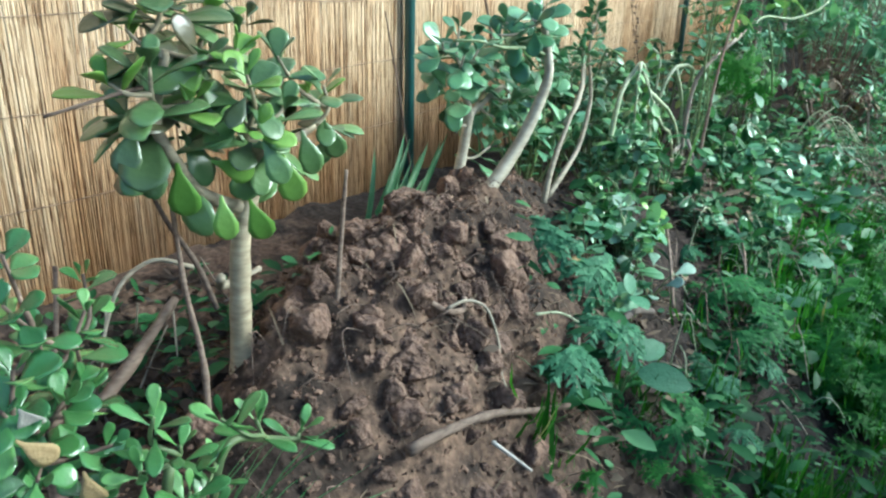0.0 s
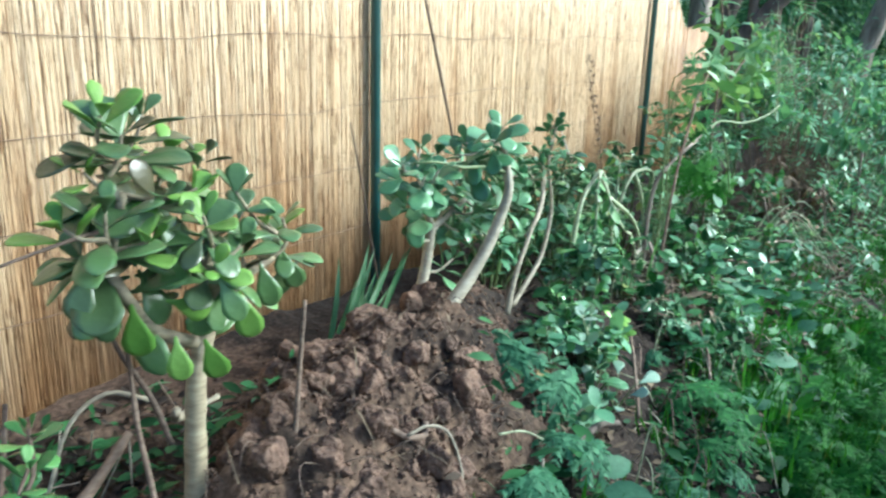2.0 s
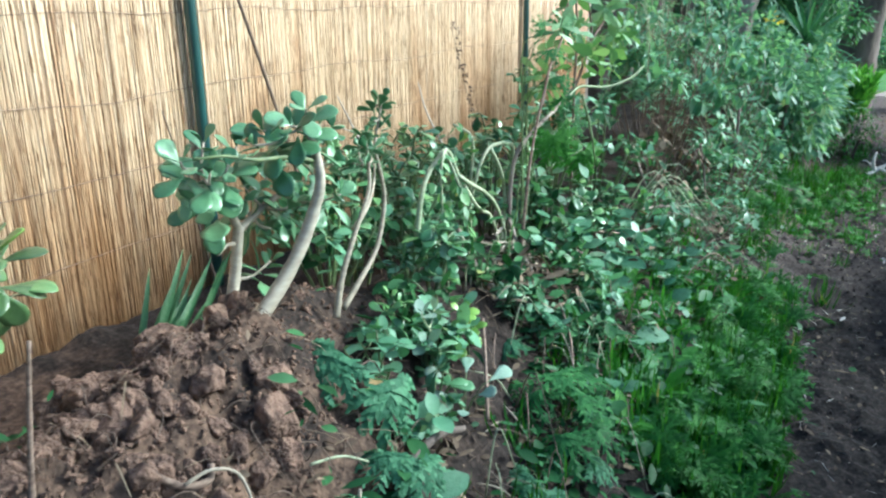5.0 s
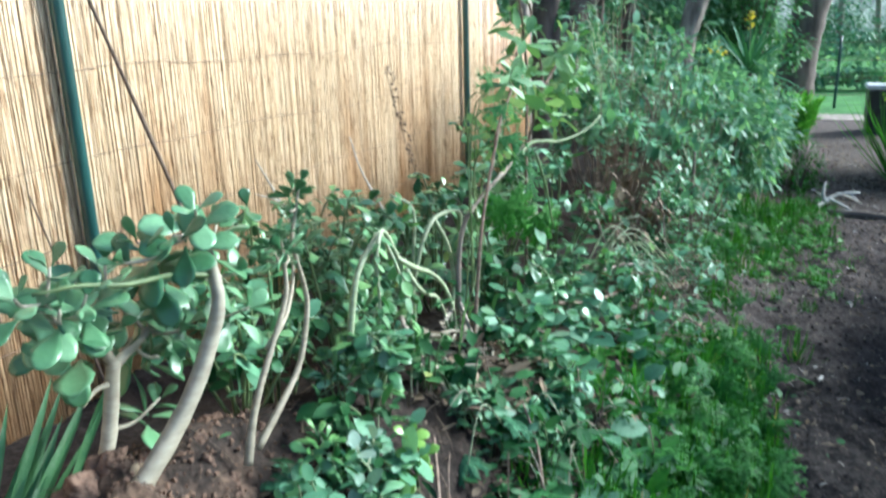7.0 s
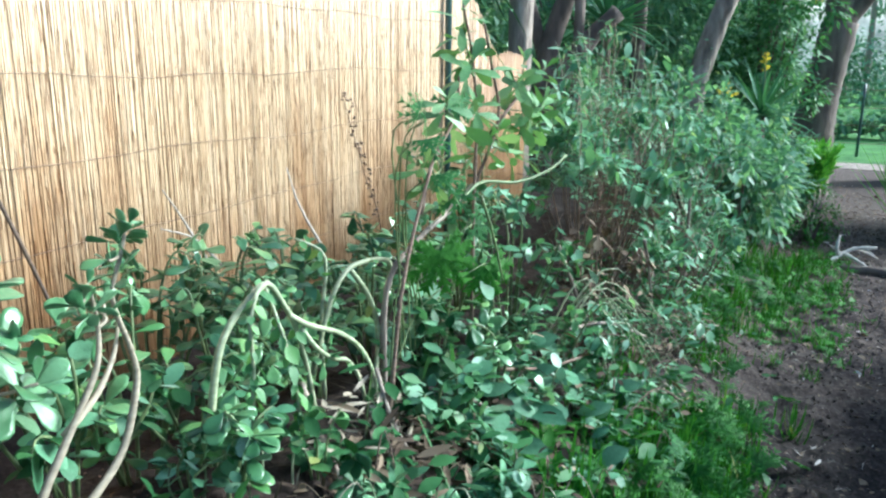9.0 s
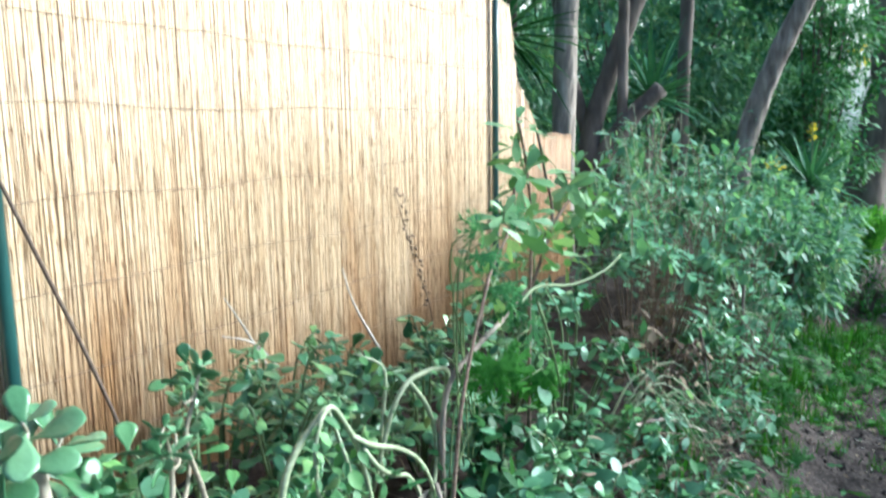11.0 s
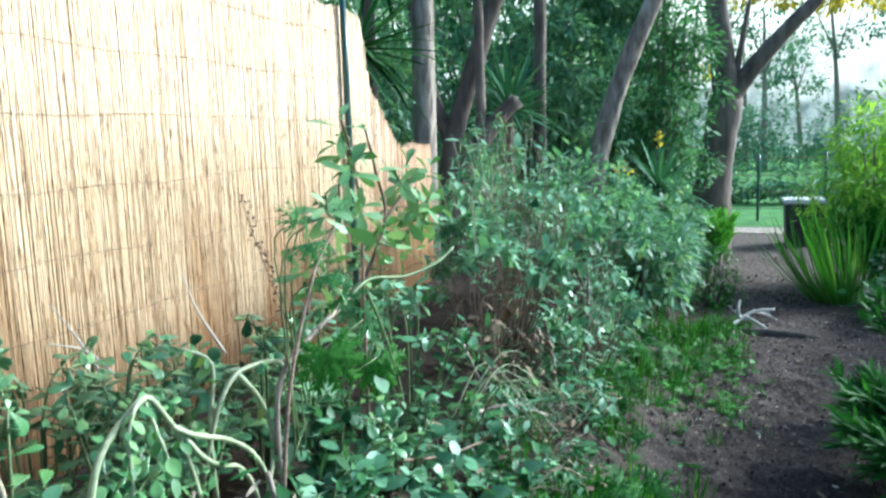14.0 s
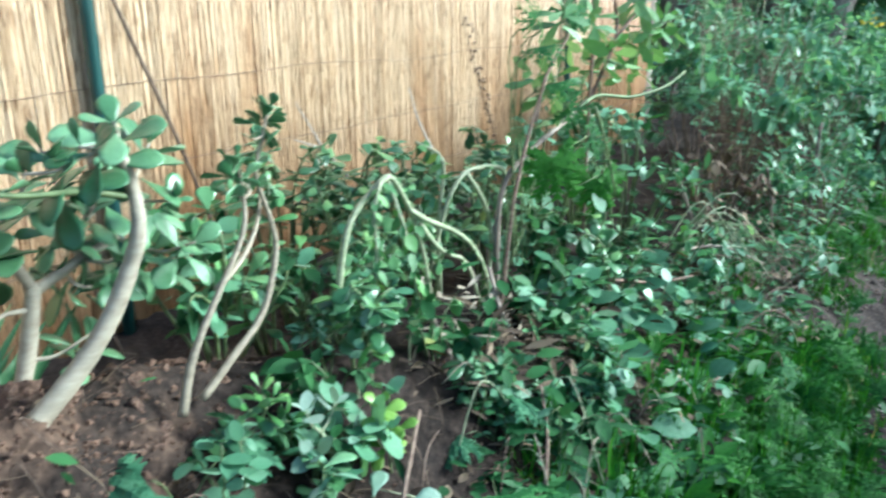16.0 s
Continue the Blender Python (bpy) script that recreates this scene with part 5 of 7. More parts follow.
# strap leaves beside the first post
strap = thing("strap_leaf_clump", (-0.67, -0.42, 0.10), "clump of long green strap leaves at the fence post", "plant")
rnd = random.Random(44)
for i in range(13):
    x, y = -0.69 + rnd.uniform(-0.06, 0.12), -0.42 + rnd.uniform(-0.06, 0.06)
    at = Vector((x, y, ground_z(x, y) - 0.01))
    piece("leaf", rnd.choice(L_STRAP), strap, aimed(at, (rnd.uniform(0.45, 1.0), rnd.uniform(-0.15, 0.15), 0.9), (-0.5, -0.8, 0.3), rnd.uniform(0.24, 0.38), 0.5))
broad = thing("broad_blade_plant", (0.70, -0.88, 0.0), "long broad green blades hanging down the bank", "plant")
for pts, w in (([(0.68, -0.85, ground_z(0.68, -0.85)), (0.62, -0.90, 0.18), (0.50, -1.06, 0.07), (0.37, -1.23, -0.08)], 0.021), ([(0.80, -0.88, ground_z(0.80, -0.88)), (0.78, -0.93, 0.17), (0.74, -1.06, 0.08), (0.68, -1.20, -0.03)], 0.028), ([(0.42, -0.92, ground_z(0.42, -0.92)), (0.38, -0.96, 0.24), (0.33, -1.00, 0.33)], 0.014)):
    line = curve_points(pts, 6)
    g = Geo()
    for k, c in enumerate(line):
        t = k / (len(line) - 1)
        hw = w * (0.5 + 1.6 * t * (1 - t)) * (1 - t ** 5)
        g.v += [c + Vector((-hw * 0.8, -hw * 0.5, 0.003)), c - Vector((0, 0, 0.002)), c + Vector((hw * 0.8, hw * 0.5, 0.003))]
        if k:
            o = 3 * k
            g.f += [(o - 3, o - 2, o + 1, o), (o - 2, o - 1, o + 2, o + 1)]
    part("blade", g, M_STRAP, broad)
# broad-leaved weeds with bright leaves on the lower bank
rnd = random.Random(47)
for x, y in WEED_SPOTS:
    z = ground_z(x, y)
    weed = thing("broad_leaf_weed", (x, y, z), "bright green broad-leaved weed on the bank", "plant", "broad-leaved weeds on the bank")
    for i in range(9):
        a, up = i * 2.4 + rnd.uniform(-0.3, 0.3), rnd.uniform(0.3, 1.0)
        at = Vector((x + math.cos(a) * 0.02, y + math.sin(a) * 0.02, z + rnd.uniform(0.02, 0.09)))
        piece("leaf", rnd.choice(L_BROAD), weed, aimed(at, (math.cos(a), math.sin(a), up), (-math.cos(a) * 0.5, -math.sin(a) * 0.5 - 0.2, 1), rnd.uniform(0.07, 0.12)))
# thin grassy leaves among the jade shoots
tuft = []
rnd = random.Random(45)
for i in range(46):
    x, y = rnd.gauss(-1.80, 0.07), rnd.gauss(-1.0, 0.05)
    a = rnd.uniform(-0.9, 0.9)
    tuft.append(aimed((x, y, ground_z(x, y)), (math.cos(a) * 0.9, math.sin(a) * 0.5 - 0.2, 0.75), (-0.3, 0, 1), rnd.uniform(0.14, 0.26), 0.5))
joined("grass_tuft", BLADE, tuft, M_STRAP, label="fine grassy leaves between the jade shoots", category="grass")

# mixed bushes past the shrub, with dead stems beneath
BUSHES = (((2.35, -0.92, 0.0), (0.30, 0.28), 0.86, 26, 0.050, 1, M_GREY, M_TREELEAF), ((2.75, -0.98, 0.0), (0.36, 0.32), 0.98, 30, 0.046, 2, M_GREY, M_TREELEAF), ((3.15, -0.85, 0.0), (0.42, 0.36), 1.14, 34, 0.048, 3, M_GREY, M_TREELEAF),
          ((3.65, -1.08, -0.1), (0.40, 0.32), 1.00, 30, 0.050, 4, M_TREELEAF, M_GREY), ((2.80, -1.28, -0.20), (0.30, 0.16), 0.50, 15, 0.044, 5, M_GREY, M_TREELEAF), ((3.35, -1.34, -0.24), (0.34, 0.18), 0.58, 18, 0.044, 6, M_GREY, M_TREELEAF), ((4.25, -1.18, -0.1), (0.42, 0.30), 0.80, 28, 0.055, 7, M_TREELEAF, M_FERN), ((4.0, -0.7, 0.0), (0.4, 0.35), 1.05, 26, 0.055, 8, M_TREELEAF, M_GREY),
          ((1.72, -1.16, -0.16), (0.20, 0.12), 0.26, 14, 0.042, 9, M_GREY, M_TREELEAF), ((2.02, -1.28, -0.26), (0.22, 0.13), 0.28, 16, 0.040, 10, M_GREY, M_TREELEAF), ((2.42, -1.36, -0.34), (0.24, 0.13), 0.30, 16, 0.040, 11, M_TREELEAF, M_GREY), ((1.62, -1.36, -0.33), (0.20, 0.10), 0.20, 12, 0.040, 12, M_TREELEAF, M_GREY))
rnd = random.Random(139)
for base, spread, h, n, size, seed, one, two in BUSHES:
    bush = shrub("mixed_bush", "loose bush with small green and grey-green leaves and pale twigs", base, spread, h, int(n * 1.1), None, size * 1.45, 24 if h > 0.4 else 9, M_TWIG, 140 + seed, 0.3, 0.0028, shapes=OVAL[:2] + LANCE, leaf_mat=one, second=two, bare=0.3 if seed == 1 else 0.12, wander=0.15)
    for i in range(5 if h > 0.4 else 0):
        a, k = rnd.uniform(0, 6.28), rnd.uniform(0.2, 1.0)
        foot = Vector(base) + Vector((math.cos(a) * spread[0] * k * 0.6, math.sin(a) * spread[1] * k * 0.6, h * 0.5))
        top = foot + Vector((math.cos(a) * 0.12 + rnd.uniform(-0.08, 0.08), math.sin(a) * 0.1, h * rnd.uniform(0.4, 0.62)))
        part("twig", Geo().tube([foot, foot.lerp(top, 0.5) + Vector((rnd.uniform(-0.03, 0.03), 0, 0)), top, top + Vector((rnd.uniform(-0.06, 0.06), rnd.uniform(-0.06, 0.06), rnd.uniform(-0.03, 0.05)))], 0.0024, 0.0012, 5, 4), M_LOOP, bush)
withered = shrub("withered_shrub", "withered brown shrub with hanging dead leaves", (2.1, -1.08, -0.04), (0.26, 0.18), 0.44, 14, None, 0.05, 6, M_TWIG, 158, 0.9, 0.004, shapes=OVAL + LANCE, leaf_mat=M_LITTER)
rnd = random.Random(160)
dry = []
for i in range(1500):
    x, y = rnd.uniform(0.7, 3.9), rnd.gauss(-1.24, 0.16)
    a = rnd.uniform(0, 6.28)
    dry.append(aimed((x, y, ground_z(x, y) + rnd.random() ** 3 * 0.22), (math.cos(a), math.sin(a), rnd.uniform(-0.6, 0.3)), (rnd.uniform(-1, 1), rnd.uniform(-1, 1), 1), rnd.uniform(0.022, 0.055)))
joined("dead_leaves", OVAL + LANCE, dry, M_LITTER, label="curled brown dead leaves under the bushes", category="leaf litter")
for i in range(16):
    x, y = rnd.uniform(0.9, 3.0), rnd.uniform(-1.35, -0.9)
    z, a = ground_z(x, y), rnd.uniform(-0.6, 0.9)
    ln = rnd.uniform(0.2, 0.45)
    pts = [(x, y, z), (x + math.cos(a) * ln * 0.5, y + math.sin(a) * ln * 0.4 - 0.03, z + rnd.uniform(0.03, 0.16)), (x + math.cos(a) * ln, y + math.sin(a) * ln * 0.5 - 0.1, z + rnd.uniform(-0.08, 0.12))]
    whole("dry_twig", Geo().tube(pts, 0.0034, 0.002, 6, 4, 0.15, i), M_TWIG if i % 3 else M_PALE, pts[0], "bent dry twig lying among the weeds", "twig", "twigs on the bank")
whole("dark_stake", Geo().tube([(2.98, -1.32, -0.35), (3.03, -1.31, 0.0), (3.12, -1.30, 0.33)], 0.009, 0.008, 8, 4, 0.06, 4), M_DARKTRUNK, (2.98, -1.32, -0.35), "thin dark stake standing in the bush", "stake")
seedy = thing("dry_seed_stalk", (2.0, -0.08, 0.0), "thin brown dry seed stalk against the fence", "stalk")
part("stem", Geo().tube([(2.03, -0.10, -0.02), (1.98, -0.08, 0.30), (1.88, -0.07, 0.50), (1.72, -0.06, 0.86)], 0.003, 0.0015, 5, 5), M_TWIG, seedy)
rnd = random.Random(166)
pods = [pose(1.98 - 0.26 * t + rnd.uniform(-0.02, 0.02), -0.075 + rnd.uniform(-0.015, 0.015), 0.30 + 0.56 * t, 0, 0, rnd.uniform(0, 360)) @ Matrix.Scale(rnd.uniform(0.005, 0.009), 4) for t in [rnd.random() for _ in range(60)]]
joined("seed_head", CRUMB, pods, M_TWIG, seedy)
for pts in ([(0.80, -0.12, 0.36), (0.73, -0.10, 0.50), (0.65, -0.10, 0.61)], [(0.84, -0.14, 0.34), (0.76, -0.11, 0.44), (0.63, -0.10, 0.495)], [(1.28, -0.25, 0.30), (1.20, -0.20, 0.48), (1.16, -0.18, 0.62)]):
    whole("dry_stalk", Geo().tube(pts, 0.006, 0.002, 6, 4, 0.1, 2), M_DRIFT, pts[0], "bleached dry stalk leaning on the fence", "stalk")
# woody stems among the plants of the upper bank
rnd = random.Random(168)
for pts, r in (([(0.42, -0.74, 0.20), (0.37, -0.80, 0.15), (0.335, -0.845, 0.12), (0.265, -0.943, 0.075), (0.215, -1.0, 0.025)], 0.011), ([(0.55, -0.88, 0.22), (0.50, -0.95, 0.12), (0.46, -1.04, 0.03)], 0.007), ([(0.70, -0.96, 0.12), (0.80, -1.05, 0.06), (0.92, -1.16, -0.06)], 0.007), ([(-0.30, -1.18, -0.06), (-0.14, -1.10, 0.02), (0.02, -1.02, 0.07)], 0.006), ([(1.0, -1.05, 0.08), (1.2, -1.14, 0.03), (1.42, -1.2, 0.0)], 0.006), ([(0.10, -1.28, -0.16), (0.24, -1.22, -0.05), (0.36, -1.14, 0.02)], 0.005), ([(1.5, -1.1, 0.05), (1.75, -1.2, 0.02), (2.0, -1.32, -0.10)], 0.007), ([(1.75, -1.0, 0.30), (1.85, -1.04, 0.12), (1.9, -1.08, -0.04)], 0.009), ([(2.45, -1.2, 0.2), (2.5, -1.22, 0.06), (2.5, -1.25, -0.14)], 0.008)):
    whole("woody_stem", Geo().tube(pts, r, r * 0.6, 7, 5, 0.15, rnd.randrange(99)), M_TRUNK if r > 0.0065 else M_TWIG, pts[-1], "bare greyish-brown woody stem lying down the bank", "stem", "woody stems on the bank")
dry_bits = []
for i in range(220):
    x, y, a = rnd.gauss(0.52, 0.16), rnd.gauss(-1.03, 0.06), rnd.uniform(0, 6.28)
    dry_bits.append(aimed((x, y, ground_z(x, y) + rnd.uniform(0.0, 0.10)), (math.cos(a), math.sin(a), rnd.uniform(-0.4, 0.4)), (rnd.uniform(-1, 1), rnd.uniform(-1, 1), 1), rnd.uniform(0.04, 0.11), rnd.uniform(0.6, 1.0)))
pale_bits = []
for i in range(110):
    x, y, a = rnd.gauss(0.48, 0.13), rnd.gauss(-0.92, 0.05), rnd.uniform(0, 6.28)
    pale_bits.append(aimed((x, y, ground_z(x, y) + rnd.uniform(0.01, 0.12)), (math.cos(a), math.sin(a), rnd.uniform(-0.5, 0.5)), (rnd.uniform(-1, 1), rnd.uniform(-1, 1), 1), rnd.uniform(0.03, 0.09), rnd.uniform(0.4, 0.8)))
joined("dry_straw_bits", LANCE, pale_bits, M_PALE, label="short broken tan stalks among the looping stems", category="leaf litter")
litter = []
for i in range(900):
    x, y, a = rnd.uniform(-1.1, 0.9), rnd.gauss(-1.22, 0.13), rnd.uniform(0, 6.28)
    litter.append(aimed((x, y, ground_z(x, y) + rnd.random() ** 2 * 0.05), (math.cos(a), math.sin(a), rnd.uniform(-0.3, 0.4)), (rnd.uniform(-1, 1), rnd.uniform(-1, 1), 1), rnd.uniform(0.02, 0.055)))
joined("bank_leaf_litter", OVAL + LANCE, litter, M_LITTER, label="brown fallen leaves between the plants of the bank", category="leaf litter")
joined("dry_stalk_tangle", LANCE, dry_bits, M_LITTER, label="tangle of dry brown leaves and stalks among the plants", category="leaf litter")
# arching grey blades that hang over the bank
arch = thing("arching_grass_clump", (1.52, -1.05, 0.0), "clump of long arching pale blades hanging over the bank", "plant")
rnd = random.Random(171)
for i in range(11):
    x0, y0 = 1.60 + rnd.uniform(-0.10, 0.10), -1.05 + rnd.uniform(-0.06, 0.06)
    z0 = ground_z(x0, y0)
    ex, ey = x0 + rnd.uniform(0.12, 0.60), y0 - rnd.uniform(0.25, 0.5)
    part("blade", Geo().tube([(x0, y0, z0), (x0 + (ex - x0) * 0.45, y0 + (ey - y0) * 0.4, z0 + rnd.uniform(0.12, 0.24)), (ex, ey, ground_z(ex, ey) + rnd.uniform(0.03, 0.14))], 0.004, 0.0015, 4, 5), M_LOOP if i % 2 == 0 else M_GREENSTEM, arch)

rnd = random.Random(190)
for i in range(26):
    x, y = rnd.uniform(-0.95, 0.2), rnd.uniform(-1.5, -1.12)
    a, ln = rnd.uniform(0, 6.28), rnd.uniform(0.05, 0.14)
    ex, ey = x + math.cos(a) * ln, y + math.sin(a) * ln
    pts = [(x, y, ground_z(x, y) + 0.006), ((x + ex) / 2, (y + ey) / 2, (ground_z(x, y) + ground_z(ex, ey)) / 2 + rnd.uniform(0.01, 0.03)), (ex, ey, ground_z(ex, ey) + 0.006)]
    whole("dry_twig", Geo().tube(pts, 0.0028, 0.0018, 5, 4, 0.15, i), (M_TWIG, M_PALE, M_DARKTRUNK)[i % 3], pts[0], "short dry twig on the dark earth of the bank", "twig", "twigs on the bank")

# ---- weeds and grass over the bank ----
rnd = random.Random(200)
weeds, clover, grass, straw = [], [], [], []
for i in range(6800):
    x, y = rnd.uniform(-1.0, 4.6), -1.28 + rnd.gauss(0, 0.24)
    if y < -1.95 or y > -0.75 or (x < -0.3 and on_mound(x, y)) or in_hollow(x, y) or (x < 0.1 and rnd.random() < (0.62 if y > -1.16 else 0.3)):
        continue
    if noise.noise((x * 2.3, y * 2.3, 9.0)) + 0.4 * noise.noise((x * 7, y * 7, 4.0)) < -0.02 - 0.08 * (x > 0.9) or (x > 1.6 and y < -1.48 and rnd.random() < 0.8):
        continue
    a = rnd.uniform(0, 6.28)
    weeds.append(aimed((x, y, ground_z(x, y) + rnd.random() ** 1.3 * 0.17), (math.cos(a), math.sin(a), rnd.uniform(-0.25, 0.5)), (rnd.uniform(-0.6, 0.3), rnd.uniform(-0.8, 0.2), 1), rnd.choice((0.025, 0.032, 0.04, 0.05, 0.065, 0.08)) * rnd.uniform(0.85, 1.15)))
for i in range(1000):
    x, y, a = rnd.uniform(-0.75, 0.7), rnd.uniform(-1.72, -1.16), rnd.uniform(0, 6.28)
    if noise.noise((x * 3.1, y * 3.1, 21.0)) > 0.02 and not in_hollow(x, y):
        weeds.append(aimed((x, y, ground_z(x, y) + rnd.random() * 0.09), (math.cos(a), math.sin(a), rnd.uniform(-0.2, 0.6)), (rnd.uniform(-0.6, 0.3), rnd.uniform(-0.8, 0.2), 1), rnd.choice((0.02, 0.028, 0.036, 0.05, 0.065))))
for i in range(2000):
    x, y = rnd.uniform(-1.2, 5.5), rnd.gauss(-1.55, 0.17)
    if y < -2.0 - 0.05 * x or y > -1.1 or noise.noise((x * 1.9, y * 2.4, 3.0)) < -0.05 or (1.6 < x < 4.2 and y < -1.55 and rnd.random() < 0.75):
        continue
    a = rnd.uniform(0, 6.28)
    clover.append(aimed((x, y, ground_z(x, y) + rnd.random() * 0.05), (math.cos(a), math.sin(a), rnd.uniform(-0.1, 0.4)), (rnd.uniform(-0.5, 0.3), rnd.uniform(-0.5, 0.2), 1), rnd.uniform(0.016, 0.035)))
feathery = []
for i in range(360):
    cx, cy = rnd.uniform(-1.2, 5.5), rnd.gauss(-1.58, 0.16)
    if cx < 0.1 and rnd.random() < 0.2:
        continue
    if cy < -1.9 - 0.04 * max(0, cx) or cy > -1.15 or noise.noise((cx * 1.6, cy * 1.6, 6.0)) < -0.12 or (1.7 < cx < 4.2 and cy < -1.55 and rnd.random() < 0.75):
        continue
    tall = rnd.uniform(0.05, 0.17)
    for j in range(26):
        x, y = rnd.gauss(cx, 0.035), rnd.gauss(cy, 0.035)
        a, k = rnd.uniform(0, 6.28), rnd.uniform(0.3, 1.4)
        grass.append(aimed((x, y, ground_z(x, y) - 0.005), (math.cos(a) * k, math.sin(a) * k, 1), (math.cos(a), math.sin(a), 0.3), tall * rnd.uniform(0.6, 1.3), rnd.uniform(1.0, 2.0)))
for i in range(620):
    x, y = rnd.uniform(-1.1, 5.0), rnd.gauss(-1.55, 0.17)
    if x < 0.1 and rnd.random() < 0.35:
        continue
    if y < -1.9 - 0.04 * max(0, x) or y > -1.1 or noise.noise((x * 1.8, y * 1.8, 12.0)) < 0.0 or (1.7 < x < 4.2 and y < -1.55 and rnd.random() < 0.75):
        continue
    a = rnd.uniform(0, 6.28)
    feathery.append(aimed((x, y, ground_z(x, y) + rnd.uniform(0.01, 0.13)), (math.cos(a), math.sin(a), rnd.uniform(-0.2, 0.8)), (rnd.uniform(-0.8, 0.4), rnd.uniform(-0.8, 0.3), 1), rnd.uniform(0.06, 0.13)))
for i in range(420):
    x, y = rnd.gauss(0.9, 0.5), rnd.gauss(-1.64, 0.10)
    if x < 0.1 or y < -1.86 or y > -1.42:
        continue
    a = rnd.uniform(0, 6.28)
    feathery.append(aimed((x, y, ground_z(x, y) + rnd.uniform(0.01, 0.15)), (math.cos(a), math.sin(a), rnd.uniform(0.0, 1.0)), (rnd.uniform(-0.8, 0.4), rnd.uniform(-0.8, 0.3), 1), rnd.uniform(0.07, 0.14)))
    for j in range(4):
        b = rnd.uniform(0, 6.28)
        grass.append(aimed((x, y, ground_z(x, y) - 0.005), (math.cos(b) * 0.6, math.sin(b) * 0.6, 1), (math.cos(b), math.sin(b), 0.3), rnd.uniform(0.08, 0.2), 1.5))
sunny = []
for i in range(70):
    cx, cy = rnd.uniform(0.2, 1.7), rnd.gauss(-1.46, 0.10)
    for j in range(12):
        x, y, a = rnd.gauss(cx, 0.03), rnd.gauss(cy, 0.03), rnd.uniform(0, 6.28)
        k = rnd.uniform(0.3, 1.2)
        sunny.append(aimed((x, y, ground_z(x, y) - 0.005), (math.cos(a) * k, math.sin(a) * k, 1), (math.cos(a), math.sin(a), 0.3), rnd.uniform(0.08, 0.2), rnd.uniform(1.2, 2.4)))
joined("light_grass", BLADE, sunny, M_BROADLEAF, label="light yellow-green grass low on the bank", category="grass")
joined("feathery_weeds", LOBED, feathery, M_LUSH, label="bright green feathery weeds at the foot of the bank", category="weeds")
for i in range(1100):
    x, y = rnd.uniform(-1.5, 3.5), rnd.gauss(-1.1, 0.28)
    if y < -1.9 or y > -0.3:
        continue
    a = rnd.uniform(0, 6.28)
    straw.append(aimed((x, y, ground_z(x, y) + rnd.uniform(0.003, 0.03)), (math.cos(a), math.sin(a), rnd.uniform(-0.2, 0.3)), (0, 0, 1), rnd.uniform(0.05, 0.14), 0.7))
joined("weeds", OVAL + LANCE + OVAL[:2], weeds, M_WEED, label="dense green broad-leaved weeds covering the bank", category="weeds")
joined("clover", ROUND + OVAL[:1], clover, M_WEED, label="small rounded weed leaves along the path edge", category="weeds")
joined("grass", BLADE, grass, M_GRASS, label="bright green grass along the foot of the bank", category="grass")
joined("straw", BLADE, straw, M_LITTER, label="dry straw and stalks strewn over the earth", category="straw")
for i in range(95):
    x, y = rnd.uniform(-0.6, 2.6), rnd.uniform(-1.55, -0.95)
    z, a, ln = ground_z(x, y), rnd.uniform(0, 6.28), rnd.uniform(0.07, 0.22)
    pts = [(x, y, z), (x + math.cos(a) * ln * 0.4, y + math.sin(a) * ln * 0.4, z + rnd.uniform(0.06, 0.18)), (x + math.cos(a) * ln, y + math.sin(a) * ln, ground_z(x + math.cos(a) * ln, y + math.sin(a) * ln) + rnd.uniform(0.0, 0.09))]
    whole("weed_stalk", Geo().tube(pts, 0.0024, 0.0014, 5, 4, 0.1, i), (M_LOOP, M_TWIG, M_PALE, M_TWIG)[i % 4], pts[0], "thin bent stalk among the weeds", "stalk", "stalks on the bank")
# weeds behind the jade trunk
hollow = []
# Fallen leaves darkened in colour as shade behind the trunk.
shade_leaves = []
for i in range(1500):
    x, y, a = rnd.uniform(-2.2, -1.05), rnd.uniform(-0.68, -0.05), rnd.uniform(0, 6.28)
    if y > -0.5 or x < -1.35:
        shade_leaves.append(aimed((x, y, ground_z(x, y) + rnd.uniform(0.0, 0.022)), (math.cos(a), math.sin(a), rnd.uniform(-0.3, 0.5)), (rnd.uniform(-1, 1), rnd.uniform(-1, 1), 1), rnd.uniform(0.02, 0.06)))
joined("leaf_mould", OVAL + LANCE, shade_leaves, M_SHADELEAF, label="fallen leaves coloured near-black as shade behind the jade trunk", category="leaf litter")
for i in range(18):
    x, y, a, ln = rnd.uniform(-1.85, -1.15), rnd.uniform(-0.62, -0.12), rnd.uniform(0, 6.28), rnd.uniform(0.10, 0.26)
    z = ground_z(x, y)
    pts = [(x, y, z), (x + math.cos(a) * ln * 0.5, y + math.sin(a) * ln * 0.25, z + rnd.uniform(0.02, 0.10)), (x + math.cos(a) * ln, y + math.sin(a) * ln * 0.5, z + rnd.uniform(0.02, 0.16))]
    whole("dry_twig", Geo().tube(pts, 0.0032, 0.002, 5, 4, 0.15, i), (M_TWIG, M_DARKTRUNK, M_PALE)[i % 3], pts[0], "dry twig lying behind the jade trunk", "twig", "twigs behind the jade")
for i in range(520):
    x, y, a = rnd.uniform(-2.3, -1.1), rnd.uniform(-0.66, -0.1), rnd.uniform(0, 6.28)
    hollow.append(aimed((x, y, ground_z(x, y) + rnd.uniform(0, 0.08)), (math.cos(a), math.sin(a), rnd.uniform(-0.1, 0.6)), (rnd.uniform(-0.5, 0.3), rnd.uniform(-0.6, 0.2), 1), rnd.uniform(0.025, 0.06)))
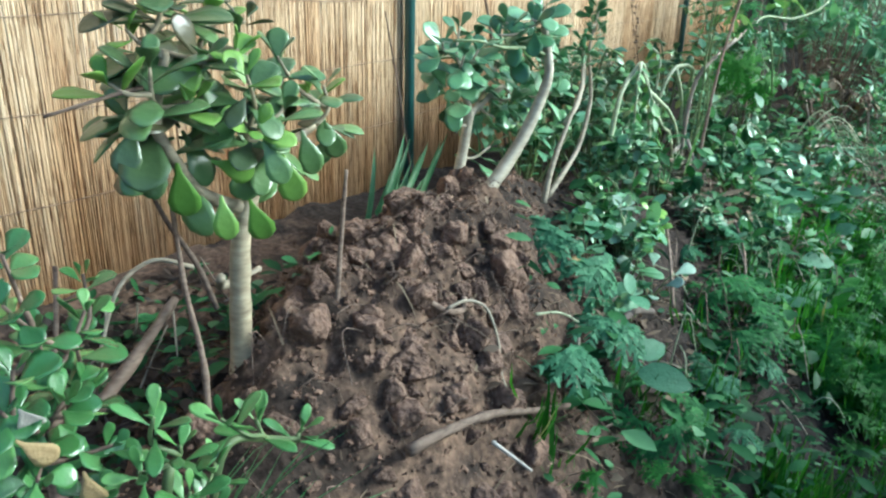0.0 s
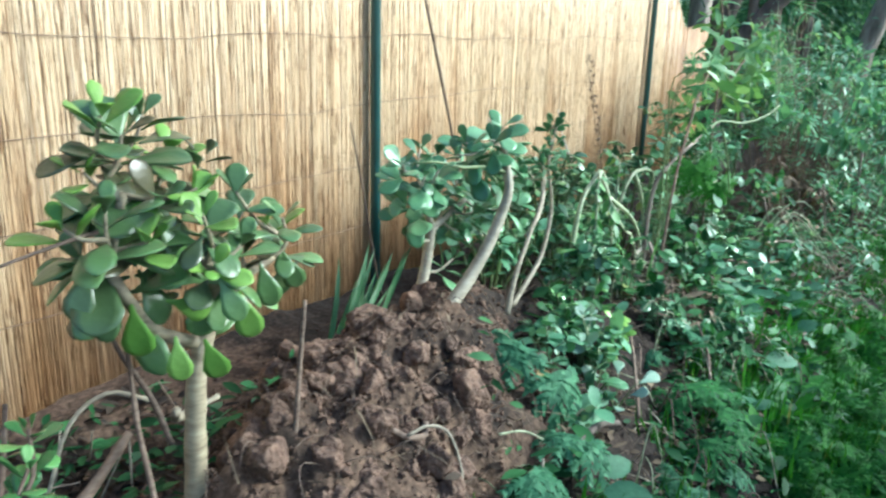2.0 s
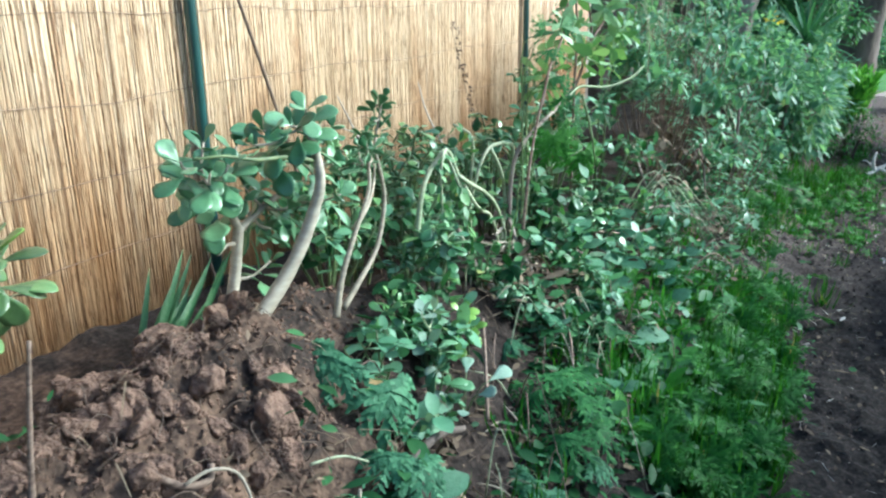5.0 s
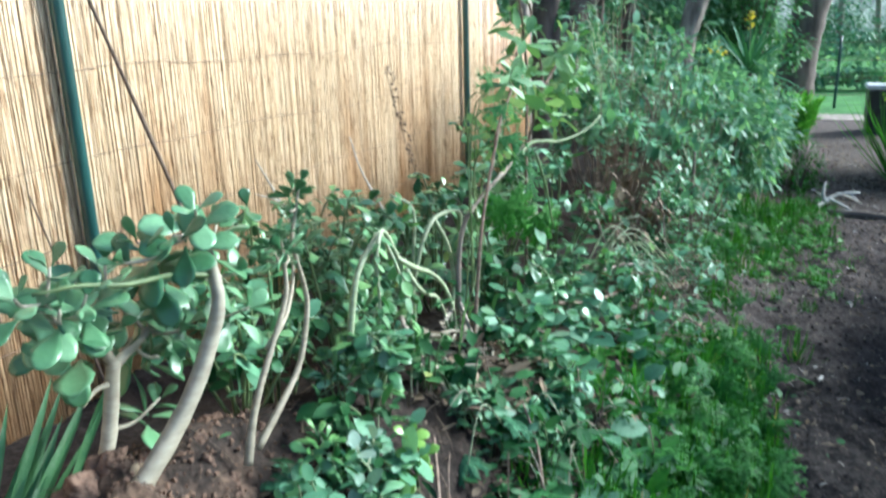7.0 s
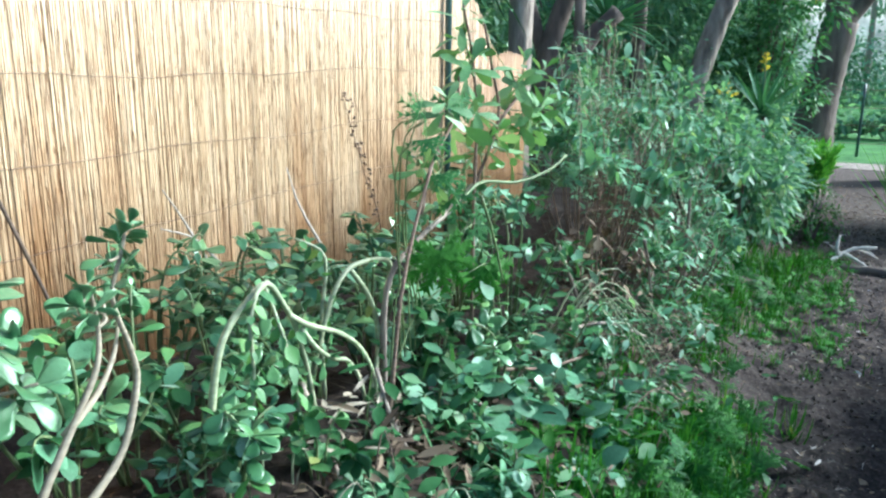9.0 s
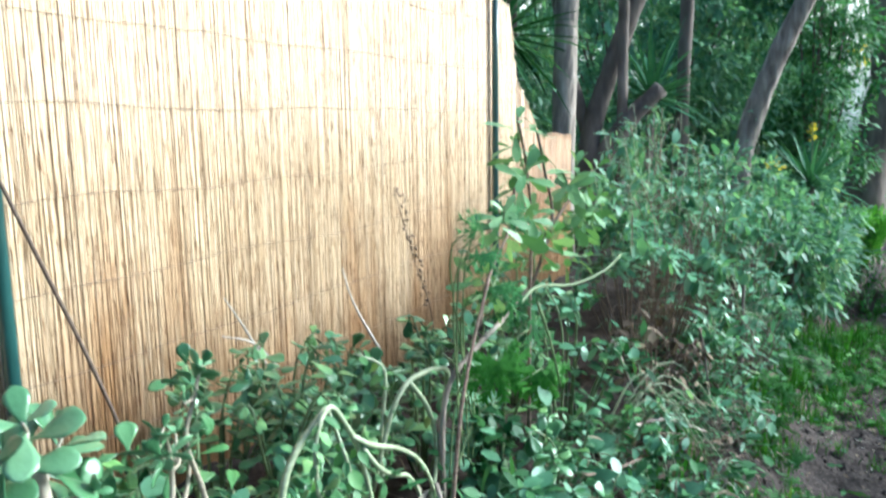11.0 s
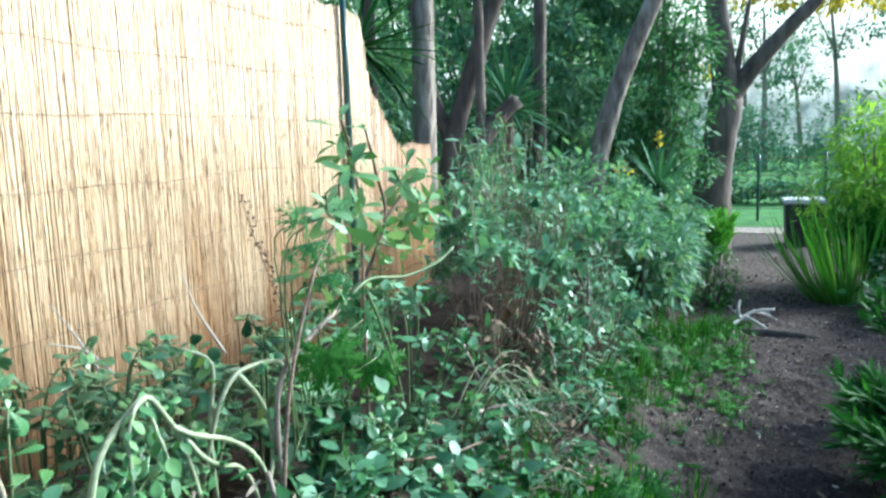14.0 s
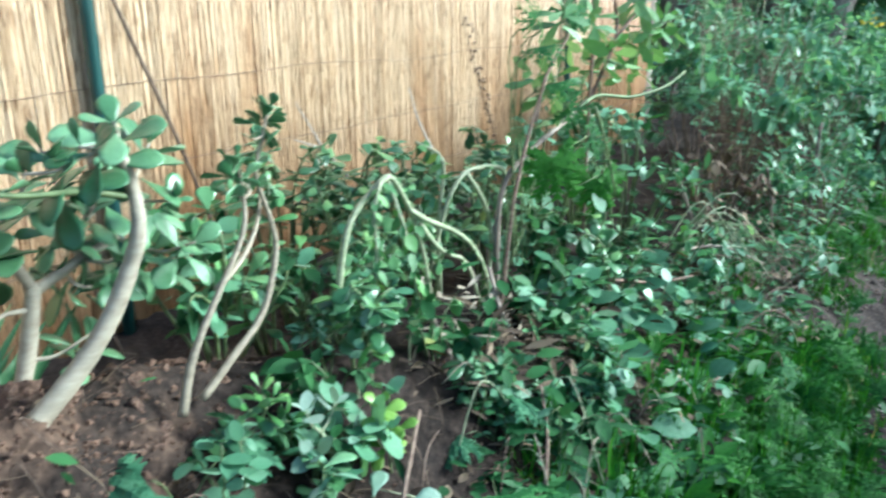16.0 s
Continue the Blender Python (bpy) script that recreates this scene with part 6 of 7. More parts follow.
joined("hollow_weeds", OVAL + LANCE, hollow, M_WEED, label="dark green weeds along the fence behind the jade trunk", category="weeds")
# weeds and grass in patches on the path
patch, patch_grass = [], []
for cx, cy, sx, sy, n in ((4.7, -1.90, 0.55, 0.2, 170), (3.85, -1.72, 0.4, 0.16, 110), (4.3, -1.82, 0.4, 0.18, 100), (3.6, -2.05, 0.35, 0.10, 70), (5.6, -1.92, 0.5, 0.12, 180), (2.2, -1.66, 0.3, 0.07, 90), (6.8, -2.0, 0.6, 0.1, 120), (4.6, -2.10, 0.4, 0.1, 90), (5.6, -2.15, 0.4, 0.1, 50)):
    for i in range(int(n * 0.48)):
        x, y, a = rnd.gauss(cx, sx * 0.6), rnd.gauss(cy, sy * 0.6), rnd.uniform(0, 6.28)
        patch.append(aimed((x, y, ground_z(x, y) + rnd.uniform(0.0, 0.04)), (math.cos(a), math.sin(a), rnd.uniform(-0.1, 0.5)), (rnd.uniform(-0.6, 0.3), rnd.uniform(-0.6, 0.3), 1), rnd.uniform(0.035, 0.08)))
        for j in range(7):
            bx, by, c = rnd.gauss(x, 0.03), rnd.gauss(y, 0.03), rnd.uniform(0, 6.28)
            patch_grass.append(aimed((bx, by, ground_z(bx, by) - 0.005), (math.cos(c) * 0.8, math.sin(c) * 0.8, 1), (math.cos(c), math.sin(c), 0.3), rnd.uniform(0.03, 0.10), 1.8))
joined("path_weeds", LOBED + OVAL, patch, M_BROADLEAF, label="low green weeds in patches along the path edge", category="weeds")
joined("path_grass", BLADE, patch_grass, M_GRASS, label="short grass in patches along the path edge", category="grass")
chips, pale_chips, lumps = [], [], []
for i in range(7000):
    x, y = rnd.uniform(-0.5, 10.0), rnd.uniform(-3.4, -1.6)
    if x < 3.5 and rnd.random() < 0.35:
        continue
    s = rnd.uniform(0.003, 0.018) * (0.7 if x < 3 else 1.0)
    (pale_chips if rnd.random() < 0.2 else chips).append(pose(x, y, ground_z(x, y) + 0.003, rnd.uniform(-25, 25), rnd.uniform(-25, 25), rnd.uniform(0, 360)) @ Matrix.Diagonal((s, s * 0.4, s * 0.3, 1)))
for i in range(6500):
    x, y = rnd.uniform(-0.4, 7.5), rnd.uniform(-3.0, -1.1)
    if noise.noise((x * 2.1, y * 2.1, 15.0)) < -0.15:
        continue
    s = rnd.choice((0.004, 0.005, 0.006, 0.008, 0.010, 0.014))
    lumps.append(pose(x, y, ground_z(x, y) + s * 0.2, rnd.uniform(0, 360), rnd.uniform(0, 360), 0) @ Matrix.Diagonal((s, s * 0.8, s * 0.7, 1)))
path_leaves, path_twigs = [], []
for i in range(4600):
    x, y, a = rnd.uniform(0.6, 10.5), rnd.uniform(-3.2, -1.65), rnd.uniform(0, 6.28)
    if noise.noise((x * 1.3, y * 1.3, 31.0)) < -0.1 and rnd.random() < 0.7:
        continue
    (path_twigs if rnd.random() < 0.3 else path_leaves).append(aimed((x, y, ground_z(x, y) + rnd.uniform(0.004, 0.018)), (math.cos(a), math.sin(a), rnd.uniform(-0.1, 0.25)), (rnd.uniform(-0.9, 0.9), rnd.uniform(-0.9, 0.9), 1), rnd.choice((0.012, 0.018, 0.025, 0.036, 0.05)) * rnd.uniform(0.8, 1.2)))
joined("path_leaf_litter", OVAL + LANCE, path_leaves, M_LITTER, label="curled dead leaves scattered over the path", category="leaf litter")
joined("path_straw", LANCE[:2] + BLADE, path_twigs, M_DRIFT, label="pale dry leaf strips and straw on the path", category="leaf litter")
joined("path_crumbs", CRUMB, lumps, M_BLACKEARTH, label="crumbs and lumps of black earth on the path", category="soil", smooth=False)
joined("mulch_chips", CRUMB, chips, M_TWIG, label="brown wood chips and twig bits on the path", category="mulch", smooth=False)
joined("pale_chips", CRUMB, pale_chips, M_PALE, label="pale dry bits of wood on the path", category="mulch", smooth=False)


# ---- trees and bushes past the end of the fence ----
def crown(parent, clumps, shapes, mat, size, seed, hang=0.3, name="crown"):
    """Leaves in tufts: each clump a loose cloud of small dense sprays with gaps between them."""
    rnd = random.Random(seed)
    poses = []
    for (cx, cy, cz), (rx, ry, rz), n in clumps:
        tufts = max(6, n // 55)
        spread = 1.25 / tufts ** (1 / 3)
        for t in range(tufts):
            a, b = rnd.uniform(0, 6.28), math.acos(rnd.uniform(-1, 1))
            d = Vector((math.sin(b) * math.cos(a), math.sin(b) * math.sin(a), math.cos(b)))
            k = rnd.random() ** 0.4 * (1 + 0.4 * noise.noise(d * 1.7 + Vector((cx, cy, cz))))
            mid, r = d * k, spread * rnd.uniform(0.5, 1.15)
            for i in range(n // tufts):
                e = Vector((rnd.gauss(0, 1), rnd.gauss(0, 1), rnd.gauss(0, 0.8)))
                p = mid + e * (r * 0.42)
                at = (cx + p.x * rx, cy + p.y * ry, cz + p.z * rz)
                out = (d * 0.6 + e.normalized()).normalized()
                way = out + Vector((rnd.uniform(-0.5, 0.5), rnd.uniform(-0.5, 0.5), rnd.uniform(-0.6, 0.3) - hang))
                poses.append(aimed(at, way, out + Vector((rnd.uniform(-0.5, 0.5), rnd.uniform(-0.5, 0.5), 0.8)), size * rnd.uniform(0.6, 1.3)))
    return joined(name, shapes, poses, mat, parent)


def tree(label, trunk, r0, r1, limbs, clumps, seed, bark=None, size=0.09, shapes=None, mat=None):
    t = thing("tree", trunk[0], label, "tree")
    bark = bark or M_TRUNK
    part("trunk", Geo().tube(trunk, r0, r1, 12, 6, 0.06, seed), bark, t)
    for i, (pts, a, b) in enumerate(limbs):
        part("limb", Geo().tube(pts, a, b, 9, 5, 0.06, seed + 7 + i), bark, t)
    if clumps:
        crown(t, clumps, shapes or OVAL + LANCE, mat or M_TREELEAF, size, seed)
    return t


def spiky(name, label, at, stem_r, n, length, seed, mat_leaves, width=1.0, down=0.0):
    """A head of long stiff pointed leaves."""
    rnd = random.Random(seed)
    p = thing(name, at, label, "plant")
    z = ground_z(at[0], at[1])
    part("trunk", Geo().tube([(at[0], at[1], z - 0.05), (at[0] + 0.02, at[1], (z + at[2]) / 2), at], stem_r, stem_r * 0.8, 8, 4, 0.1, seed), M_DARKTRUNK, p)
    for i in range(n):
        a, e = i * 2.4, math.acos(1 - (1.25 + down) * (i + 0.5) / n)
        way = Vector((math.cos(a) * math.sin(e), math.sin(a) * math.sin(e), math.cos(e)))
        piece("leaf", rnd.choice(mat_leaves), p, aimed(at, way, Vector((-way.x * way.z, -way.y * way.z, 1)), length * rnd.uniform(0.75, 1.1), width))
    return p


SPIKE = [flat_leaf(0.075, 0.25, 0.05, ((0.0, 0.8), (0.3, 1.0), (0.7, 0.7), (1.0, 0.03))), flat_leaf(0.07, 0.25, 0.3, ((0.0, 0.8), (0.3, 1.0), (0.7, 0.7), (1.0, 0.03)))]
L_SPIKE, L_SPIKEDARK = meshes_of("leaf", SPIKE, M_FERN), meshes_of("leaf", SPIKE, M_WEED)
tree("straight grey-barked tree behind the end of the fence", [(5.0, 0.33, -0.1), (5.0, 0.33, 1.0), (5.0, 0.31, 2.3), (5.05, 0.3, 3.6)], 0.10, 0.088,
     [([(5.02, 0.3, 3.2), (5.2, 0.6, 3.9), (5.2, 0.9, 4.5)], 0.07, 0.03), ([(5.05, 0.3, 3.5), (5.0, -0.2, 4.2), (5.2, -0.5, 4.8)], 0.06, 0.03)],
     [((5.1, 0.4, 4.4), (1.0, 1.1, 0.6), 110), ((5.3, 0.9, 3.5), (0.7, 0.7, 0.5), 50), ((5.4, -0.4, 4.2), (0.7, 0.8, 0.5), 50)], 301)
tree("leaning forked tree with dark bark behind the fence", [(5.35, 0.22, -0.1), (5.45, 0.26, 0.9), (5.6, 0.14, 1.5), (5.65, -0.06, 2.1), (5.7, -0.30, 2.8), (5.9, -0.5, 3.8)], 0.10, 0.06,
     [([(5.47, 0.26, 0.95), (5.6, 0.5, 1.6), (5.7, 0.7, 2.4)], 0.06, 0.04), ([(5.40, 0.2, 0.70), (5.55, -0.05, 1.12), (5.68, -0.28, 1.38)], 0.09, 0.07)],
     [((5.9, -0.5, 4.0), (0.9, 0.9, 0.6), 80), ((6.2, -0.9, 3.4), (0.6, 0.6, 0.6), 60)], 311, M_DARKTRUNK)
tree("slender leaning tree with smooth grey bark", [(6.9, -0.68, -0.15), (7.0, -0.80, 0.85), (7.0, -1.02, 1.6), (7.0, -1.32, 2.3), (7.05, -1.55, 2.9), (7.1, -1.75, 3.9)], 0.115, 0.065,
     [([(7.05, -1.55, 2.9), (7.2, -1.2, 3.5), (7.3, -0.9, 4.2)], 0.06, 0.03)],
     [((7.2, -1.5, 4.3), (1.1, 1.1, 0.6), 110), ((7.4, -0.9, 3.7), (0.7, 0.7, 0.5), 50)], 321)
tree("thin grey tree in the shade", [(6.6, -0.28, -0.1), (6.6, -0.28, 1.2), (6.6, -0.30, 2.4), (6.65, -0.3, 3.8)], 0.07, 0.055, [], [((6.7, -0.3, 3.9), (0.9, 0.8, 0.6), 80)], 331, M_DARKTRUNK)
tree("dark forked tree beside the path", [(9.5, -1.86, -0.6), (9.5, -1.86, 0.2), (9.5, -1.92, 0.8), (9.5, -2.03, 1.45)], 0.24, 0.20,
     [([(9.5, -2.03, 1.4), (9.5, -1.96, 2.0), (9.5, -1.86, 2.9), (9.6, -1.8, 4.2)], 0.17, 0.10), ([(9.5, -2.03, 1.4), (9.5, -2.35, 1.85), (9.5, -2.75, 2.3), (9.5, -3.06, 2.65), (9.6, -3.3, 3.4)], 0.12, 0.06),
      ([(9.5, -2.1, 1.6), (9.5, -2.2, 2.2), (9.6, -2.3, 2.8)], 0.05, 0.02)],
     [((9.8, -1.7, 4.4), (1.3, 1.2, 0.7), 300)], 341, M_DARKTRUNK, 0.10)
# Unseen tree, added to keep sun off the left part of the fence.
tree("unseen leafy tree across the path, added to shade the fence", [(0.9, -4.4, -0.6), (0.95, -4.4, 1.0), (0.9, -4.35, 2.4)], 0.11, 0.07, [([(0.92, -4.36, 2.2), (1.5, -4.2, 2.9), (1.9, -4.1, 3.4)], 0.05, 0.02), ([(0.9, -4.35, 2.3), (0.3, -4.2, 3.0), (-0.1, -4.1, 3.5)], 0.05, 0.02)],
     [((0.9, -4.2, 3.4), (1.1, 0.8, 0.75), 1500), ((0.1, -4.1, 3.5), (0.8, 0.7, 0.6), 900)], 361, None, 0.12)
# Sunlight on these leaves is put in as a golden leaf colour.
tree("tree above the path with leaves coloured gold for sunlight", [(12.5, -5.6, -0.6), (12.5, -5.5, 1.2), (12.4, -5.2, 3.0)], 0.12, 0.06, [([(12.4, -5.2, 2.9), (12.4, -4.2, 3.3), (12.4, -3.0, 3.2)], 0.04, 0.012), ([(12.4, -3.2, 3.25), (12.4, -2.4, 3.0), (12.4, -1.8, 2.3)], 0.015, 0.006)],
     [((12.4, -2.55, 3.15), (0.45, 0.5, 0.28), 420), ((12.4, -3.9, 3.0), (0.5, 0.6, 0.3), 460), ((12.4, -1.75, 2.1), (0.25, 0.25, 0.3), 90), ((12.4, -4.8, 3.3), (0.6, 0.6, 0.4), 260), ((12.4, -3.3, 3.3), (0.5, 0.5, 0.25), 260)], 351, M_DARKTRUNK, 0.11, None, M_GOLD)


def thicket(label, clumps, size, mat, seed, shapes=None, base=None):
    c = clumps[0][0]
    b = base or (c[0], c[1], ground_z(c[0], c[1]))
    t = thing("bush", b, label, "bush")
    rnd = random.Random(seed)
    for (cx, cy, cz), (rx, ry, rz), n in clumps:
        for i in range(3):
            end = (cx + rnd.uniform(-0.6, 0.6) * rx, cy + rnd.uniform(-0.6, 0.6) * ry, cz + rnd.uniform(0, 0.6) * rz)
            part("stem", Geo().tube([(b[0] + rnd.uniform(-0.1, 0.1), b[1] + rnd.uniform(-0.1, 0.1), b[2] - 0.03), ((b[0] + end[0]) / 2, (b[1] + end[1]) / 2, (b[2] + end[2]) / 2 + 0.1), end], 0.02, 0.008, 6, 4, 0.1, i), M_DARKTRUNK, t)
    crown(t, clumps, shapes or OVAL, mat, size, seed, 0.2, "foliage")
    return t


thicket("dark evergreen bushes in the shade behind the trunks", [((7.6, 0.4, 1.3), (0.8, 1.3, 1.6), 6500), ((8.2, -0.5, 2.6), (0.7, 1.0, 1.2), 3200), ((7.9, 1.2, 3.2), (0.9, 1.1, 1.3), 2600), ((8.6, -0.6, 0.8), (0.6, 1.0, 1.0), 5000)], 0.105, M_TREELEAF, 401, SPRIG)
# Pale grey-green leaf colour stands in for haze over these trees.
thicket("tall trees closing the view behind the garden, leaves paled for haze", [((13.0, 3.2, 1.8), (0.7, 2.4, 2.6), 1900), ((13.0, 0.4, 1.8), (0.7, 1.5, 2.6), 1700), ((12.2, 3.0, 4.4), (0.9, 2.6, 1.6), 1000)], 0.34, M_GREY, 408)
thicket("dense dark hedge closing the view behind the trees", [((10.6, 2.6, 0.9), (0.7, 2.0, 1.6), 4200), ((10.4, 0.4, 0.9), (0.7, 1.6, 1.6), 3600), ((10.6, -0.9, 1.0), (0.6, 0.7, 1.4), 2000)], 0.13, M_TREELEAF, 407, SPRIG)
thicket("tall dark green bush beside the leaning tree", [((8.0, -1.35, 0.9), (0.5, 0.55, 1.1), 3800), ((8.3, -1.45, 2.0), (0.5, 0.55, 0.8), 2600), ((8.4, -1.1, 3.0), (0.6, 0.7, 0.8), 1500)], 0.085, M_WOODLEAF, 402, SPRIG)
thicket("dark shrub behind the fence end", [((4.9, 0.9, 0.9), (0.6, 0.5, 1.0), 2400), ((5.9, 1.4, 1.8), (0.8, 0.8, 1.1), 3200), ((4.3, 1.6, 2.4), (0.9, 0.7, 0.6), 900), ((6.4, 0.7, 0.6), (0.6, 0.8, 0.9), 2400)], 0.095, M_TREELEAF, 403, SPRIG)
thicket("leafy green bush along the path edge", [((5.2, -1.40, 0.15), (0.6, 0.34, 0.60), 2400), ((5.9, -1.52, 0.0), (0.6, 0.34, 0.5), 2000), ((6.7, -1.62, -0.1), (0.6, 0.34, 0.42), 1500), ((5.5, -0.9, 0.3), (0.7, 0.5, 0.7), 2000)], 0.075, M_TREELEAF, 404, LANCE + OVAL)
thicket("low bright weeds beside the path", [((6.6, -1.95, -0.42), (0.8, 0.25, 0.2), 500), ((8.2, -2.0, -0.4), (0.8, 0.3, 0.25), 500)], 0.05, M_LUSH, 405, LANCE)
thicket("hanging dark foliage over the fence end", [((3.9, 1.3, 2.4), (0.8, 0.5, 0.7), 1300), ((2.9, 1.5, 2.5), (1.0, 0.5, 0.6), 1300), ((1.9, 1.7, 2.7), (1.0, 0.5, 0.5), 1100)], 0.13, M_TREELEAF, 406, LANCE, (3.9, 1.6, 0.0))
spiky("yucca", "spiky green yucca head between the trunks", (6.1, -0.10, 1.30), 0.05, 56, 0.72, 411, L_SPIKE)
spiky("yucca", "spiky yucca beside the path with yellow tips", (6.9, -1.40, 0.50), 0.05, 54, 0.62, 412, L_SPIKE)
spiky("dracaena", "dark dracaena with long hanging pointed leaves", (4.45, 0.65, 1.75), 0.05, 60, 0.75, 413, L_SPIKEDARK, 0.9, 0.45)
spiky("dracaena", "tall dark dracaena with hanging pointed leaves", (4.9, 0.75, 2.7), 0.06, 70, 0.85, 414, L_SPIKEDARK, 0.9, 0.5)
spiky("dracaena", "tall dark dracaena with hanging pointed leaves", (5.5, 0.0, 2.75), 0.05, 70, 0.85, 415, L_SPIKEDARK, 0.9, 0.5)
yellow = thing("yellow_flowers", (5.6, -1.2, 0.75), "small yellow flowers on the bush", "flower")
rnd = random.Random(420)
for i in range(12):
    piece("petal", meshes_of("petal", OVAL[:1], M_GOLD)[0] if i == 0 else bpy.data.meshes["petal"], yellow, aimed((5.6 + rnd.uniform(-0.06, 0.06), -1.2 + rnd.uniform(-0.06, 0.06), 0.75 + rnd.uniform(-0.05, 0.05)), (rnd.uniform(-1, 1), rnd.uniform(-1, 1), 0.4), (-1, -0.3, 0.4), 0.05))

spire = thing("flower_spike", (6.9, -1.40, 0.5), "upright yellow flower spike of the yucca", "flower")
part("stalk", Geo().tube([(6.9, -1.40, 0.5), (6.9, -1.40, 0.85), (6.9, -1.39, 1.08)], 0.008, 0.004, 6, 3), M_GREENSTEM, spire)
rnd = random.Random(421)
joined("blossom", OVAL[:2], [aimed((6.9 + rnd.uniform(-0.02, 0.02), -1.395 + rnd.uniform(-0.02, 0.02), 0.90 + 0.17 * rnd.random()), (rnd.uniform(-1, 1), rnd.uniform(-1, 1), 0.5), (-1, 0, 0.5), rnd.uniform(0.03, 0.05)) for _ in range(24)], M_GOLD, spire)
feather_clump_spots = ((8.3, -1.95, -0.58), (7.6, -1.85, -0.57))

# ---- the far side of the path ----
def feather_clump(label, at, n, length, seed, mat, reach=0.5):
    rnd = random.Random(seed)
    p = thing("feathery_shrub", at, label, "shrub")
    poses = []
    for i in range(n):
        a = rnd.uniform(0, 6.28)
        k = rnd.random()
        top = Vector(at) + Vector((math.cos(a) * reach * k, math.sin(a) * reach * k, length * rnd.uniform(0.6, 1.0)))
        line = [Vector(at), Vector(at).lerp(top, 0.6) + Vector((0, 0, 0.08)), top]
        if i < 26:
            part("stem", Geo().tube(line, 0.005, 0.002, 5, 4), M_GREENSTEM, p)
        pts = curve_points(line, 8)
        for j in range(4, len(pts) - 1):
            d = (pts[j + 1] - pts[j]).normalized()
            for s in range(3):
                way = d * 1.2 + Vector((rnd.uniform(-1, 1), rnd.uniform(-1, 1), rnd.uniform(-0.4, 0.6)))
                poses.append(aimed(pts[j], way, (rnd.uniform(-1, 1), rnd.uniform(-1, 1), 1), rnd.uniform(0.06, 0.14), 0.7))
    joined("foliage", LANCE, poses, mat, p)
    return p


for spot in feather_clump_spots:
    feather_clump("small bright green feathery shrub beside the trees", spot, 40, 0.75, 520, M_FRESH, 0.25)
L_REEDY = meshes_of("leaf", [flat_leaf(0.026, 0.2, 0.10, ((0.0, 0.8), (0.3, 1.0), (0.7, 0.8), (1.0, 0.03))), flat_leaf(0.024, 0.2, 0.30, ((0.0, 0.8), (0.3, 1.0), (0.7, 0.8), (1.0, 0.03)))], M_FRESH)
blades = thing("blade_clump", (7.0, -3.02, -0.57), "tall clump of long fresh green blades beside the path", "plant")
rnd = random.Random(501)
for i in range(130):
    a, k = rnd.uniform(0, 6.28), rnd.random() ** 0.7
    at = Vector((7.0 + math.cos(a) * 0.22 * k, -3.02 + math.sin(a) * 0.22 * k, ground_z(7.0, -3.02) - 0.02))
    piece("leaf", rnd.choice(L_REEDY), blades, aimed(at, (math.cos(a) * 0.9 * k - 0.1, math.sin(a) * 0.9 * k + 0.25, 1), (math.cos(a), math.sin(a), 0.3), rnd.uniform(0.55, 1.1)))
feather_clump("bright green feathery shrub behind the tall blades", (7.6, -3.45, -0.57), 110, 0.9, 501, M_FRESH, 0.45)
thicket("low dark hedge along the edge of the lawn", [((18.0, -1.5, -0.30), (0.5, 1.6, 0.42), 1100), ((18.0, -4.0, -0.28), (0.5, 1.6, 0.44), 1100), ((18.0, -6.6, -0.30), (0.5, 1.6, 0.42), 900)], 0.16, M_TREELEAF, 509)
feather_clump("feathery green shrub close to the path", (2.85, -2.82, -0.55), 90, 0.42, 502, M_LUSH, 0.36)
feather_clump("feathery green shrub close to the path", (2.35, -2.76, -0.55), 90, 0.40, 505, M_LUSH, 0.34)
feather_clump("feathery green shrub close to the path", (3.7, -3.15, -0.55), 60, 0.75, 503, M_LUSH, 0.42)
thicket("low dark green bush beside the tall blades", [((6.9, -3.55, -0.25), (0.55, 0.32, 0.36), 1300), ((6.1, -3.5, -0.35), (0.45, 0.28, 0.26), 800)], 0.075, M_WEED, 506)
thicket("rounded golden-green shrub beyond the path", [((7.9, -3.48, 0.40), (0.6, 0.62, 0.95), 4600), ((8.4, -3.9, 0.6), (0.8, 0.6, 0.9), 3000)], 0.10, M_BRIGHT, 504, LANCE)
# Hedge out of view, added to block light from the path and lower bank.
thicket("unseen dark hedge across the path, added to shade the lower bank", [((4.8, -3.9, 0.0), (0.9, 0.5, 0.6), 1200), ((6.2, -4.1, 0.2), (0.9, 0.5, 0.8), 1200), ((2.6, -3.8, 0.3), (0.9, 0.5, 1.0), 1900), ((0.6, -3.8, 0.5), (1.0, 0.5, 1.25), 2800), ((-1.4, -3.8, 0.5), (1.0, 0.5, 1.25), 2800), ((1.6, -3.8, 0.5), (0.9, 0.5, 1.2), 2400)], 0.09, M_WEED, 505)
sticks = thing("driftwood", (5.8, -2.28, -0.57), "bleached forked dead branch lying on the path", "branch")
z0 = -0.57
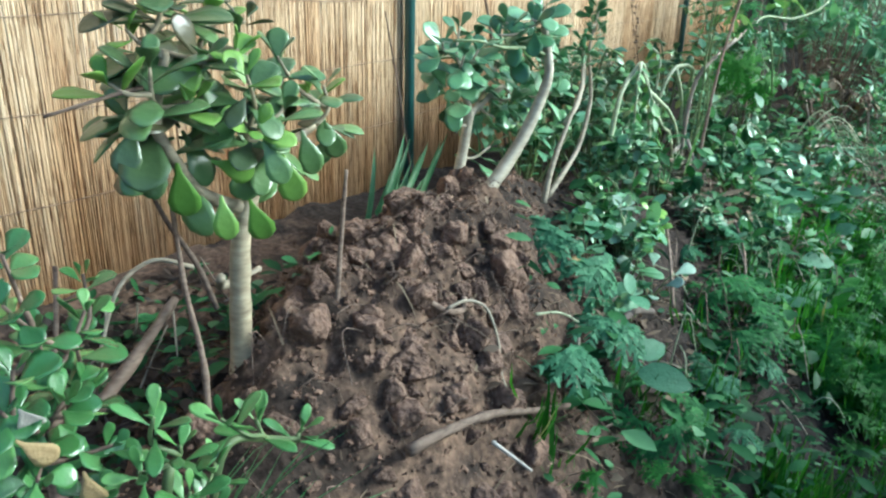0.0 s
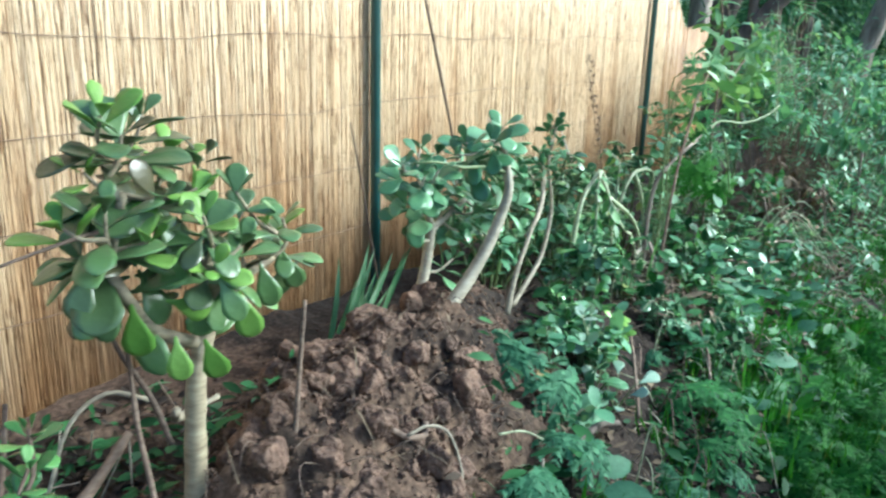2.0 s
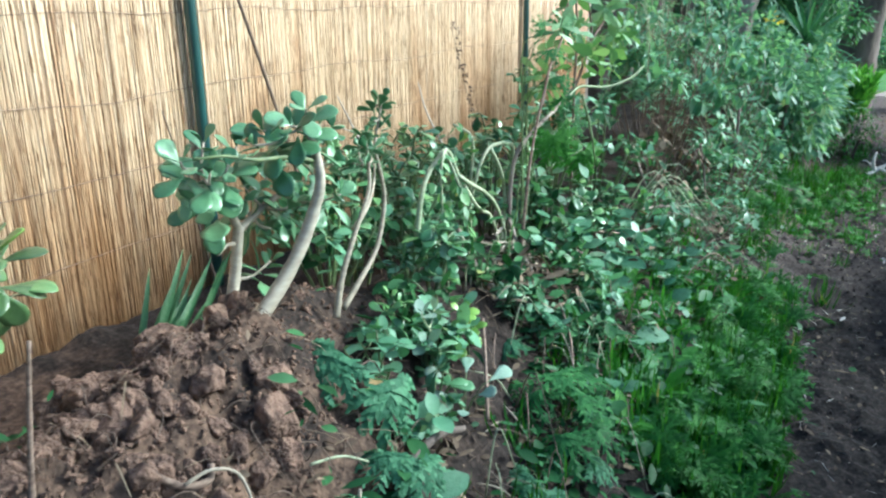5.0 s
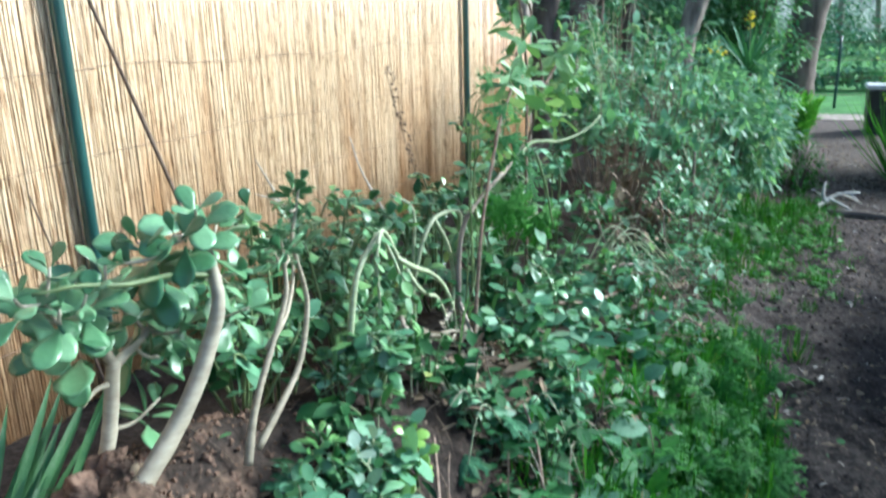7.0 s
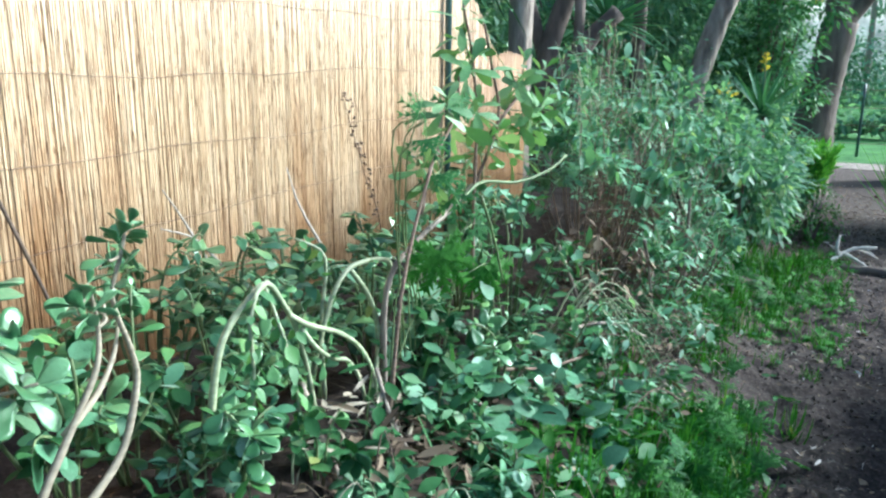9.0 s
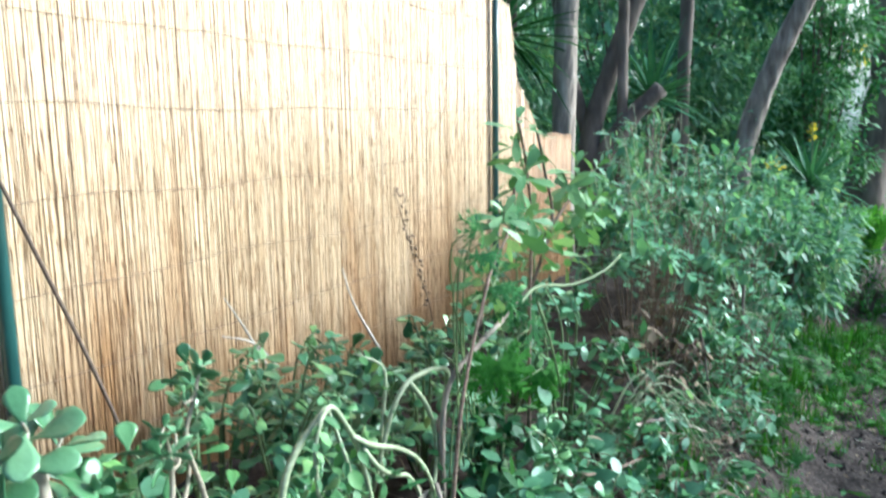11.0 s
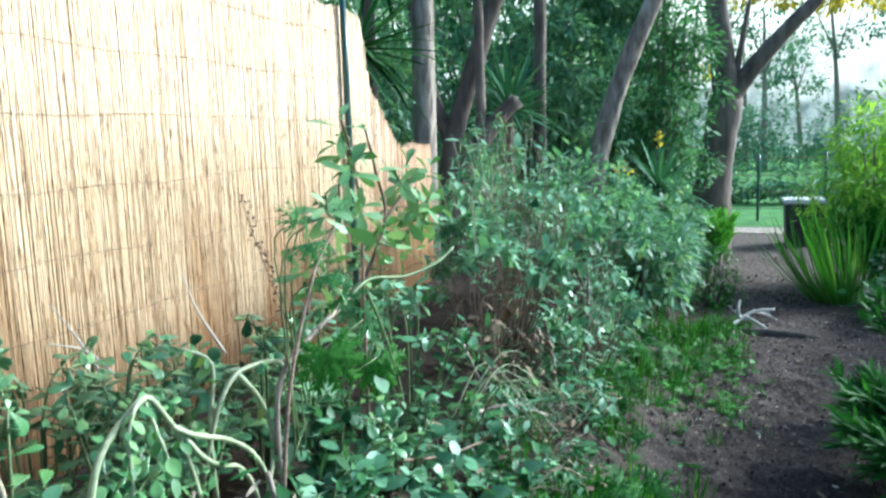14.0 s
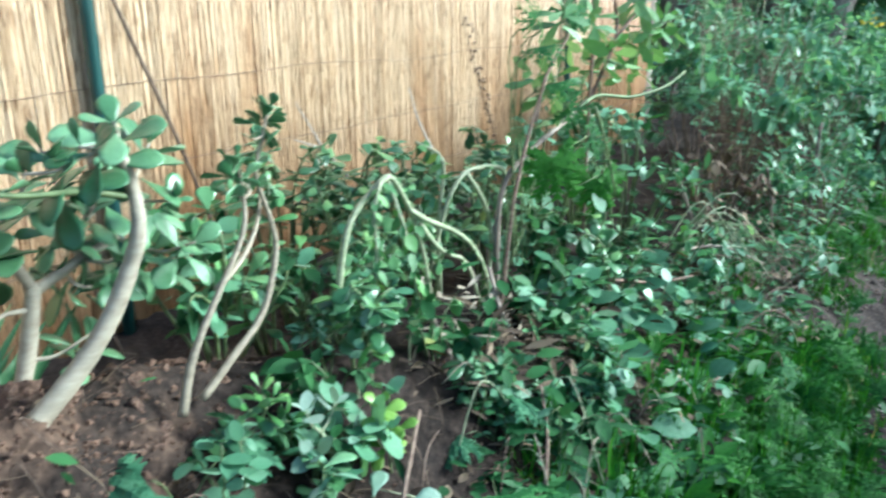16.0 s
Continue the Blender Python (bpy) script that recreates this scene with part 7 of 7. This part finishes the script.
for pts, r in (([(5.62, -2.05, 0.02), (5.74, -2.16, 0.07), (5.82, -2.30, 0.13), (5.86, -2.52, 0.15)], 0.026), ([(5.72, -2.14, 0.07), (5.74, -2.12, 0.16), (5.80, -2.14, 0.24)], 0.021), ([(5.76, -2.20, 0.09), (5.66, -2.32, 0.06), (5.56, -2.46, 0.01)], 0.021), ([(5.82, -2.30, 0.13), (5.96, -2.42, 0.08), (6.06, -2.56, 0.01)], 0.017), ([(5.76, -2.17, 0.09), (5.82, -2.04, 0.15)], 0.013), ([(5.84, -2.4, 0.14), (5.80, -2.5, 0.09)], 0.011)):
    pts = [(5.75 + (x - 5.75) * 0.8, -2.18 + (y + 2.2) * 0.72, z * 0.9 + z0) for x, y, z in pts]
    r *= 0.85
    part("limb", Geo().tube(pts, r, r * 0.5, 7, 5, 0.18, 3), M_DRIFT, sticks)
whole("rotten_log", Geo().tube([(5.5, -2.15, -0.56), (5.45, -2.45, -0.55), (5.38, -2.72, -0.56)], 0.045, 0.03, 9, 4, 0.2, 4), M_DARKTRUNK, (5.45, -2.45, -0.57), "dark rotten log lying beside the bleached branch", "log")


slab = Geo()
slab.v = [Vector(q) for q in ((12.3, -9, -0.59), (13.1, -9, -0.59), (13.1, 3, -0.59), (12.3, 3, -0.59), (12.3, -9, -0.7), (13.1, -9, -0.7), (13.1, 3, -0.7), (12.3, 3, -0.7))]
slab.f = [(0, 1, 2, 3), (4, 7, 6, 5), (0, 4, 5, 1), (1, 5, 6, 2), (2, 6, 7, 3), (3, 7, 4, 0)]
whole("pavement", slab, M_TRUNK, (12.7, -3, -0.6), "pale grey paved strip across the end of the path", "pavement", kind="structure", smooth=False)


def box(x0, x1, y0, y1, z0, z1, taper=0.0, bevel=0.01):
    bm = bmesh.new()
    bmesh.ops.create_cube(bm, size=1.0)
    for v in bm.verts:
        k = 1 - taper * (v.co.z < 0)
        v.co = Vector(((x0 + x1) / 2 + v.co.x * (x1 - x0) * k, (y0 + y1) / 2 + v.co.y * (y1 - y0) * k, (z0 + z1) / 2 + v.co.z * (z1 - z0)))
    bmesh.ops.bevel(bm, geom=list(bm.edges), offset=bevel, segments=2, affect="EDGES")
    g = Geo()
    bm.verts.index_update()
    g.v, g.f = [v.co.copy() for v in bm.verts], [tuple(v.index for v in f.verts) for f in bm.faces]
    bm.free()
    return g


bin_ob = thing("compost_bin", (11.1, -3.1, -0.6), "black plastic compost bin with a pale lid beside the path", "bin")
part("body", box(10.85, 11.35, -3.35, -2.83, -0.62, 0.0, 0.08, 0.02), M_BLACK, bin_ob, smooth=False)
part("lid", box(10.82, 11.38, -3.38, -2.80, 0.0, 0.06, 0.0, 0.02), M_LID, bin_ob, "pale weathered lid", smooth=False)
wire_fence = thing("wire_fence", (14.2, -3.0, -0.6), "thin dark wire fence with posts before the lawn", "fence")
for i in range(9):
    y = -7.0 + i * 1.1
    part("post", Geo().tube([(14.2, y, -0.7), (14.2, y, 0.1), (14.2, y, 0.62)], 0.025, 0.025, 8, 2), M_POST, wire_fence)
for z in (-0.35, -0.05, 0.25, 0.55):
    part("wire", Geo().tube([(14.2, -7.0, z), (14.2, -2.6, z - 0.02), (14.2, 1.8, z)], 0.006, 0.006, 5, 4), M_WIRE, wire_fence)
# far woods beyond the lawn
FAR = [([(0, 0, 0), (0.3, 0.5, 0.06), (0, 1, -0.1), (-0.3, 0.5, 0.06)], [(0, 1, 2), (0, 2, 3)])]
rnd = random.Random(600)
for i in range(22):
    x, y = rnd.uniform(27, 44), -19 + i * 1.5 + rnd.uniform(-0.6, 0.6)
    h = rnd.uniform(5.5, 10.5)
    lean = rnd.uniform(-0.7, 0.7)
    # Haze of distance painted in through pale bark and leaf colours.
    tree("distant tree beyond the lawn, bark and leaves paled for haze", [(x, y, -0.7), (x, y + lean * 0.4, h * 0.4), (x, y + lean, h * 0.8)], 0.15, 0.05,
         [([(x, y + lean * 0.5, h * 0.5), (x, y + lean + 0.8, h * 0.8)], 0.05, 0.02), ([(x, y + lean * 0.5, h * 0.45), (x, y + lean - 0.9, h * 0.75)], 0.05, 0.02)],
         [((x, y + lean, h * 0.85), (1.4, 1.6, h * 0.18), 500), ((x, y + lean + 0.9, h * 0.62), (1.0, 1.1, h * 0.12), 280), ((x, y + lean - 0.9, h * 0.55), (1.0, 1.1, h * 0.12), 280), ((x - 2, y, 0.5), (1.2, 1.6, 2.2), 1500)], 610 + i, M_PALE, 0.19, FAR, M_GREY)


def distance():
    """Hazy evening light and far woods painted on a plain glowing backdrop beyond everything else."""
    m, nt, bsdf = nodes_of("bright haze")
    tc = nt.nodes.new("ShaderNodeTexCoord")
    sep = nt.nodes.new("ShaderNodeSeparateXYZ")
    nt.links.new(tc.outputs["Object"], sep.inputs[0])
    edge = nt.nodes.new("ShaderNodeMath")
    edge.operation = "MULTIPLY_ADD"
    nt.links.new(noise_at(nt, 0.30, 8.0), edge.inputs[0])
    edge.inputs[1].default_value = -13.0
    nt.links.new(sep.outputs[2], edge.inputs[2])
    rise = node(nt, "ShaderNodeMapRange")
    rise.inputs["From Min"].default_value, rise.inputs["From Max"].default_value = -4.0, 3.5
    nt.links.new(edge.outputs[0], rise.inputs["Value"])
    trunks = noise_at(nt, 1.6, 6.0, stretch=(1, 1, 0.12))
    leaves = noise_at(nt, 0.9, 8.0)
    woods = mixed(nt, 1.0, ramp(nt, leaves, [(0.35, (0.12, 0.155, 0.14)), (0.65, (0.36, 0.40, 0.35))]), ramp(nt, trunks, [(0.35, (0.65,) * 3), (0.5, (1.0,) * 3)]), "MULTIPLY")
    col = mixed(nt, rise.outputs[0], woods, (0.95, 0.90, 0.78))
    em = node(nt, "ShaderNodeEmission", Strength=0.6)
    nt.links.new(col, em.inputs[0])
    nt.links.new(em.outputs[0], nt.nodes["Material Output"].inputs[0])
    return m


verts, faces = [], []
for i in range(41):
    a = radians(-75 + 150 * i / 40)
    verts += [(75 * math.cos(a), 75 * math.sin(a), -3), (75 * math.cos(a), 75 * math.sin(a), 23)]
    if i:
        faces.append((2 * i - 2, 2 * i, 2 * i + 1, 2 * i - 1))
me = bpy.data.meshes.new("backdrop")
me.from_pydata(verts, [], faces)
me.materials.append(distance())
tagged(new("backdrop", me), "glowing backdrop painted with pale hazy woods and sky", "backdrop", kind="structure")
